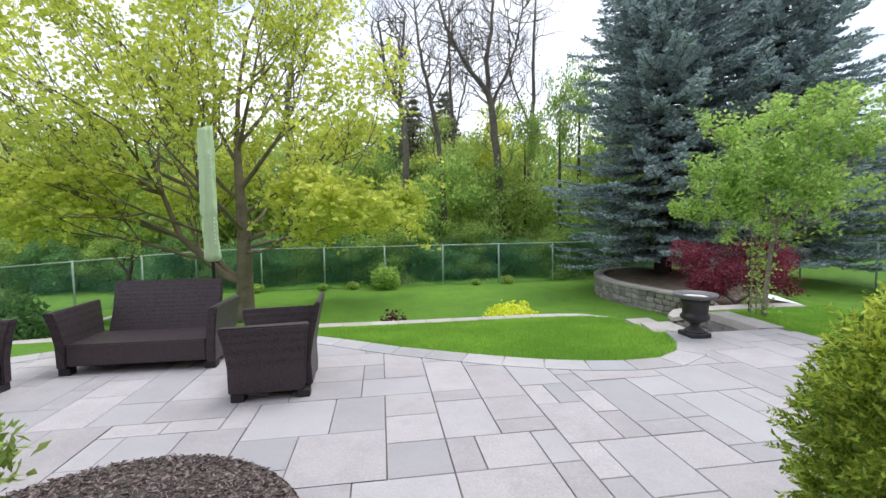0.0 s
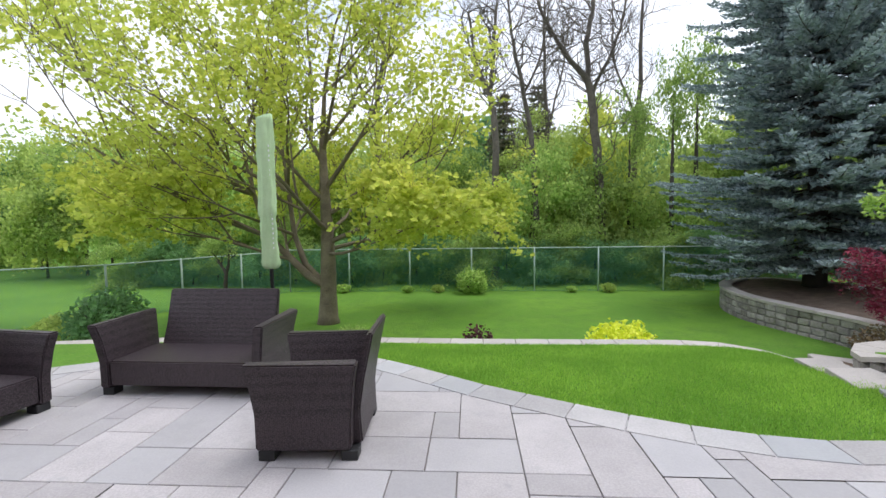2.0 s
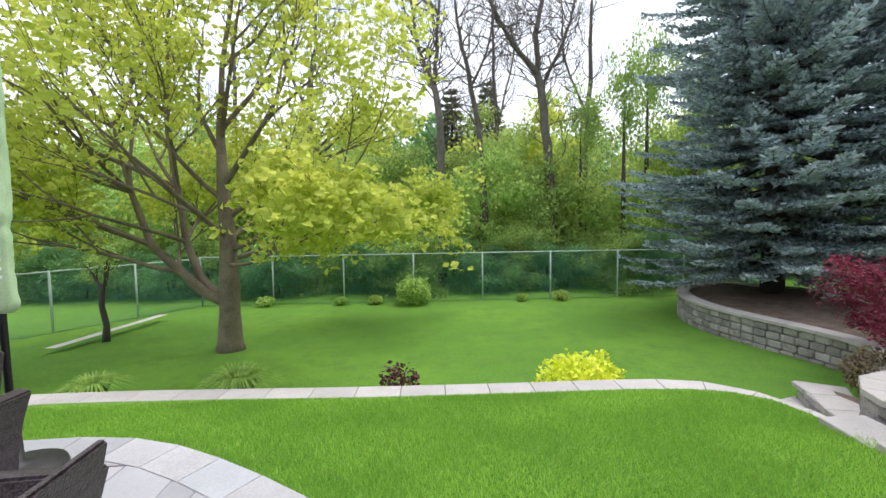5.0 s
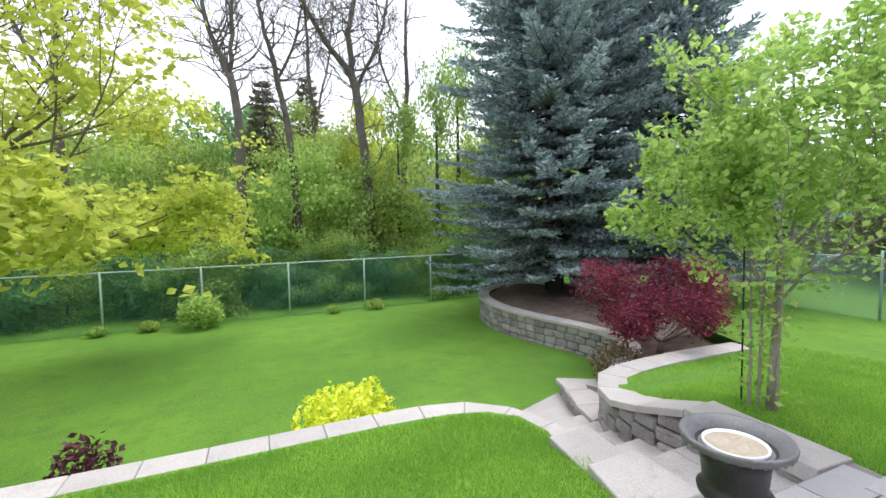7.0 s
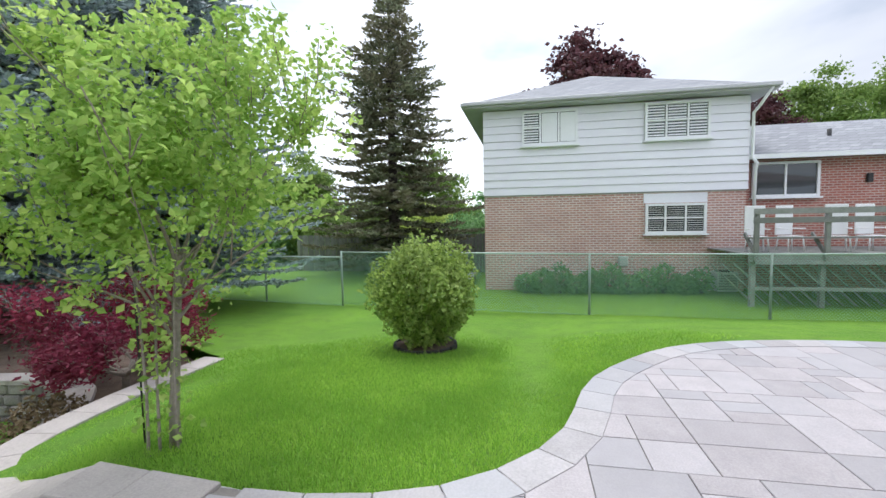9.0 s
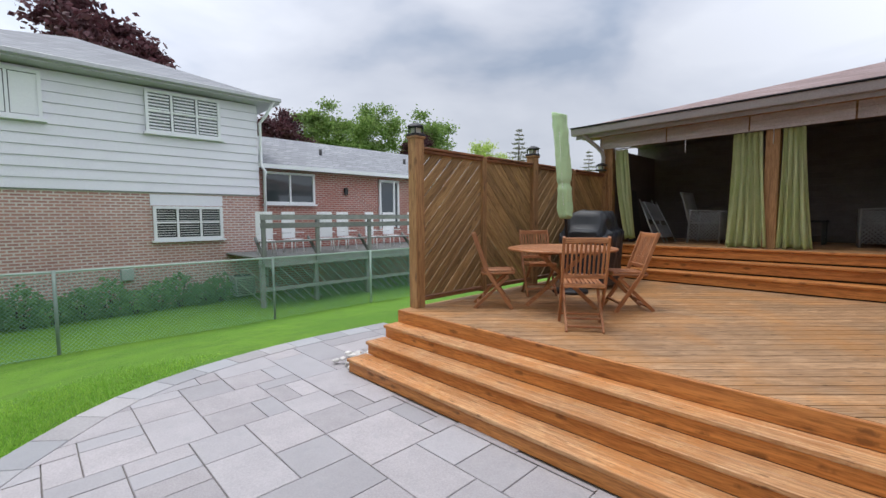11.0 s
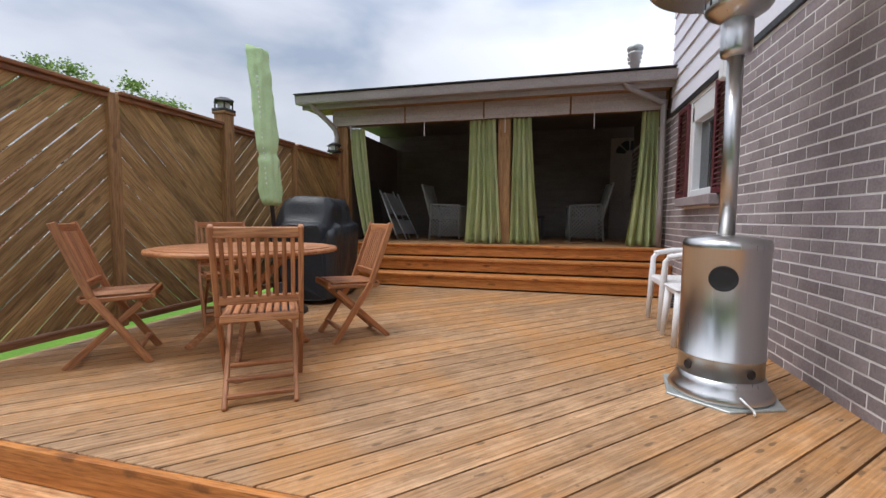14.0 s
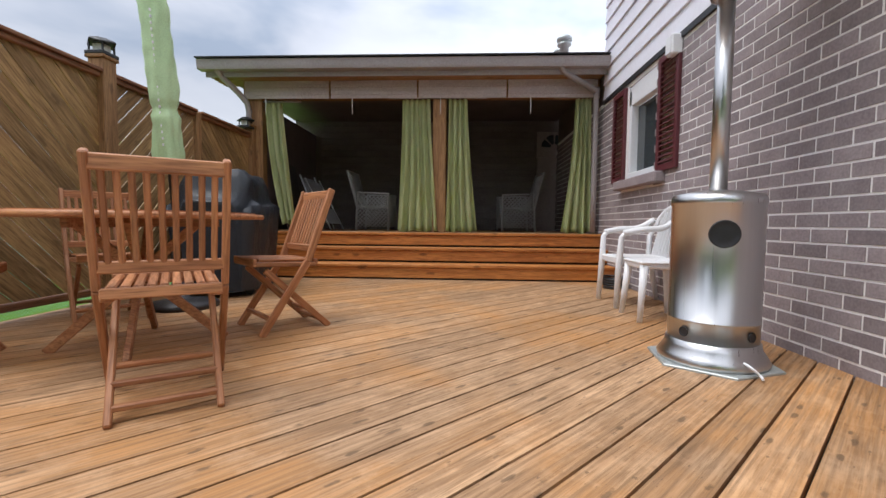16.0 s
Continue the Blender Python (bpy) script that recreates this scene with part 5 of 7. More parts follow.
wicker_seat((-2.51, 5.08, 0), 179, 1.52, 0.70, "dark brown wicker two-seat sofa without cushions", "wicker_sofa", "sofa", 0.86, 0.07)
wicker_seat((-0.99, 4.14, 0), 93, 0.76, 0.68, "dark brown wicker armchair seen side on", "wicker_armchair", "armchair")
wicker_seat((-3.86, 4.12, 0), -96, 0.78, 0.74, "dark brown wicker armchair at the paving edge", "wicker_armchair", "armchair")

# ---- urn ----
urn = thing("urn", "black cast iron garden urn on the paving", "urn", at=(3.92, 4.86, 0))
bm = bmesh.new()
box(bm, (0, 0, 0.03), (0.27, 0.27, 0.06), bev=0.008)
part("plinth", bm, BLACKIRON, urn)
bm = bmesh.new()
lathe(bm, [(0.125, 0.06), (0.12, 0.075), (0.09, 0.1), (0.055, 0.13), (0.05, 0.15), (0.07, 0.165), (0.07, 0.18), (0.13, 0.2), (0.165, 0.235), (0.17, 0.265), (0.15, 0.29), (0.145, 0.31), (0.155, 0.42), (0.178, 0.5), (0.165, 0.49), (0.15, 0.44)], 36)
part("body", bm, BLACKIRON, urn)
bm = bmesh.new()
lathe(bm, [(0.17, 0.49), (0.225, 0.5), (0.25, 0.52), (0.255, 0.54), (0.25, 0.552), (0.24, 0.55), (0.215, 0.53), (0.18, 0.505), (0.165, 0.46)][:9], 48)
part("rim", bm, IRONRIM, urn)
for k in range(30):
    a = math.tau * k / 30
    bm = bmesh.new()
    bmesh.ops.create_icosphere(bm, subdivisions=1, radius=0.016, matrix=Matrix.Diagonal((1, 0.5, 1.2, 1)))
    part("egg_moulding", bm, IRONRIM, urn, m=pose(0.243 * math.cos(a), 0.243 * math.sin(a), 0.522, 0, 0, math.degrees(a) + 90))
bm = bmesh.new()
lathe(bm, [(0.1, 0.0), (0.14, 0.06), (0.148, 0.075), (0.148, 0.09), (0.14, 0.09), (0.135, 0.07)], 32)
part("liner_pot", bm, PLASTIC, urn, "pale pot liner inside the urn", m=Matrix.Translation((0, 0, 0.42)))
bm = bmesh.new()
prism(bm, [(0.142 * math.cos(math.tau * k / 28), 0.142 * math.sin(math.tau * k / 28)) for k in range(28)], 0.46, 0.497)
part("soil", bm, surface("dry soil", (0.33, 0.27, 0.2), (0.45, 0.38, 0.3), 0.95, 8, 60, bump=0.7), urn, "dry pale soil")


# ---- inside the pavilion ----
LOOM = surface("pale loom strands", (0.26, 0.255, 0.25), (0.36, 0.355, 0.35), 0.6, 6, 60)


def lattice_chair(at, turn):
    c = thing("lattice_chair", "grey woven lattice armchair on the pavilion floor", "armchair", "pavilion armchairs", at=at, turn=turn)
    bm = bmesh.new()
    box(bm, (0, 0, 0.4), (0.6, 0.56, 0.05), bev=0.01)
    part("seat", bm, LOOM, c)
    for s in (-1, 1):
        bm = bmesh.new()
        tube(bm, [(s * 0.31, 0.28, 0), (s * 0.31, 0.28, 0.62), (s * 0.31, -0.24, 0.64), (s * 0.31, -0.28, 0)], 0.02, 8)
        part("arm_frame", bm, LOOM, c)
    bm = bmesh.new()
    tube(bm, [(-0.3, -0.26, 0.4), (-0.31, -0.42, 1.0), (0.31, -0.42, 1.0), (0.3, -0.26, 0.4)], 0.02, 8)
    part("back_frame", bm, LOOM, c)
    for nm, f in (("front_lattice", lambda u, v: (u * 0.6 - 0.3, 0.285, 0.06 + v * 0.54)), ("back_lattice", lambda u, v: (u * 0.6 - 0.3, -0.27 - 0.15 * v, 0.42 + v * 0.56)), ("side_lattice", lambda u, v: (0.31, u * 0.54 - 0.27, 0.06 + v * 0.54)), ("side_lattice", lambda u, v: (-0.31, u * 0.54 - 0.27, 0.06 + v * 0.54))):
        bm = bmesh.new()
        n = 8
        for i in range(-n, n):
            for sg in (1, -1):
                a, b = max(0, -i / n), min(1, 1 - i / n)
                if b - a < 0.05:
                    continue
                p, q = (i / n + a, a), (i / n + b, b)
                if sg < 0:
                    p, q = (1 - p[0], p[1]), (1 - q[0], q[1])
                tube(bm, [f(*p), f(*q)], 0.009, 4)
        part(nm, bm, LOOM, c)
    return c


lattice_chair((3.75, -8.2, PZ), -86)
lattice_chair((6.2, -8.0, PZ), 88)
ct = thing("low_table", "low dark side table between the pavilion chairs", "side table", at=(4.75, -8.6, PZ))
bm = bmesh.new()
box(bm, (0, 0, 0.42), (0.6, 0.5, 0.04), bev=0.01)
part("top", bm, BLACKIRON, ct)
for sx in (-1, 1):
    for sy in (-1, 1):
        bm = bmesh.new()
        box(bm, (sx * 0.26, sy * 0.2, 0.2), (0.05, 0.05, 0.4))
        part("leg", bm, BLACKIRON, ct)
for k, (x, y, tl) in enumerate(((6.85, -7.35, 24), (6.72, -7.45, 30))):
    c = thing("folded_chair", "folded grey metal and fabric garden chair leaning", "chair", "folded chairs in the pavilion", at=(x, y, PZ), turn=80)
    m = pose(0, 0, 0, tl, 0, 0)
    for s in (-1, 1):
        bm = bmesh.new()
        tube(bm, [m @ Vector((s * 0.22, 0, 0.02)), m @ Vector((s * 0.22, 0.02, 0.95))], 0.012, 8)
        part("side_tube", bm, DULLSTEEL, c)
    for z0, z1 in ((0.12, 0.4), (0.5, 0.9)):
        bm = bmesh.new()
        box(bm, m @ Vector((0, 0.01, (z0 + z1) / 2)), (0.42, 0.015, z1 - z0), Euler((radians(tl), 0, 0)).to_matrix(), bev=0.004)
        part("panel", bm, surface("grey sling fabric", (0.12, 0.12, 0.125), (0.18, 0.18, 0.185), 0.8, 3, 90), c)
wb = thing("storage_board", "dark flat board leaning against the side screen", "board", at=(7.55, -7.6, PZ))
bm = bmesh.new()
box(bm, (0, 0, 0.55), (0.03, 0.7, 1.1), Euler((0, radians(9), 0)).to_matrix(), bev=0.006)
part("panel", bm, surface("dull dark laminate", (0.05, 0.045, 0.045), (0.08, 0.075, 0.07), 0.5, 2, 40), wb)
hook = thing("grey_hose", "dark coiled garden hose beside the house steps", "hose", at=(2.98, -5.35, 0.6))
for k in range(4):
    bm = bmesh.new()
    tube(bm, [(0.11 * math.cos(a), 0.16 * math.sin(a), 0.02 + 0.028 * k + 0.004 * a) for a in [math.tau * j / 20 for j in range(21)]], 0.013, 6)
    part("coil", bm, BLACK, hook)

# ---- chain-link fences ----


def chain_fence(name, pts, zt, h, n_posts, wire, label, pitch=0.075, tilt=0.0):
    f = thing(name, label, "fence", at=(*pts[0], zt - h))
    o = Vector((*pts[0], zt - h))
    for a, b, n in zip(pts, pts[1:], n_posts):
        a, b = Vector((*a, 0)) - Vector((o.x, o.y, 0)), Vector((*b, 0)) - Vector((o.x, o.y, 0))
        L, d = (b - a).length, (b - a).normalized()
        for i in range(n + 1):
            bm = bmesh.new()
            p = a.lerp(b, i / n)
            tube(bm, [(p.x, p.y, -0.1), (p.x, p.y, h + 0.03)], 0.03, 8)
            part("post", bm, GREENPIPE, f)
        bm = bmesh.new()
        tube(bm, [(a.x, a.y, h), (b.x, b.y, h)], 0.021, 8)
        part("top_rail", bm, GREENPIPE, f)
        bm = bmesh.new()
        tube(bm, [(a.x, a.y, 0.04), (b.x, b.y, 0.04)], 0.006, 4)
        part("tension_wire", bm, wire, f)
        V, F = [], []
        nrm = Vector((-d.y, d.x, 0))
        s = -h
        while s < L:
            for sg in (1, -1):
                t0, t1 = max(0, -s), min(h, L - s)
                if t1 - t0 < 0.02:
                    continue
                z0, z1 = (t0, t1) if sg > 0 else (h - t0, h - t1)
                p0, p1 = a + d * (s + t0) + Vector((0, 0, z0)), a + d * (s + t1) + Vector((0, 0, z1))
                w = Vector((0, 0, 0.0045)) + d * 0.0
                k = len(V)
                off = nrm * 0.003 * sg
                V += [tuple(p0 + off + w), tuple(p0 + off - w), tuple(p1 + off - w), tuple(p1 + off + w), tuple(p0 + off + nrm * 0.005), tuple(p1 + off + nrm * 0.005)]
                F += [(k, k + 1, k + 2, k + 3), (k, k + 3, k + 5, k + 4), (k + 1, k + 4, k + 5, k + 2)]
            s += pitch
        mesh_np("mesh_wire", V, F, wire, f, kind="stuff")
    return f


chain_fence("chain_link_fence", [(-7.35, 18.3), (12.6, 18.3), (16.2, 17.0)], 0.42, 1.75, [8, 2], WIRE, "green chain-link fence with pale pipe rails along woods")
chain_fence("chain_link_fence", [(-7.35, 18.3), (-10.6, 13.0), (-16.0, 9.5)], 0.38, 1.7, [3, 2], WIRE, "green chain-link fence turning along the side boundary")
chain_fence("chain_link_fence", [(15.2, 8.6), (14.4, 1.5), (14.2, -2.5), (14.2, -14)], 0.75, 1.6, [1, 1, 4], WIRE2, "pale green chain-link fence between two gardens")
chain_fence("chain_link_fence", [(15.2, 8.6), (16.2, 17.0)], 0.6, 1.5, [3], WIRE2, "pale green chain-link fence beyond the lawn")

# side path beyond the lower lawn
sheet("side_kerb", [(-7.9, 12.6), (-7.65, 12.6), (-7.2, 16.0), (-7.45, 16.0)], lambda x, y: -1.1, 1.0, CONCRETE, label="pale concrete edging along the lawn")

# ---- neighbour's house ----
nh = thing("neighbour_house", "two-storey house with brick below and white siding above", "house", at=(18.6, 0, -0.8))
HX = 18.6


def nbox(name, x0, x1, y0, y1, z0, z1, mat, label="", parent=nh, base=(18.6, 0, -0.8), bev=0.0):
    bm = bmesh.new()
    box(bm, (0, 0, 0), (abs(x1 - x0), abs(y1 - y0), abs(z1 - z0)), bev=bev)
    return part(name, bm, mat, parent, label, m=Matrix.Translation(((x0 + x1) / 2 - base[0], (y0 + y1) / 2 - base[1], (z0 + z1) / 2 - base[2])))


HY0, HY1 = -3.9, 4.55
nbox("wall", HX, HX + 9, HY0, HY1, -1.0, 2.48, NBRICK, "pinkish brick lower wall")
# backing in darker grey: the shadow line under each lap, put into colour
nbox("upper_wall", HX - 0.04, HX + 9, HY0, HY1 + 0.03, 2.48, 5.45, surface("painted lap shade", (0.34, 0.35, 0.38), (0.42, 0.43, 0.46), 0.7, 1, 20))
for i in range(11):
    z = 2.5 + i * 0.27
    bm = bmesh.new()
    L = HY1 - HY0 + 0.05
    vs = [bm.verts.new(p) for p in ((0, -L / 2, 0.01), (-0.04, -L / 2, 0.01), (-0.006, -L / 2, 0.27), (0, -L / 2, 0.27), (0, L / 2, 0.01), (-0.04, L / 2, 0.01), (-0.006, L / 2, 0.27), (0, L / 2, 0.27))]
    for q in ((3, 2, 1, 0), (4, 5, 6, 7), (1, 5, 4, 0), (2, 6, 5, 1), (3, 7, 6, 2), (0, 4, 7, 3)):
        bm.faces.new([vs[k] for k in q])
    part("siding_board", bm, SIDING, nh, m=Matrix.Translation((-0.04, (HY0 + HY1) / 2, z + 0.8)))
bm = bmesh.new()
ex0, ex1, ey0, ey1 = HX - 0.62, HX + 9.6, HY0 - 0.6, HY1 + 0.65
zb, zr = 5.62, 7.75
q = [bm.verts.new(p) for p in ((ex0, ey0, zb), (ex1, ey0, zb), (ex1, ey1, zb), (ex0, ey1, zb))]
r = [bm.verts.new((HX + 4.2, 0.33, zr)), bm.verts.new((HX + 5, 0.33, zr))]
for f in ((q[0], q[1], r[1], r[0]), (q[2], q[3], r[0], r[1]), (q[3], q[0], r[0]), (q[1], q[2], r[1])):
    bm.faces.new(f)
bm.faces.new(q[::-1])
part("roof", bm, SHINGLE, nh, "grey shingle hip roof", m=Matrix.Translation((-18.6, 0, 0.8)))
nbox("soffit", ex0 + 0.02, ex1, ey0 + 0.02, ey1 - 0.02, 5.5, 5.6, GUTTERGREY)
nbox("gutter", ex0 - 0.1, ex0 + 0.01, ey0, ey1, 5.55, 5.68, GUTTERGREY, bev=0.02)
nbox("gutter", ex0, ex1, ey1, ey1 + 0.1, 5.55, 5.68, GUTTERGREY, bev=0.02)


def nwindow(y0, y1, z0, z1, cols, base=(18.6, 0, -0.8), parent=nh, x=HX - 0.11, shutters=True, label="white window with louvred shutters inside", style="wwl"):
    w = new("window")
    w.parent = parent
    w.location = (x - base[0], (y0 + y1) / 2 - base[1], (z0 + z1) / 2 - base[2])
    if label:
        w["label"] = label
    W, H = y1 - y0, z1 - z0

    def wp(name, c, s, mat, rot=None):
        bm = bmesh.new()
        box(bm, c, s, rot)
        part(name, bm, mat, w)
    bm = bmesh.new()
    for c, s in (((-0.02, 0, H / 2 - 0.04), (0.09, W, 0.08)), ((-0.02, 0, -H / 2 + 0.04), (0.09, W, 0.08)), ((-0.02, W / 2 - 0.04, 0), (0.09, 0.08, H - 0.16)), ((-0.02, -W / 2 + 0.04, 0), (0.09, 0.08, H - 0.16))):
        box(bm, c, s)
    for k in range(1, cols):
        box(bm, (-0.015, -W / 2 + W * k / cols, 0), (0.07, 0.06, H - 0.16))
    part("window_frame", bm, WHITE, w)
    wp("pane", (0.0, 0, 0), (0.02, W - 0.16, H - 0.16), GLASS)
    if shutters:
        for k in range(cols):
            cy = -W / 2 + W * (k + 0.5) / cols
            bm = bmesh.new()
            n = 11
            if style[k] == "w":
                box(bm, (-0.02, cy, 0), (0.01, W / cols - 0.1, H - 0.2))
            if style[k] in "ld":
                box(bm, (-0.035, cy, 0.02), (0.04, W / cols - 0.04, 0.05))
            for j in range(n if style[k] != "w" else 0):
                box(bm, (-0.022, cy, -H / 2 + 0.14 + (H - 0.28) * j / (n - 1)), (0.012, W / cols - 0.12, (H - 0.28) / n * (0.22 if style[k] == "d" else 0.5)))
            part("louvre_panel", bm, WHITE, w)
    wp("window_sill", (-0.05, 0, -H / 2 - 0.03), (0.16, W + 0.12, 0.06), WHITE)


nwindow(1.35, 3.22, 4.2, 5.38, 3)
nwindow(-2.75, -0.78, 4.2, 5.4, 3, style="lll")
nwindow(-2.72, -0.85, 1.1, 2.1, 3, x=HX - 0.04, style="ddd")
nbox("window_lintel", HX - 0.03, HX, -2.75, -0.8, 2.12, 2.44, SIDING)
bm = bmesh.new()
tube(bm, [(HX - 0.62, -4.3, 5.6), (HX - 0.3, -4.1, 5.1), (HX - 0.1, -4.0, 4.9), (HX - 0.1, -4.0, 3.5), (HX - 0.3, -4.05, 3.3), (HX - 0.1, -4.1, 3.1), (HX - 0.1, -4.05, -0.6)], 0.05, 8)
part("downspout", bm, WHITE, nh, m=Matrix.Translation((-18.6, 0, 0.8)))
nbox("gas_meter", HX - 0.2, HX, -0.3, 0.0, 0.0, 0.35, DULLSTEEL, bev=0.03)

nw = thing("neighbour_wing", "single-storey red brick wing with grey shingle roof", "house", at=(19.2, -10, -0.8))
WB = (19.2, -10, -0.8)
nbox("wall", 19.2, 26, -22, HY0 - 0.005, -1.0, 3.5, NBRICK2, "red brick wall", nw, WB)
bm = bmesh.new()
vs = [bm.verts.new((p[0] - 19.2, p[1] + 10, p[2] + 0.8)) for p in ((18.7, -22.6, 3.55), (18.7, -3.9, 3.55), (22.6, -3.9, 5.25), (22.6, -22.6, 5.25), (26.6, -3.9, 3.55), (26.6, -22.6, 3.55))]
for f in ((0, 1, 2, 3), (3, 2, 4, 5), (0, 3, 5), (1, 4, 2), (0, 5, 4, 1)):
    bm.faces.new([vs[i] for i in f])
part("roof", bm, SHINGLE, nw, "grey shingle gable roof")
nbox("gutter", 18.6, 18.71, -22.6, -3.95, 3.46, 3.6, WHITE, "", nw, WB)
nwindow(-6.25, -4.3, 2.25, 3.4, 2, WB, nw, 19.15, False, "white two-pane picture window")
nwindow(-13.2, -11.4, 2.25, 3.4, 2, WB, nw, 19.15, False, "white two-pane picture window")
nd = new("door")
nd.parent = nw
nd.location = (-0.03, 0.15, 0.8 + 2.3)
bm = bmesh.new()
for s in (-1, 1):
    box(bm, (0, s * 0.5, 0), (0.1, 0.1, 2.1))
box(bm, (0, 0, 1.03), (0.1, 1.1, 0.1))
box(bm, (0.01, -0.28, 0), (0.06, 0.1, 2.0))
part("door_frame", bm, WHITE, nd)
bm = bmesh.new()
box(bm, (0.03, 0, 0), (0.03, 0.95, 2.0))
part("pane", bm, GLASS, nd)
for y in (-7.4, -12.0):
    bm = bmesh.new()
    tube(bm, [(0, 0, 0), (0, 0, 0.55)], 0.07, 8)
    part("roof_vent", bm, BLACK, nw, m=Matrix.Translation((1.5, y + 10, 4.1 + 0.8)))
bm = bmesh.new()
box(bm, (-0.06, 2.35, 3.6), (0.1, 0.16, 0.28), bev=0.02)
part("wall_lantern", bm, BLACK, nw)

ac = thing("air_conditioner", "grey louvred outdoor air conditioner unit", "air conditioner", at=(18.1, -3.1, -0.75))
bm = bmesh.new()
box(bm, (0, 0, 0.33), (0.6, 0.6, 0.62), bev=0.03)
part("casing", bm, DULLSTEEL, ac)
for j in range(10):
    bm = bmesh.new()
    box(bm, (-0.305, 0, 0.1 + j * 0.05), (0.012, 0.52, 0.018))
    part("slat", bm, BLACK, ac)
bm = bmesh.new()
lathe(bm, [(0.26, 0.64), (0.27, 0.66), (0.1, 0.69), (0.05, 0.69)], 20)
part("fan_guard", bm, BLACK, ac)

# neighbour's raised deck
nd2 = thing("neighbour_deck", "weathered grey raised timber deck with bench railing", "deck", at=(16, -6, -0.85))
NB = (16, -6, -0.85)
for i in range(14):
    nbox("board", 15.9, 19.1, -13 + i * 0.73, -13 + (i + 1) * 0.73 - 0.012, 0.58, 0.62, GREYWOOD, "", nd2, NB)
nbox("rim_beam", 15.9, 15.95, -13, -2.8, 0.4, 0.58, GREYWOOD, "", nd2, NB)
for y in (-2.95, -4.6, -6.5, -8.4, -10.3, -12.5):
    nbox("post", 15.98, 16.1, y - 0.06, y + 0.06, -0.9, 0.58, GREYWOOD, "", nd2, NB)
    nbox("rail_post", 15.82, 15.92, y - 0.05, y + 0.05, 0.45, 1.78, GREYWOOD, "", nd2, NB)
    bm = bmesh.new()
    beam(bm, (15.9 - 16, y + 6, 1.45), (16.5 - 16, y + 6, 2.0), 0.05, 0.1)
    part("brace", bm, GREYWOOD, nd2)
for z in (0.08, -0.62):
    nbox("skirt_rail", 15.86, 15.9, -13, -2.95, z + 0.26, z + 0.36, GREYWOOD, "", nd2, NB)
for z in (1.44, 1.68):
    nbox("rail", 15.78, 15.83, -13, -2.85, z, z + 0.15, GREYWOOD, "", nd2, NB)
nbox("bench_seat", 15.95, 16.4, -13, -2.9, 1.02, 1.06, GREYWOOD, "", nd2, NB)
for k in range(34):
    bm = bmesh.new()
    beam(bm, (0.02, -6.9 + k * 0.3, 0.1), (0.02, -6.9 + k * 0.3 + 1.1, 1.2), 0.02, 0.07, up=(1, 0, 0))
    part("lattice_strip", bm, GREYWOOD, nd2)
for k in range(7):
    y = -3.4 - k * 1.0
    c = thing("patio_chair", "white plastic patio chair on the raised deck", "chair", "chairs on the raised deck", at=(16.8 + 0.3 * (k % 2), y, 0.62), turn=[80, 100, 70, 95, 110, 85, 90][k])
    for nm, cc, s in (("seat", (0, 0, 0.42), (0.46, 0.44, 0.03)), ("backrest", (0, -0.26, 0.88), (0.5, 0.04, 0.86)), ("armrest", (0.24, 0, 0.64), (0.04, 0.46, 0.03)), ("armrest", (-0.24, 0, 0.64), (0.04, 0.46, 0.03))):
        bm = bmesh.new()
        box(bm, cc, s, bev=0.012)
        part(nm, bm, PLASTIC, c)
    for sx in (-1, 1):
        for sy in (-1, 1):
            bm = bmesh.new()
            tube(bm, [(sx * 0.23, sy * 0.23, 0), (sx * 0.2, sy * 0.2, 0.42), ], 0.02, 6)
            part("leg", bm, PLASTIC, c)

# timber fence and deck far behind the clipped bush
bf = thing("board_fence", "old grey board fence behind the neighbouring garden", "fence", at=(24, 8, -0.9))
for k in range(70):
    bm = bmesh.new()
    box(bm, (0, 0, 0.95), (0.02, 0.14, 1.9))
    part("board", bm, GREYWOOD, bf, m=Matrix.Translation((0.02 * (k % 2), -4 + k * 0.16, 0)))
for z in (0.4, 1.5):
    bm = bmesh.new()
    box(bm, (0.04, 1.5, z), (0.04, 11.2, 0.08))
    part("rail", bm, GREYWOOD, bf)
ld = thing("low_deck", "low grey timber platform beside the brick house", "deck", at=(20.3, 6.6, -0.85))
for k in range(12):
    bm = bmesh.new()
    box(bm, (-1.2 + k * 0.2, 0, 0.25), (0.19, 2.9, 0.04))
    part("board", bm, GREYWOOD, ld)
for sx in (-1.2, 1.0):
    for sy in (-1.3, 0, 1.3):
        bm = bmesh.new()
        box(bm, (sx, sy, 0.11), (0.1, 0.1, 0.24))
        part("post", bm, GREYWOOD, ld)
lg = thing("lounger", "white plastic lounger on the low platform", "lounger", at=(19.9, 6.9, -0.58))
bm = bmesh.new()
box(bm, (0, 0, 0.3), (0.65, 1.5, 0.06), bev=0.02)
part("seat", bm, PLASTIC, lg)
bm = bmesh.new()
beam(bm, (0, 0.7, 0.32), (0, 1.15, 0.62), 0.6, 0.05)
part("backrest", bm, PLASTIC, lg)
for sx in (-0.26, 0.26):
    for sy in (-0.6, 0.6):
        bm = bmesh.new()
        box(bm, (sx, sy, 0.14), (0.05, 0.05, 0.29))
        part("leg", bm, PLASTIC, lg)

# ---- trees ----


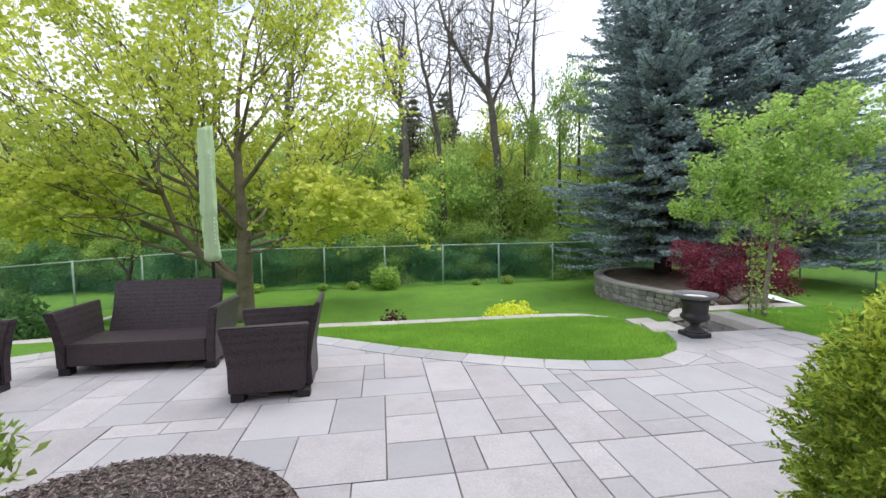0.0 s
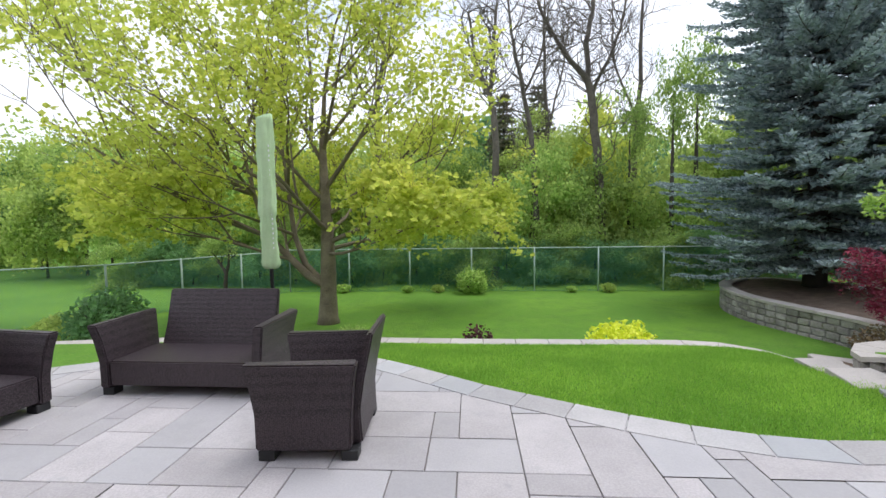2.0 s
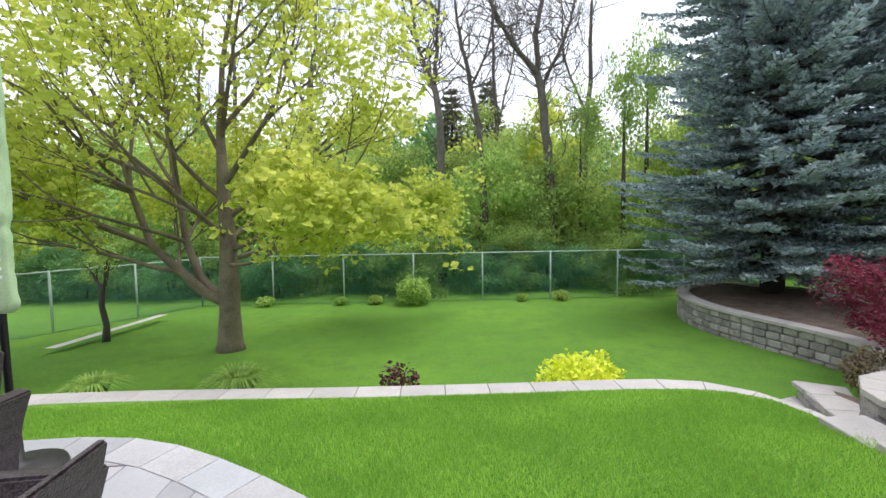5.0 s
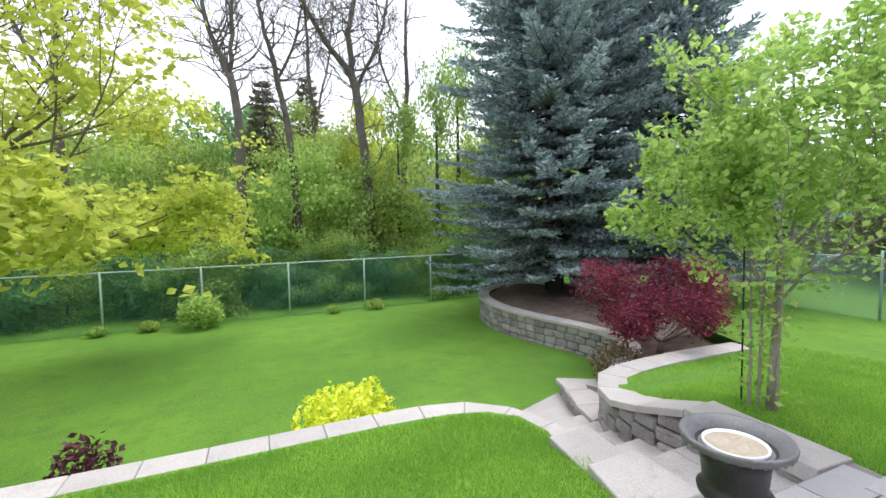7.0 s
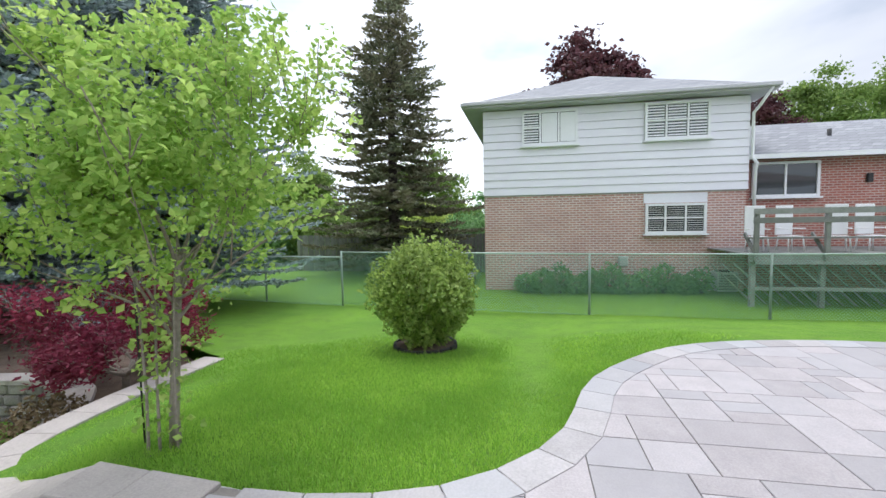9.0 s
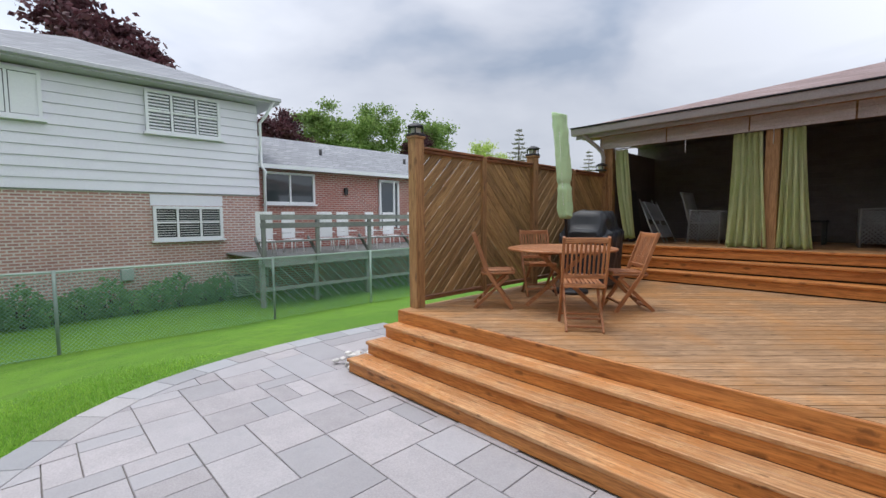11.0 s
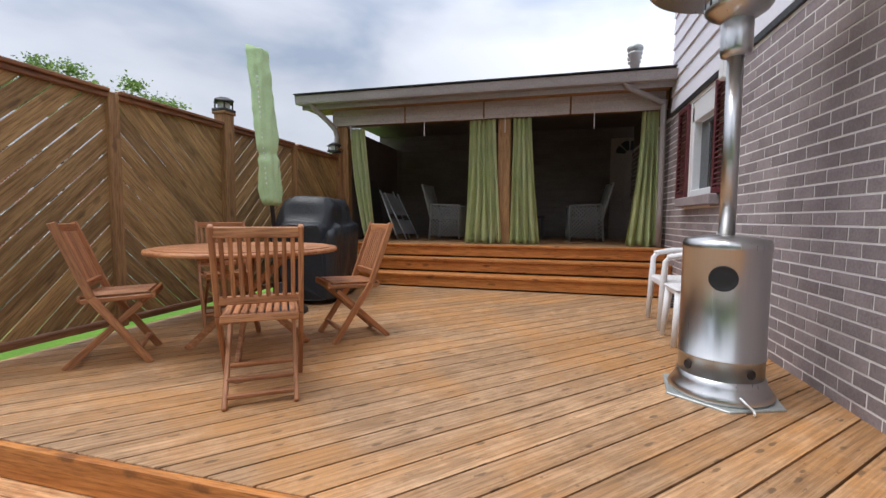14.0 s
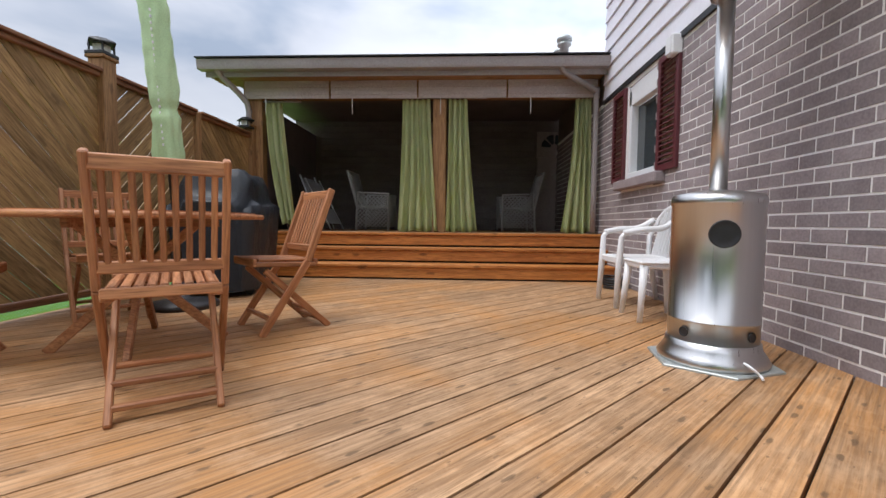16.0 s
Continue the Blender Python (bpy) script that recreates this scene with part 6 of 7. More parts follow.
def skeleton_tree(rng, start, r0, first, length, levels, spread=0.6, up=0.25, kids=(3, 4), bend=0.15, shrink=0.68):
    """Limbs as (points, radii) and twig tips, grown by forking."""
    limbs, tips = [], []

    def grow(p, d, L, r, lev):
        pts, rad = [p.copy()], [r]
        n = 5
        for k in range(n):
            d = (d + Vector((rng.uniform(-1, 1), rng.uniform(-1, 1), rng.uniform(-0.6, 0.9))) * bend + Vector((0, 0, up * 0.15))).normalized()
            p = p + d * L / n
            pts.append(p.copy())
            rad.append(r * (1 - 0.55 * (k + 1) / n))
        limbs.append((pts, rad, lev))
        if lev >= levels - 1:
            tips.extend(pts[2:])
        if lev == levels:
            return
        for k in range(rng.randint(*kids)):
            i = rng.randint(2, n) if k else n
            q = pts[i]
            ax = Vector((rng.uniform(-1, 1), rng.uniform(-1, 1), rng.uniform(-0.3, 0.5))).normalized()
            nd = (d + ax * spread * (0.6 if k == 0 else 1.2) + Vector((0, 0, up))).normalized()
            grow(q, nd, L * shrink * rng.uniform(0.8, 1.15), rad[i] * 0.75, lev + 1)

    for d in first:
        grow(Vector(start), Vector(d).normalized(), length, r0, 0)
    return limbs, tips


def wood_mesh(limbs, trunk=None):
    bm = bmesh.new()
    if trunk:
        tube(bm, trunk[0], trunk[1], 12)
    for pts, rad, lev in limbs:
        tube(bm, pts, [max(0.004, x) for x in rad], (8, 6, 5, 4, 3)[min(lev, 4)], caps=False)
    return bm


def crown_points(rng, tips, per, jitter):
    t = np.array([tuple(p) for p in tips])
    return np.repeat(t, per, 0) + rng.normal(size=(len(t) * per, 3)) * jitter


def build_tree(name, label, at, limbs, trunk, bark, leafmat, pts, size, rng, aspect=0.62, flat=0.3, droop=0.0, category="tree", group=""):
    t = thing(name, label, category, group, at=at)
    part("trunk", wood_mesh(limbs, trunk), bark, t)
    if pts is not None and len(pts):
        v, f = leaves(pts, size, rng, aspect, flat, 0.4, droop)
        mesh_np("crown", v, f, leafmat, t, kind="stuff")
    return t


# the yellow-green maple in the lower lawn
rg, rn = random.Random(5), np.random.default_rng(5)
trunk = ([Vector(p) for p in ((0, 0, -0.1), (0.0, 0, 0.15), (0.02, 0, 0.8), (0.04, 0, 1.5), (0.05, 0, 2.4), (0.0, 0, 3.6), (-0.05, 0.1, 5.0))], [0.34, 0.27, 0.22, 0.205, 0.17, 0.13, 0.08])
limbs, tips = [], []
low_bough = [(-0.05, 0, 1.05), (-0.5, -0.05, 1.3), (-0.95, -0.05, 1.75), (-1.55, -0.05, 2.35), (-1.95, 0, 3.5), (-2.3, 0.1, 4.9)]
second_bough = [(-0.25, 0.05, 1.2), (-0.65, 0.15, 1.6), (-0.95, 0.2, 2.4), (-1.1, 0.25, 3.6), (-1.3, 0.3, 5.2)]
limbs.append(([Vector(p) for p in low_bough], [0.13, 0.115, 0.1, 0.085, 0.06, 0.03], 0))
limbs.append(([Vector(p) for p in second_bough], [0.11, 0.09, 0.075, 0.06, 0.035], 0))
FIRST = [((0.05, 0, 2.2), (0.9, -0.35, 0.25), 3.0, 0.07), ((0.04, 0, 2.5), (-0.2, -0.9, 0.35), 2.7, 0.07), ((0.05, 0, 2.0), (0.9, 0.3, 0.1), 3.2, 0.06), ((0.04, 0, 2.4), (0.3, 0.9, 0.3), 2.8, 0.06),
         ((0.02, 0, 2.9), (0.8, 0.1, 0.5), 2.8, 0.07), ((0, 0, 3.3), (-0.5, -0.5, 0.7), 2.6, 0.06), ((0, 0, 3.6), (0.75, -0.3, 0.7), 2.8, 0.07), ((-0.03, 0.05, 4.3), (-0.5, 0.4, 0.9), 2.6, 0.06),
         ((-0.05, 0.1, 5.0), (0.15, 0.0, 1.0), 3.0, 0.075), ((-0.05, 0.1, 4.8), (0.6, 0.3, 0.8), 2.6, 0.06), ((-0.05, 0.1, 4.6), (0.4, -0.5, 0.9), 2.6, 0.06), ((0.05, 0, 1.9), (0.5, -0.8, 0.05), 2.6, 0.05)]
for p, ds in ((low_bough[2], ((-0.9, -0.4, 0.35), (-0.5, 0.8, 0.3))), (low_bough[3], ((-1, 0.1, 0.3), (-0.7, -0.6, 0.5))), (low_bough[4], ((-1, 0.2, 0.4), (0.2, -0.9, 0.5), (-0.3, 0.6, 0.9))), (low_bough[5], ((-0.6, 0, 0.9), (0.3, 0.2, 1))),
              (second_bough[2], ((-0.3, -0.9, 0.3), (-0.4, 0.9, 0.4))), (second_bough[3], ((-0.7, 0.4, 0.6), (0.2, -0.8, 0.7))), (second_bough[4], ((0.1, 0, 1), (-0.6, -0.3, 0.8)))):
    FIRST += [(p, d, 2.5, 0.05) for d in ds]
FIRST += [(low_bough[3], (-1, -0.35, 0.5), 4.4, 0.06), (low_bough[4], (-1, 0.1, 0.3), 4.2, 0.05), (low_bough[4], (-0.9, -0.5, 0.65), 4.2, 0.05), (second_bough[3], (-1, -0.2, 0.55), 4.4, 0.055), (low_bough[5], (-1, 0.2, 0.5), 3.6, 0.04)]
for st, d, L, r in FIRST:
    a, b = skeleton_tree(rg, st, r, [d], L, 3, 0.6, 0.06, (3, 4), 0.13, 0.62)
    limbs += a
    tips += b
tips = [p for p in tips if p.z > 1.5 and p.x > -9.5]
hubs = crown_points(rn, tips, 2, 0.2)
right_low = hubs[(hubs[:, 0] > 0.2) & (hubs[:, 2] < 3.9)]
hubs = np.vstack([hubs, right_low + rn.normal(size=right_low.shape) * 0.15])
pts = np.repeat(hubs, 6, 0) + rn.normal(size=(len(hubs) * 6, 3)) * (0.085, 0.085, 0.035)
pts[:, 2] -= 0.045 * np.maximum(0, np.hypot(pts[:, 0], pts[:, 1]) - 2.5) ** 2 * (pts[:, 2] < 4.5)
keep = (rn.random(len(pts)) < np.where(pts[:, 2] < 3.9, 1.0, 0.38)) & (rn.random(len(pts)) < np.where(pts[:, 0] < -2.2, 0.85, 1.0))
MAPLE_AT = (-3.8, 12.5, -1.2)
build_tree("maple_tree", "spreading maple with fresh yellow-green leaves in the lawn", MAPLE_AT, limbs, trunk, BARK, MAPLE, pts[keep], 0.125, rn, 0.8, 0.5, 0.1)


def rand_rock(r, s):
    b = bmesh.new()
    bmesh.ops.create_icosphere(b, subdivisions=2, radius=s)
    for v in b.verts:
        v.co *= r.uniform(0.9, 1.08)
        v.co.z *= 0.6
        v.co.x *= 1.3
    for f in b.faces:
        f.smooth = True
    return b


def spruce(name, at, H, R, base, mat, seed, label, whorls=36, per=11, tw=0.42, leaf=0.12, shape=0.72, gap=0.12, pitch=0.06, dense=0.085, seen=99):
    """Boughs in whorls; each a flat spray of side shoots set with upturned needles; gap: how ragged; seen: height above which it is plainer."""
    rg, rn = random.Random(seed), np.random.default_rng(seed)
    t = thing(name, label, "tree", at=at)
    bm = bmesh.new()
    tube(bm, [(0, 0, -0.1), (0, 0, H * 0.3), (0.05, 0, H * 0.7), (0, 0, H)], [0.23 * H / 12, 0.18 * H / 12, 0.09 * H / 12, 0.015], 10)
    C, D = [], []
    for w in range(whorls):
        k = w / whorls
        z = base + (H - base) * k ** 0.95
        L0 = R * (1 - k) ** shape * (0.88 + gap * rg.uniform(-1, 1)) + 0.15
        thin = z > seen
        for b in range(per - (4 if thin else 0)):
            a = math.tau * (b + rg.random() * 0.9) / per + w * 1.3
            zj = rg.uniform(-0.08, 0.08)
            L = L0 * rg.uniform(0.62, 1.15)
            d = Vector((math.cos(a), math.sin(a), 0))
            side = Vector((-d.y, d.x, 0))
            sag = 0.16 + 0.14 * (1 - k) * rg.uniform(0.6, 1.3)
            f = lambda s: d * (L * s) + Vector((0, 0, z + zj + 0.12 - sag * L * s + 0.2 * L * s ** 2.6))
            n = max(3, int(L / 0.6))
            tube(bm, [f(i / n) for i in range(n + 1)], [0.035 * L / R * (1 - 0.85 * i / n) + 0.006 for i in range(n + 1)], 4, caps=False)
            m = max(5, int(L / (dense * (2.0 if thin else 1.0))))
            for i in range(m):
                s = 0.15 + 0.87 * (i + 0.6 * rg.random()) / m
                if s < 0.3 and rg.random() < 0.6:
                    continue
                ll = tw * min(1.0, L / 1.5) * (1.25 - 0.95 * s) * rg.uniform(0.6, 1.15) + 0.07
                for sg in (-1, 1):
                    dr = (d * rg.uniform(0.7, 1.0) + side * sg * rg.uniform(0.7, 1.0) + Vector((0, 0, rg.uniform(-0.3, 0.05)))).normalized()
                    p0 = f(s)
                    nn = max(1, int(ll / pitch))
                    for q in range(nn):
                        e = (q + 0.5) / nn
                        C.append(p0 + dr * ll * e + Vector((rg.uniform(-0.02, 0.02), rg.uniform(-0.02, 0.02), rg.uniform(-0.01, 0.05))))
                        D.append(dr + Vector((0, 0, 0.15 + 0.4 * e)) + side * rg.uniform(-0.4, 0.4))
    part("trunk", bm, DARKBARK, t)
    v, fc = leaves([tuple(c) for c in C], leaf, rn, 0.42, 0.0, 0.35, 0.0, [tuple(x) for x in D])
    mesh_np("crown", v, fc, mat, t, kind="stuff")
    return t


spruce("blue_spruce", (10.4, 14.6, -0.7), 16.0, 4.6, 0.95, SPRUCE, 3, "tall blue spruce with layered branches in the bed", 42, 15, 0.55, 0.16, gap=0.16, seen=10.5)
spruce("blue_spruce", (14.0, 13.6, -0.75), 15.5, 4.3, 1.0, SPRUCE, 4, "tall blue spruce with layered branches behind the maple", 40, 14, 0.55, 0.17, gap=0.16, dense=0.11, seen=10.5)
spruce("dark_spruce", (24.0, 9.7, -0.9), 15.4, 5.2, 0.3, DARKSPRUCE, 6, "tall dark spruce with gaps between its branches", 36, 10, 0.85, 0.27, 0.95, 0.28, 0.14, 0.17)
spruce("dark_spruce", (5.2, 34.0, -1.4), 13.0, 3.2, 1.0, DARKSPRUCE, 7, "tall dark spruce far off in the woods", 26, 10, 0.8, 0.34, pitch=0.15, dense=0.22)
spruce("dark_spruce", (2.4, 31.0, -1.4), 11.5, 2.8, 1.0, DARKSPRUCE, 17, "tall dark spruce far off in the woods", 24, 10, 0.8, 0.34, pitch=0.15, dense=0.22)

# small fresh-leaved tree on the upper lawn
rg, rn = random.Random(11), np.random.default_rng(11)
limbs, tips = [], []
for st, d, L, r in (((0.05, 0, 0.85), (-0.5, 0.1, 0.85), 0.8, 0.022), ((0.1, 0, 1.0), (0.35, 0.25, 0.9), 0.95, 0.024), ((0.12, 0, 1.2), (0.1, -0.35, 1), 1.0, 0.022), ((0.08, 0, 0.9), (-0.1, 0.5, 0.8), 0.85, 0.02),
                    ((0.1, 0, 1.0), (0.75, -0.25, 0.6), 0.95, 0.02), ((0.1, 0, 1.1), (-0.75, -0.3, 0.55), 0.8, 0.02), ((0.12, 0, 1.4), (-0.25, 0.1, 1), 1.15, 0.022), ((0.12, 0, 1.4), (0.45, 0.1, 1), 1.25, 0.022), ((0.12, 0, 1.2), (0.9, 0.4, 0.35), 0.9, 0.016), ((0.1, 0, 1.15), (0.65, -0.7, 0.45), 1.15, 0.02), ((0.12, 0, 1.4), (0.5, -0.6, 0.9), 1.2, 0.02), ((0.1, 0, 1.0), (-0.5, 0.6, 0.4), 0.95, 0.018)):
    a, b = skeleton_tree(rg, st, r, [d], L, 3, 0.62, 0.14, (2, 4), 0.16, 0.64)
    limbs += a
    tips += b
g2 = random.Random(3)
pts = np.vstack([crown_points(rn, [p], g2.choice((3, 8, 14, 20)), 0.075) for p in tips])
pts = pts[(pts[:, 2] > 0.95) & (np.hypot(pts[:, 0] - 0.12, pts[:, 1]) < 1.25 + 0.2 * np.sin(pts[:, 2] * 7 + pts[:, 0] * 5)) & (pts[:, 2] < 3.4)]
limbs = [q for q in limbs if max(math.hypot(w.x - 0.12, w.y) for w in q[0]) < 1.2 and max(w.z for w in q[0]) < 3.3]
u = rn.normal(size=(170, 3))
u /= np.linalg.norm(u, axis=1)[:, None]
u *= (rn.random(170) ** 0.45)[:, None]
hub_ = u * (1.12, 1.12, 1.05) + (0.14, 0.0, 2.1)
hub_ = hub_[rn.integers(0, 170, 5600)] + rn.normal(size=(5600, 3)) * (0.08, 0.08, 0.06)
pts = np.vstack([pts, hub_[hub_[:, 2] > 1.0]])
for dx, dy, tx in ((-0.09, 0.05, -0.02), (-0.05, -0.07, 0.05), (0.1, 0.06, 0.3), (-0.14, 0.1, -0.2)):
    limbs.append(([Vector((dx, dy, -0.03)), Vector((dx * 0.9, dy, 0.5)), Vector((dx * 0.6 + tx * 0.3, dy, 1.1)), Vector((tx, dy, 1.6))], [0.02, 0.017, 0.014, 0.008], 1))
low_ = np.stack([rn.normal(-0.02, 0.1, 250), rn.normal(0.05, 0.1, 250), rn.uniform(0.15, 1.1, 250)], 1)
trunk = ([Vector(p) for p in ((0, 0, -0.05), (0.01, 0, 0.3), (0.05, 0, 0.7), (0.1, 0.02, 1.05), (0.13, 0, 1.5))], [0.045, 0.036, 0.034, 0.03, 0.024])
build_tree("young_tree", "slim young tree with small bright green leaves", (5.78, 5.72, -0.08), [(p, [w * 0.7 for w in r], l) for p, r, l in limbs], trunk, GREYBARK, FRESH, np.vstack([pts, low_]), 0.062, rn, 0.66, 0.3)
stk = thing("garden_stake", "thin black metal stake beside the young tree", "stake", at=(5.72, 5.93, -0.2))
bm = bmesh.new()
tube(bm, [(0, 0, -0.1), (-0.01, 0, 1.75)], 0.008, 6)
part("rod", bm, BLACK, stk)
bm = bmesh.new()
lathe(bm, [(0.012, 1.74), (0.02, 1.76), (0.012, 1.78)], 8)
part("finial", bm, BLACK, stk)


def shrub(name, label, at, rx, rz, n, size, mat, seed, stems=DARKBARK, aspect=0.6, flat=0.1, hollow=0.35, category="shrub", lift=0.0, flatbase=0.15, rugged=1.0, taper=1.0):
    """A bush: stems from the ground and leaves thick towards an uneven outside."""
    rg, rn = random.Random(seed), np.random.default_rng(seed)
    s = thing(name, label, category, at=at)
    bm = bmesh.new()
    for k in range(14):
        a, q = rg.uniform(0, math.tau), rg.uniform(0.3, 0.9)
        e = Vector((math.cos(a) * rx * q, math.sin(a) * rx * q, lift + rz * rg.uniform(0.7, 1.6)))
        tube(bm, [(0.05 * math.cos(a), 0.05 * math.sin(a), -0.03), e * 0.5 + Vector((0, 0, 0.1 * rz)), e], [0.014, 0.009, 0.004], 4, caps=False)
    part("stems", bm, stems, s)
    u = rn.normal(size=(n, 3))
    u /= np.linalg.norm(u, axis=1)[:, None]
    az = np.arctan2(u[:, 1], u[:, 0])
    lump = 1 + rugged * (0.09 * np.sin(3 * az + seed + 4 * u[:, 2]) + 0.07 * np.sin(7 * az + 5 * u[:, 2]) + 0.06 * np.sin(11 * az - 9 * u[:, 2] + seed) + 0.05 * np.sin(19 * az + 3) * np.sin(17 * u[:, 2]))
    r = (hollow + (1 - hollow) * rn.random(n) ** 0.35) * lump
    p = u * r[:, None] * (rx, rx, rz)
    p[:, 2] += rz * (1 - flatbase) + lift
    p[:, :2] *= (taper + (1 - taper) * np.clip(p[:, 2] / (rz * 1.1), 0, 1))[:, None]
    p = p[p[:, 2] > 0.02]
    v, f = leaves(p, size, rn, aspect, flat, 0.4, 0.0, p - np.array((0, 0, rz * 0.3)) if mat is YEW else None)
    mesh_np("foliage", v, f, mat, s, kind="stuff")
    return s


shrub("clipped_bush", "round clipped green bush in the middle of lawn", (9.85, 4.72, -0.42), 0.86, 0.88, 16000, 0.075, BOX, 21, flatbase=0.02, rugged=1.25, taper=0.62)
shrub("golden_shrub", "low golden yellow shrub at the kerb", (2.6, 8.3, -1.15), 0.62, 0.52, 2600, 0.085, YELLOW, 22)
shrub("dark_shrub", "small dark purple-brown leaved shrub by kerb", (0.2, 8.25, -1.15), 0.3, 0.5, 900, 0.07, PLUM, 23)
shrub("brown_shrub", "twiggy brown-green shrub beside the low wall", (6.85, 8.45, -0.95), 0.42, 0.36, 1500, 0.06, surface("brownish leaf", (0.12, 0.075, 0.045), (0.2, 0.15, 0.07), 0.7, 4, 50, bump=0), 24)


def yew(name, label, at, rx, h, shoots, seed):
    """A boxy clipped yew: short shoots all over it, each a feather of narrow needles."""
    rn = np.random.default_rng(seed)
    s = thing(name, label, "shrub", at=at)
    bm = bmesh.new()
    for k in range(12):
        a = k * 2.4
        e = Vector((math.cos(a) * rx * 0.5, math.sin(a) * rx * 0.5, h * 0.75))
        tube(bm, [(0.04 * math.cos(a), 0.04 * math.sin(a), -0.03), e * 0.5, e], [0.02, 0.014, 0.006], 5, caps=False)
    part("stems", bm, DARKBARK, s)
    u = rn.normal(size=(shoots, 3))
    u /= (np.abs(u) ** 3.2).sum(1)[:, None] ** (1 / 3.2)
    az = np.arctan2(u[:, 1], u[:, 0])
    lump = 1 + 0.06 * np.sin(4 * az + 3 * u[:, 2]) + 0.05 * np.sin(9 * az - 7 * u[:, 2]) + 0.04 * np.sin(17 * az) * np.sin(13 * u[:, 2])
    depth = 0.62 + 0.38 * rn.random(shoots) ** 0.5
    base = u * (lump * depth)[:, None] * (rx, rx, h / 2) + (0, 0, h / 2)
    d = u * (1, 1, 0.7) + (0, 0, 0.55) + rn.normal(size=(shoots, 3)) * 0.35
    d /= np.linalg.norm(d, axis=1)[:, None]
    side = np.cross(d, rn.normal(size=(shoots, 3)))
    side /= np.linalg.norm(side, axis=1)[:, None]
    C, D = [], []
    for q in range(9):
        for sg in (-1, 1):
            C.append(base + d * (0.012 * q) + side * sg * 0.009)
            D.append(d * 0.9 + side * sg)
    v, f = leaves(np.vstack(C), 0.032, rn, 0.36, 0, 0.25, 0, np.vstack(D))
    ok = v.reshape(-1, 4, 3)[:, :, 2].min(1) > 0.01
    mesh_np("foliage", v, f[ok], YEW, s, kind="stuff")
    return s


yew("yew_bush", "dense clipped yew with bright new tips", (2.12, 1.04, 0), 0.52, 1.22, 5200, 25)
shrub("garden_shrub", "leafy grey-green shrub beyond the kerb", (-7.5, 9.6, -1.15), 0.72, 0.7, 3600, 0.11, DEEPLEAF, 27)
shrub("garden_shrub", "leafy pale green shrub near the side fence", (-8.9, 9.9, -1.15), 0.6, 0.4, 1800, 0.1, WOODLEAF, 28)
shrub("fence_shrub", "bright young shrub growing before the fence", (0.15, 17.7, -1.25), 0.6, 0.5, 1300, 0.12, FRESH, 29)
for k, (x, y, r) in enumerate(((-2.4, 17.9, 0.22), (-1.2, 17.9, 0.25), (4.0, 17.9, 0.2), (5.4, 17.9, 0.3), (-5.0, 17.9, 0.3))):
    shrub("low_plant", "low leafy perennial at the foot of fence", (x, y, -1.27), r, r * 0.6, 350, 0.1, (FRESH, WOODLEAF)[k % 2], 40 + k, category="plant")

# crimson Japanese maple
rg, rn = random.Random(31), np.random.default_rng(31)
limbs, tips = skeleton_tree(rg, (0, 0, 0.1), 0.035, [(0.8, 0.1, 0.7), (-0.8, 0.2, 0.7), (0.1, 0.9, 0.7), (-0.1, -0.9, 0.7), (0.5, -0.6, 0.9), (-0.5, 0.5, 1.0), (-0.9, -0.5, 0.45), (0.9, 0.5, 0.45)], 0.78, 3, 0.75, -0.03, (3, 4), 0.12, 0.66)
pts = crown_points(rn, tips, 9, 0.09)
pts = pts[(pts[:, 2] > 0.25) & (pts[:, 2] < 1.55)]
build_tree("japanese_maple", "spreading crimson Japanese maple in the mulch bed", (8.1, 8.75, -0.6), limbs, ([Vector((0, 0, -0.1)), Vector((0, 0, 0.2))], [0.05, 0.045]), GREYBARK, REDLEAF, pts, 0.07, rn, 0.42, 0.6, 0.3, category="tree")


def tuft(name, label, at, n, h, spread, mat, seed):
    rn = np.random.default_rng(seed)
    s = thing(name, label, "plant", at=at)
    bm = bmesh.new()
    for _ in range(n):
        a, k = rn.uniform(0, math.tau), rn.uniform(0.3, 1)
        d = Vector((math.cos(a), math.sin(a), 0))
        w = Vector((-d.y, d.x, 0)) * 0.012
        p = [d * 0.05, d * (0.06 + spread * k * 0.4) + Vector((0, 0, h * 0.7)), d * (0.06 + spread * k) + Vector((0, 0, h * (1.05 - 0.6 * k)))]
        v = [bm.verts.new(p[0] - w), bm.verts.new(p[0] + w), bm.verts.new(p[1] + w), bm.verts.new(p[1] - w), bm.verts.new(p[2])]
        bm.faces.new(v[:4])
        bm.faces.new((v[3], v[2], v[4]))
    part("blades", bm, mat, s, kind="stuff")


tuft("daylily", "clump of arching green daylily leaves behind the kerb", (-2.15, 9.06, -1.15), 320, 0.85, 0.62, FRESH, 5)
tuft("daylily", "clump of arching green daylily leaves behind the kerb", (-4.44, 9.41, -1.15), 220, 0.62, 0.55, FRESH, 6)

# gnarled dead stem with a little ivy by the side kerb
limbs, tips = skeleton_tree(random.Random(61), (0, 0, 1.3), 0.05, [(0.5, 0, 0.7), (-0.5, 0.1, 0.8), (0.1, 0.4, 0.6)], 0.5, 2, 0.9, 0.0, (2, 3), 0.35, 0.6)
build_tree("dead_tree", "short gnarled leafless tree by the side kerb", (-7.3, 13.6, -1.25), limbs, ([Vector((0, 0, -0.1)), Vector((0.05, 0, 0.4)), Vector((-0.04, 0, 0.9)), Vector((0.02, 0, 1.35))], [0.1, 0.07, 0.065, 0.05]), DARKBARK, WOODLEAF, crown_points(rn, tips, 2, 0.1), 0.06, rn)

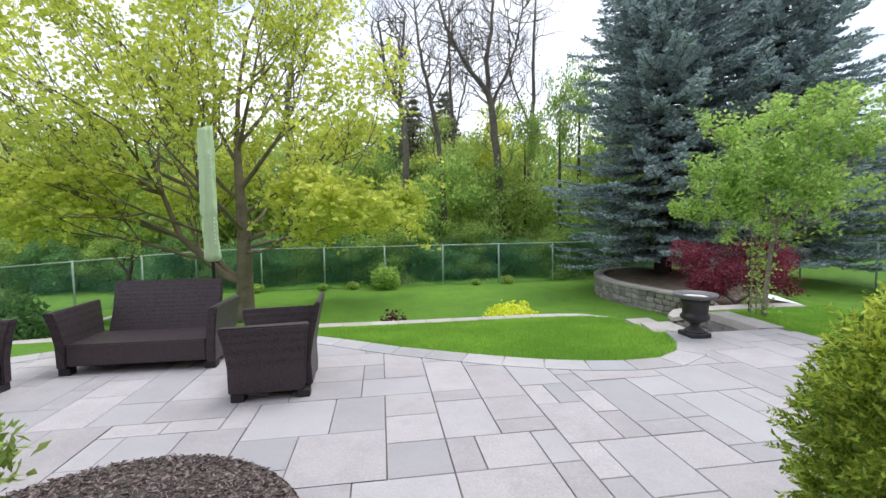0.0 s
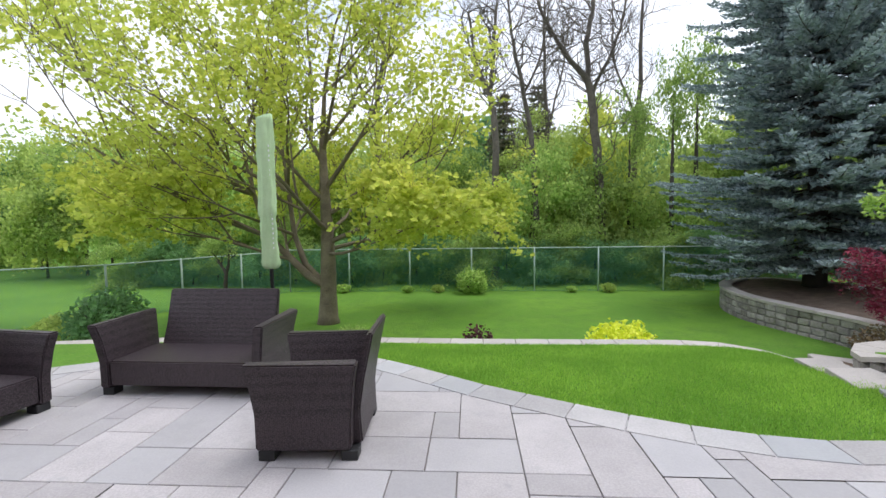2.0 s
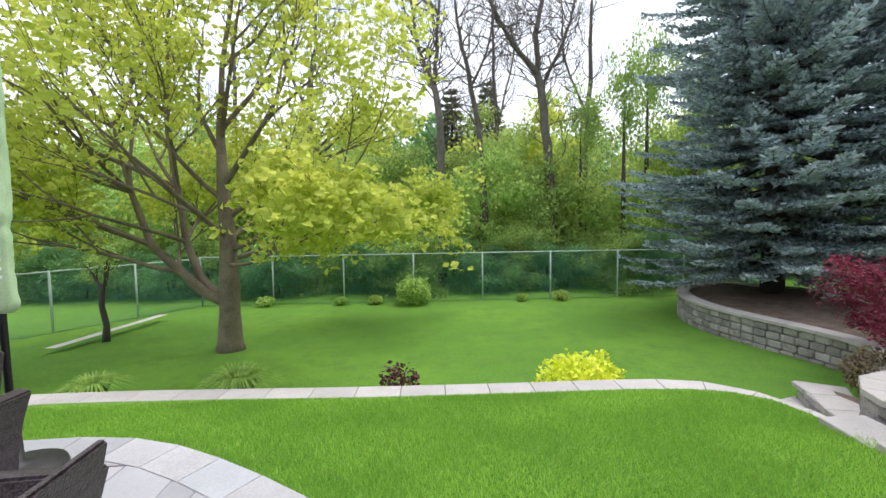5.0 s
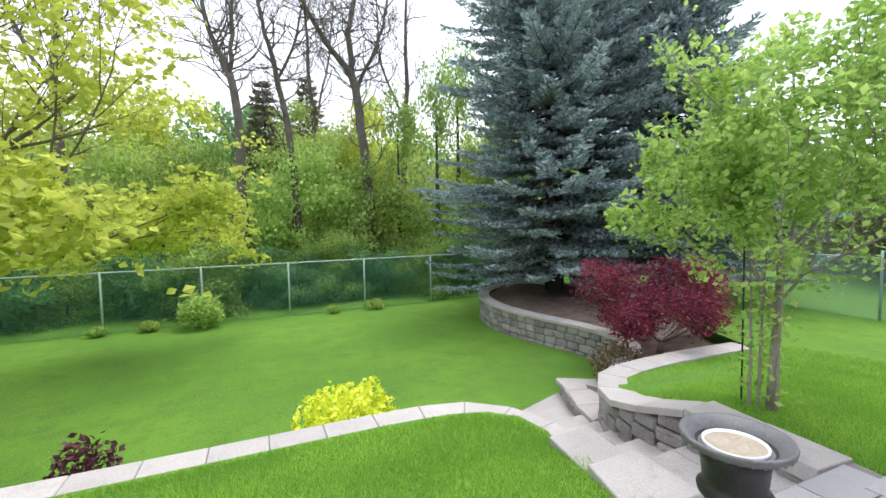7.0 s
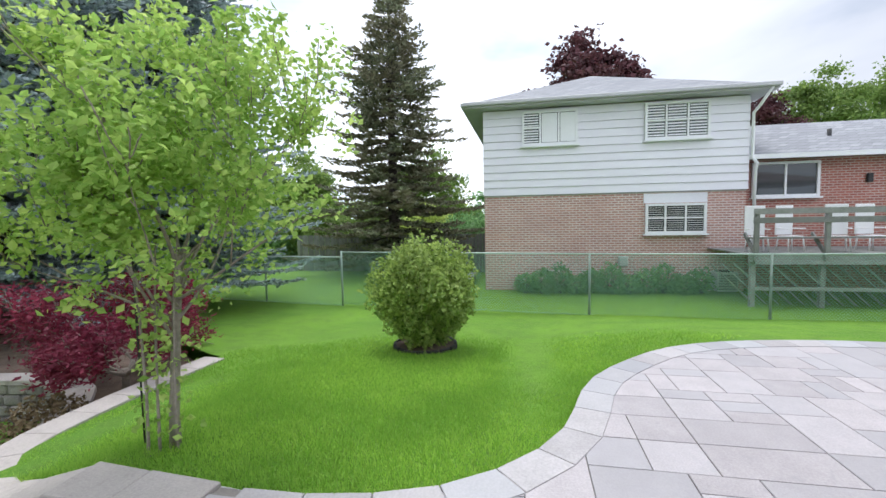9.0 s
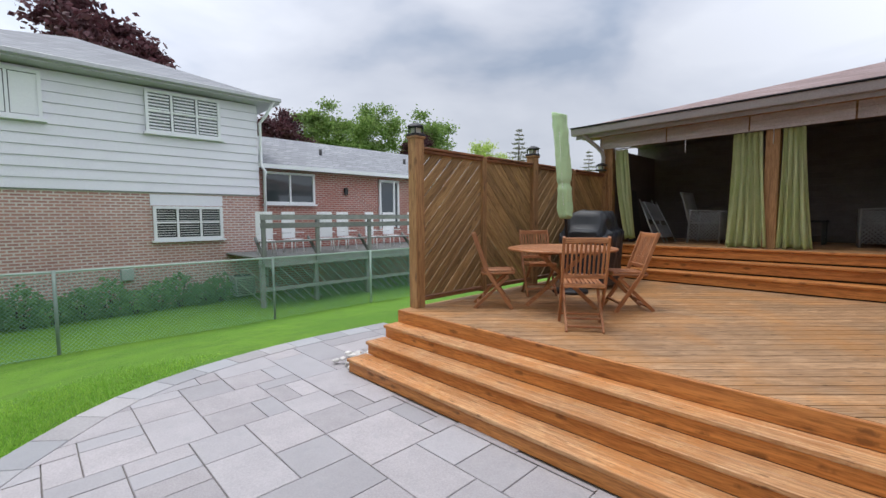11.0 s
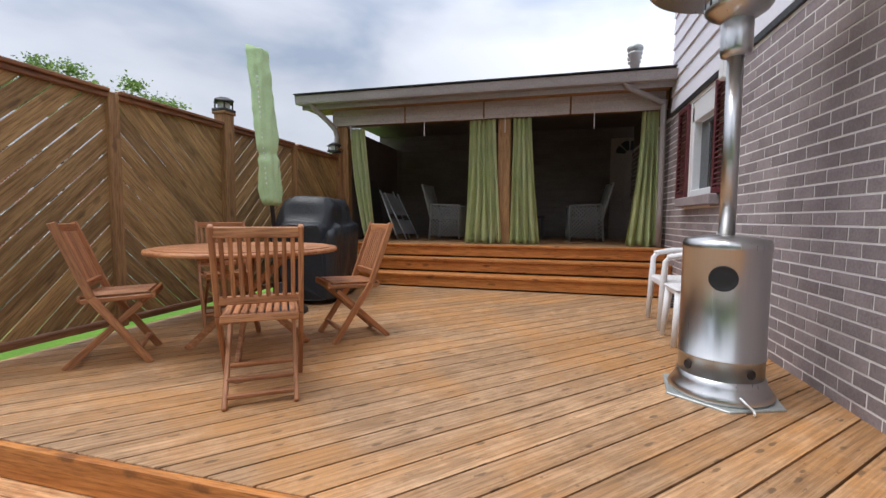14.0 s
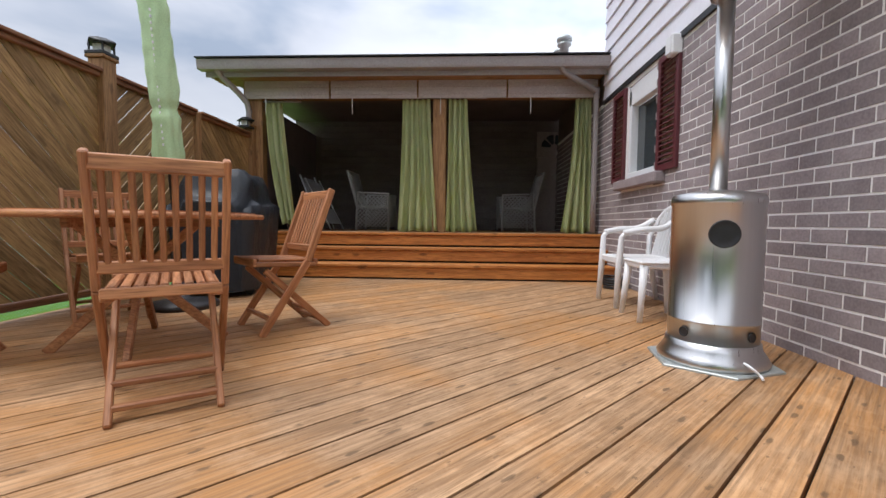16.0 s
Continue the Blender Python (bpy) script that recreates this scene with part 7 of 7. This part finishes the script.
# broad-leaved plant by the mulch ring
rg, rn = random.Random(51), np.random.default_rng(51)
limbs, tips = skeleton_tree(rg, (0, 0, 0.05), 0.012, [(0.3, 0.2, 1), (-0.3, 0.1, 1), (0.1, -0.3, 1), (0.45, 0.1, 0.9), (0, 0.4, 0.9)], 0.27, 2, 0.5, 0.3, (2, 3), 0.1, 0.7)
pts = crown_points(rn, tips, 5, 0.05)
build_tree("broadleaf_shrub", "open shrub with broad glossy green leaves", (-1.95, 2.1, 0.03), limbs, None, GREYBARK, BOX, pts, 0.062, rn, 0.55, 0.1, category="shrub")

# ---- woodland beyond the fence ----
rn = np.random.default_rng(77)
rg = random.Random(77)


def crown_mesh(name, seed, n, size, mat):
    """One broad uneven crown, about 1 m in radius, of leaf clumps; scaled where it is used."""
    r = np.random.default_rng(seed)
    cl = r.normal(size=(40, 3))
    cl /= np.linalg.norm(cl, axis=1)[:, None]
    cl *= (0.3 + 0.7 * r.random(40)[:, None])
    p = cl[r.integers(0, 40, n)] + r.normal(size=(n, 3)) * (0.14, 0.14, 0.09)
    v, f = leaves(p, size, r, 0.7, 0.25)
    me = bpy.data.meshes.new(name)
    me.from_pydata(v.tolist(), [], f.tolist())
    me.materials.append(mat)
    return me


CROWNS = [crown_mesh("crown", 100 + k, 10500, 0.056, m) for k, m in enumerate((WOODLEAF, OLIVE, DEEPLEAF, FRESH))]
FARCROWNS = [crown_mesh("crown", 150 + k, 3600, 0.11, m) for k, m in enumerate((WOODLEAF, DEEPLEAF, WOODLEAF, FARLEAF))]
CROWN_FRESH = crown_mesh("crown", 120, 7000, 0.075, MAPLE)
PLUMCROWN = crown_mesh("crown", 121, 9000, 0.10, PLUM)
FARS = [crown_mesh("crown", 130 + k, 11000, 0.072, m) for k, m in enumerate((FARLEAF, WOODLEAF, DEEPLEAF, FARLEAF))]
SPARSE = crown_mesh("crown", 140, 2600, 0.07, OLIVE)
SPARSE2 = crown_mesh("crown", 141, 3000, 0.075, WOODLEAF)
HEDGE = crown_mesh("crown", 122, 8500, 0.06, DEEPLEAF)


def wood_tree(x, y, z, h, r, me, label, group="woodland trees", name="woodland_tree", lean=0.0, category="tree", sq=1.0):
    t = thing(name, label, category, group, at=(x, y, z), turn=rg.uniform(0, 360))
    bm = bmesh.new()
    tube(bm, [(0, 0, -0.2), (0.1, 0, h * 0.5), (0.1 + lean, 0, h)], [0.03 + h * 0.014, 0.02 + h * 0.009, 0.02], 6)
    part("trunk", bm, DARKBARK, t)
    ob = new("crown", me)
    ob.parent = t
    ob.location = (0, 0, h - r * 0.2)
    ob.scale = (r, r, r * sq)
    tagged(ob, kind="stuff")
    return t


# undergrowth right behind the fence
for k in range(26):
    x = -16 + k * 1.35 + rg.uniform(-0.3, 0.3)
    wood_tree(x, 20.2 + rg.uniform(-0.3, 0.8), -1.4, rg.uniform(0.9, 1.7), rg.uniform(1.25, 1.7), HEDGE if k % 3 else CROWNS[1], "dense dark green undergrowth behind the fence", "woodland undergrowth", "undergrowth_bush", category="bush")
for k in range(26):
    x = -24 + k * 1.8 + rg.uniform(-0.5, 0.5)
    tall = 0.85 if x > 8 or x < -8 else 0.8
    wood_tree(x, 23.5 + rg.uniform(-0.8, 1.5), -1.4, rg.uniform(3.2, 6.0) * tall, rg.uniform(1.9, 2.7), CROWNS[k % 4] if k % 2 else SPARSE2, "leafy woodland tree in spring green", lean=rg.uniform(-0.5, 0.5), sq=1.35)
for k in range(24):
    x = -34 + k * 2.6 + rg.uniform(-0.5, 0.5)
    wood_tree(x, 29 + rg.uniform(-1, 2), -1.4, rg.uniform(4.8, 7.2), rg.uniform(2.6, 3.4), (CROWNS[(k + 1) % 4] if k % 2 else SPARSE2) if k % 4 else CROWN_FRESH, "leafy woodland tree in spring green", sq=1.25)
for k in range(20):
    x = -60 + k * 6 + rg.uniform(-1, 1)
    wood_tree(x, 42 + rg.uniform(-3, 3), -1.4, rg.uniform(6, 9), rg.uniform(4, 5.5), FARCROWNS[k % 3], "leafy woodland tree in spring green")
for k in range(16):
    a = radians(140 + k * 6)
    wood_tree(-12 + 30 * math.cos(a), 14 + 24 * math.sin(a), -1.4, rg.uniform(2.5, 4.5), rg.uniform(2.5, 3.6), FARCROWNS[(0, 2)[k % 2]], "leafy tree beyond the side fence")
# tall thin-leaved trees beside the spruces
for x, y, h in ((9.6, 22.0, 9.5), (11.2, 23.0, 11.0), (12.6, 21.5, 9.0), (8.4, 24.0, 8.5), (-9.5, 22, 8.0), (16, 22, 8)):
    wood_tree(x, y, -1.4, h * 0.9, 1.35, SPARSE, "tall slender tree thinly clothed in young leaves", sq=2.3)
# the east side: trees over and behind the neighbour's roofs
for x, y, h, r, me, lb in ((42, -1.6, 14.2, 4.6, PLUMCROWN, "purple-leaved maple rising behind the roof"), (42, -15.3, 10.2, 2.6, PLUMCROWN, "purple-leaved maple rising behind the roof"), (42, -20, 10.6, 3.4, FARS[0], "broad fresh green tree behind the houses"), (44, -26.5, 11.6, 3.6, FARS[3], "broad fresh green tree behind the houses"),
                           (43, -33.5, 11.6, 4.2, FARS[0], "broad fresh green tree behind the houses"), (46, -40, 9.6, 3.4, FARS[0], "broad fresh green tree behind the houses"), (41, -31.2, 10.4, 2.2, PLUMCROWN, "purple-leaved maple rising behind the roof"), (46, -47, 10.0, 3.6, FARS[1], "broad fresh green tree behind the houses"),
                           (46, -62, 8.6, 3.6, FARS[3], "broad fresh green tree behind the houses"), (40, -6.5, 5, 3, FARS[0], "broad fresh green tree behind the houses"), (44, 12, 6, 4.5, FARS[0], "broad fresh green tree behind the houses"), (36, 22, 5, 4.5, FARS[0], "broad fresh green tree behind the houses"), (28, 24, 4, 3.6, FARS[1], "broad fresh green tree behind the houses"), (22, 24, 4, 3.4, FARS[3], "leafy woodland tree in spring green")):
    wood_tree(x, y, -1, h + (0.8 if h > 9 and me is not PLUMCROWN else 0), r, me, lb, "trees behind the houses")
for k in range(26):
    wood_tree(58 + rg.uniform(-4, 4), 62 - k * 6, -1.5, rg.uniform(3, 6), rg.uniform(3.6, 4.6), FARCROWNS[k % 4], "broad fresh green tree behind the houses", "trees behind the houses")
for k in range(9):
    wood_tree(30 + rg.uniform(-1, 1), 34 - k * 3.4, -1.5, rg.uniform(1.5, 3.5), rg.uniform(2.2, 2.9), FARS[(k + 2) % 4], "broad fresh green tree behind the houses", "trees behind the houses")
spruce("dark_spruce", (42, -51.3, -1), 16.0, 3.4, 1.5, DARKSPRUCE, 8, "tall dark spruce behind the houses", 22, 8, 0.8, 0.3, pitch=0.2, dense=0.3)
spruce("dark_spruce", (42, -73, -1), 15.0, 3.6, 1.5, DARKSPRUCE, 9, "dark spruce seen past the fence", 20, 8, 0.8, 0.3, pitch=0.2, dense=0.3)

# bare trees over the woods: trunk lines first, then forks
BARE = [((1.3, 21.5), [[(0, -1.5, 0.2), (0.02, 1.0, 0.18), (0.0, 5.9, 0.16), (-0.35, 7.6, 0.13), (-0.8, 8.7, 0.09), (-1.2, 11.0, 0.05)], [(-0.2, 7.2, 0.1), (-0.1, 8.8, 0.08), (0.1, 11.5, 0.05)]]),
        ((3.4, 23.0), [[(0.1, -1.5, 0.18), (0.0, 1.6, 0.16), (-0.2, 5.0, 0.14), (-0.7, 8.4, 0.11), (-1.1, 10.0, 0.08), (-1.4, 13, 0.04)], [(-0.6, 7.8, 0.07), (0.3, 9.8, 0.05), (0.6, 12, 0.03)]]),
        ((6.5, 23.4), [[(0.3, -1.5, 0.3), (0.15, 2.0, 0.26), (-0.1, 6.0, 0.22), (-0.45, 8.2, 0.2), (-1.4, 9.4, 0.13), (-2.6, 11.4, 0.09), (-3.2, 13.5, 0.05)], [(-0.45, 8.2, 0.16), (-0.6, 10.2, 0.13), (-0.3, 11.8, 0.1), (-0.1, 14.5, 0.05)], [(-0.35, 7.7, 0.1), (0.7, 9.9, 0.08), (1.2, 11.6, 0.06), (1.6, 14, 0.03)]]),
        ((-4.6, 23.0), [[(0, -1.5, 0.22), (0.1, 3, 0.18), (0.0, 7.0, 0.14), (0.4, 9.5, 0.09), (0.5, 12.5, 0.05)], [(0, 6.6, 0.09), (-1.0, 9.0, 0.06), (-1.3, 12, 0.03)]]),
        ((9.3, 26.0), [[(0, -1.5, 0.22), (0, 4, 0.18), (0.2, 9.0, 0.13), (0.3, 15, 0.05)], [(0.1, 7, 0.08), (-1.1, 10, 0.06), (-1.4, 14, 0.03)]]),
        ((4.9, 28.0), [[(0, -1.5, 0.2), (0, 5, 0.15), (-0.2, 10.0, 0.1), (-0.3, 15, 0.04)], [(0, 7, 0.07), (0.9, 11, 0.05), (1.2, 14, 0.03)]]),
        ((-8.5, 24.0), [[(0, -1.5, 0.2), (0, 4, 0.15), (0.2, 8.0, 0.1), (0.1, 13, 0.04)]])]
for k, ((x, y), lines) in enumerate(BARE):
    g = random.Random(200 + k)
    limbs = []
    for ln in lines:
        P = [Vector((a, 0.12 * math.sin(b * 0.9 + k), b + 1.5)) for a, b, r in ln]
        rr = [r for a, b, r in ln]
        fine = curve([tuple(p) for p in P], 4)
        limbs.append(([Vector(p) + Vector((g.uniform(-0.05, 0.05), 0, 0)) for p in fine], [0.95 * rr[min(len(rr) - 1, i // 4)] * (1 - (i % 4) / 4) + 0.95 * rr[min(len(rr) - 1, i // 4 + 1)] * (i % 4) / 4 for i in range(len(fine))], 0))
        for i, p in enumerate(fine):
            for _ in range(2 if p[2] > 7 else (1 if p[2] > 5.5 else 0)):
                d = (g.choice((-1, 1)) * g.uniform(0.5, 1), g.uniform(-0.5, 0.5), g.uniform(0.15, 0.9))
                a, _ = skeleton_tree(g, p, 0.034, [d], g.uniform(1.0, 2.1), 2, 0.9, 0.05, (3, 4), 0.48, 0.68)
                a = [(q, [max(0.007, w) for w in r], l) for q, r, l in a]
                limbs += a
    t = thing("bare_tree", "tall nearly leafless tree with dark forking branches", "tree", "bare trees over the woods", at=(x, y, -1.5))
    part("trunk", wood_mesh([q for q in limbs if len(q[0]) > 6]), WOODBARK, t)
    part("branch", wood_mesh([q for q in limbs if len(q[0]) <= 6]), WOODBARK, t, kind="stuff")

# ---- small ground things ----
mulch_ring = thing("mulch_ring", "round bed of bark mulch cut into the paving", "planting bed", kind="structure", at=(-1.42, 1.9, 0))
bm = bmesh.new()
lathe(bm, [(1.05, 0.0), (1.0, 0.018), (0.6, 0.035), (0.02, 0.045)], 48)
part("soil", bm, surface("dark damp mulch", (0.035, 0.028, 0.028), (0.10, 0.08, 0.075), 0.95, 6, 60, bump=1.0, dist=0.03), mulch_ring)
rn = np.random.default_rng(9)
n = 14000
rr, aa = 1.03 * np.sqrt(rn.random(n)), rn.random(n) * math.tau
cc = np.stack([rr * np.cos(aa), rr * np.sin(aa), 0.045 - 0.03 * rr + rn.random(n) * 0.012], 1)
v, f = leaves(cc, 0.038, rn, 0.38, 0.75)
mesh_np("bark_chips", v, f, surface("bark chips", (0.06, 0.045, 0.045), (0.34, 0.27, 0.25), 0.9, 30, 90, bump=0.3), mulch_ring, kind="stuff")

for k in range(26):
    x, y = 8.05 + rg.uniform(-0.18, 0.22), -0.95 + rg.gauss(0, 0.2)
    s = thing("pebble", "smooth pale pebble beside the deck steps", "stone", "pebbles by the steps", at=(x, y, 0.02 + 0.02 * (k % 3)), size=0.05)
    part("stone", rand_rock(rg, rg.uniform(0.028, 0.05)), PEBBLE, s)
    s.rotation_euler = (0, 0, rg.uniform(0, 3))

ring = thing("edging_ring", "dark soil ring with edging under the clipped bush", "edging", at=(9.85, 4.72, -0.42))
bm = bmesh.new()
lathe(bm, [(0.5, -0.05), (0.5, 0.035), (0.48, 0.045), (0.46, 0.03), (0.1, 0.05)], 36)
part("edging", bm, MULCH, ring)
for k in range(14):
    a = math.tau * k / 14
    bm = bmesh.new()
    box(bm, (0, 0, 0.02), (0.2, 0.05, 0.09), bev=0.01)
    part("stone", bm, BLACKIRON, ring, m=pose(0.5 * math.cos(a), 0.5 * math.sin(a), 0, 0, 0, math.degrees(a) + 90))

# fern-like plants along the neighbour's wall
for k in range(11):
    shrub("border_plant", "low dark green plant along the brick wall", (17.9 + rg.uniform(-0.15, 0.15), 3.1 - k * 0.55, -0.85), 0.42, 0.35 + 0.1 * (k % 3), 500, 0.12, DEEPLEAF, 300 + k, category="plant")

# ---- grass blades near the path ----


def blades(name, poly, zf, n, h, seed, label, mid=(0, 0), r0=99, r1=100):
    rn = np.random.default_rng(seed)
    xs, ys = [p[0] for p in poly], [p[1] for p in poly]
    P = []
    while len(P) < n:
        x, y = rn.uniform(min(xs), max(xs)), rn.uniform(min(ys), max(ys))
        if inside(x, y, poly) and rn.random() * (r1 - r0) < r1 - math.hypot(x - mid[0], y - mid[1]):
            P.append((x, y, zf(x, y)))
    p = np.array(P)
    a = rn.random(n) * math.tau
    w = np.stack([np.cos(a), np.sin(a), np.zeros(n)], 1) * 0.0042
    l = rn.normal(size=(n, 3)) * 0.4
    l[:, 2] = 1
    hh = h * rn.uniform(0.5, 1.25, n)[:, None]
    v = np.stack([p - w, p + w, p + l * hh], 1).reshape(-1, 3)
    f = np.arange(n * 3).reshape(-1, 3)
    return mesh_np(name, v, f, GRASS, None, label, "stuff", "grass")


blades("grass", [p for p in PATIO[5:20]] + [(3.95, 6.5), (3.95, 6.9), (3.7, 7.2), (3.4, 7.33), (2.8, 7.38), (0, 7.38), (-1.6, 7.45), (-4.8, 7.35)], front, 110000, 0.042, 1, "short mown grass blades on the front lawn")
blades("grass", PATIO[24:36] + [(10.4, -1.0), (11.5, 1.5), (11.5, 4.5), (10.5, 7.0), (9.0, 7.7), (8.2, 7.52), (6.5, 7.5), (5.85, 7.36), (5.6, 7.1), (5.42, 6.7), (5.42, 6.2)], right, 120000, 0.045, 2, "short mown grass blades on the upper lawn", (5.2, 3.8), 2.5, 6.0)

# ---- bricks of the house wall ----
bm = bmesh.new()
box(bm, (0, 0, 0), (0.02, 0.2065, 0.0675), bev=0.0015)
bm.normal_update()
base = bpy.data.meshes.new("brick")
bm.to_mesh(base)
base.materials.append(OWNBRICK)
near, far = [], []
for c in range(38):
    z = -0.02 + c * 0.0795
    y = -0.72 - (0.109 if c % 2 else 0.0)
    while y > -9.3:
        y0 = y
        y -= 0.218
        if z > 2.89 or (WY0 - 0.02 < y0 < WY1 + 0.1 and WZ0 - 0.16 < z < WZ1 + 0.02) or (y0 < -6.4 and z < 1.1):
            continue
        cy = y0 - 0.109
        (near if (-4.3 < cy < -2.0 and 0.6 < z) else far).append((cy, z))
near.sort(key=lambda p: abs(p[0] + 2.9) + abs(p[1] - 1.5) * 0.5)
far += near[300:]
for cy, z in near[:300]:
    shared("brick", base, house, Matrix.Translation((WX - 0.006 + random.uniform(-0.0015, 0.0015), cy, z)))
bm = bmesh.new()
bv = [v.co.copy() for v in base.vertices]
bf_ = [tuple(p.vertices) for p in base.polygons]
V, F = [], []
for cy, z in far:
    o = Vector((WX - 0.006, cy, z))
    k = len(V)
    V += [tuple(v + o) for v in bv]
    F += [tuple(i + k for i in q) for q in bf_]
bm.free()
mesh_np("brickwork", V, F, OWNBRICK, house, kind="stuff")

# ---- paving ----
patio = thing("patio", "pale pinkish-grey stone paving in random rectangles", "paving", kind="structure")
sheet("patio_bed", PATIO, lambda x, y: -0.016, 1.5, JOINT, label="dark jointing sand between the paving stones")
M = 0.205
occ = {}
rg = random.Random(8)
cells = [(i, j) for j in range(-13, 32) for i in range(-33, 48)]
shapes = [(3, 2), (2, 2), (2, 3), (3, 2), (2, 2), (2, 1), (1, 2), (3, 3), (4, 2), (2, 4)]
INNER = PATIO
tiles = []
for i, j in cells:
    if (i, j) in occ:
        continue
    s = rg.sample(shapes, len(shapes)) + [(1, 1)]
    for w, h in s:
        if all((i + a, j + b) not in occ for a in range(w) for b in range(h)):
            for a in range(w):
                for b in range(h):
                    occ[(i + a, j + b)] = 1
            tiles.append((i * M, j * M, w * M, h * M))
            break


def blocked(x, y):
    if y > 0.3 and not (3.5 < x < 5.2 and y > 4.3) and not all(inside(x + a, y + b, INNER) for a, b in ((0.1, 0), (-0.1, 0), (0, 0.1), (0, -0.1))):
        return True
    return not inside(x, y, INNER) or (x > DX0 and x < 7.86 and y < -0.68) or (x + 1.42) ** 2 + (y - 1.9) ** 2 < 1.02 ** 2 or (x < 2.52 and y < -0.72) or (3.62 < x < 5.5 and y > 4.96)


whole, cut = [], []
for x, y, w, h in tiles:
    t = [blocked(x + w * a, y + h * b) for a in (0.03, 0.5, 0.97) for b in (0.03, 0.5, 0.97)]
    if not any(t):
        whole.append((x, y, w, h))
    elif not all(t):
        cut.append((x, y, w, h))
meshes = {}


def tile_mesh(w, h):
    k = (round(w, 3), round(h, 3))
    if k not in meshes:
        bm = bmesh.new()
        g = 0.0038
        prism(bm, [(-w / 2 + g, -h / 2 + g), (w / 2 - g, -h / 2 + g), (w / 2 - g, h / 2 - g), (-w / 2 + g, h / 2 - g)], -0.04, 0, 0.004)
        me = bpy.data.meshes.new("paving_stone")
        bm.to_mesh(me)
        bm.free()
        me.materials.append(STONE)
        meshes[k] = me
    return meshes[k]


line_pts = [(0, 1), (0.3, 2.5), (1.7, 3.5), (3.5, 2.5), (4, 1), (6, 1)]
whole.sort(key=lambda t: min(math.hypot(t[0] - a, t[1] - b) for a, b in line_pts))
for x, y, w, h in whole[:300]:
    shared("paving_stone", tile_mesh(w, h), patio, pose(x + w / 2, y + h / 2, rg.uniform(-0.0012, 0.0012), 0, 0, rg.choice((0, 180))))
bm = bmesh.new()
g = 0.0038
for x, y, w, h in whole[300:]:
    prism(bm, [(x + g, y + g), (x + w - g, y + g), (x + w - g, y + h - g), (x + g, y + h - g)], -0.04, 0, 0.004)
s = 0.0525
for x, y, w, h in cut:
    a = x + g
    nx, ny = round(w / s), round(h / s)
    vert = {}
    for i in range(nx):
        for j in range(ny):
            x0, y0 = x + (g if i == 0 else i * s), y + (g if j == 0 else j * s)
            x1, y1 = x + (w - g if i == nx - 1 else (i + 1) * s), y + (h - g if j == ny - 1 else (j + 1) * s)
            if not blocked((x0 + x1) / 2, (y0 + y1) / 2):
                q = []
                for key, p in (((i, j), (x0, y0, 0)), ((i + 1, j), (x1, y0, 0)), ((i + 1, j + 1), (x1, y1, 0)), ((i, j + 1), (x0, y1, 0))):
                    if key not in vert:
                        vert[key] = bm.verts.new(p)
                    q.append(vert[key])
                bm.faces.new(q)
part("paving_rest", bm, STONE, patio, kind="stuff")


def band(line, w, z, L, name="border_stone", mat=BORDER, ends=False):
    pts = resample(line, L)
    inn = offset(pts, w)
    for i in range(len(pts) - 1):
        q = [pts[i][:2], pts[i + 1][:2], inn[i + 1], inn[i]]
        ar = sum(q[k][0] * q[(k + 1) % 4][1] - q[(k + 1) % 4][0] * q[k][1] for k in range(4))
        if ar < 0:
            q = q[::-1]
        cx, cy = sum(p[0] for p in q) / 4, sum(p[1] for p in q) / 4
        bm = bmesh.new()
        prism(bm, [((p[0] - cx) * 0.98, (p[1] - cy) * 0.98) for p in q], -0.06, 0, 0.004)
        part(name, bm, mat, patio, m=Matrix.Translation((cx, cy, z)))


band(curve(PATIO[1:19], 4), -0.3, 0.007, 0.42)
band(curve(PATIO[25:39], 4), -0.3, 0.007, 0.42)
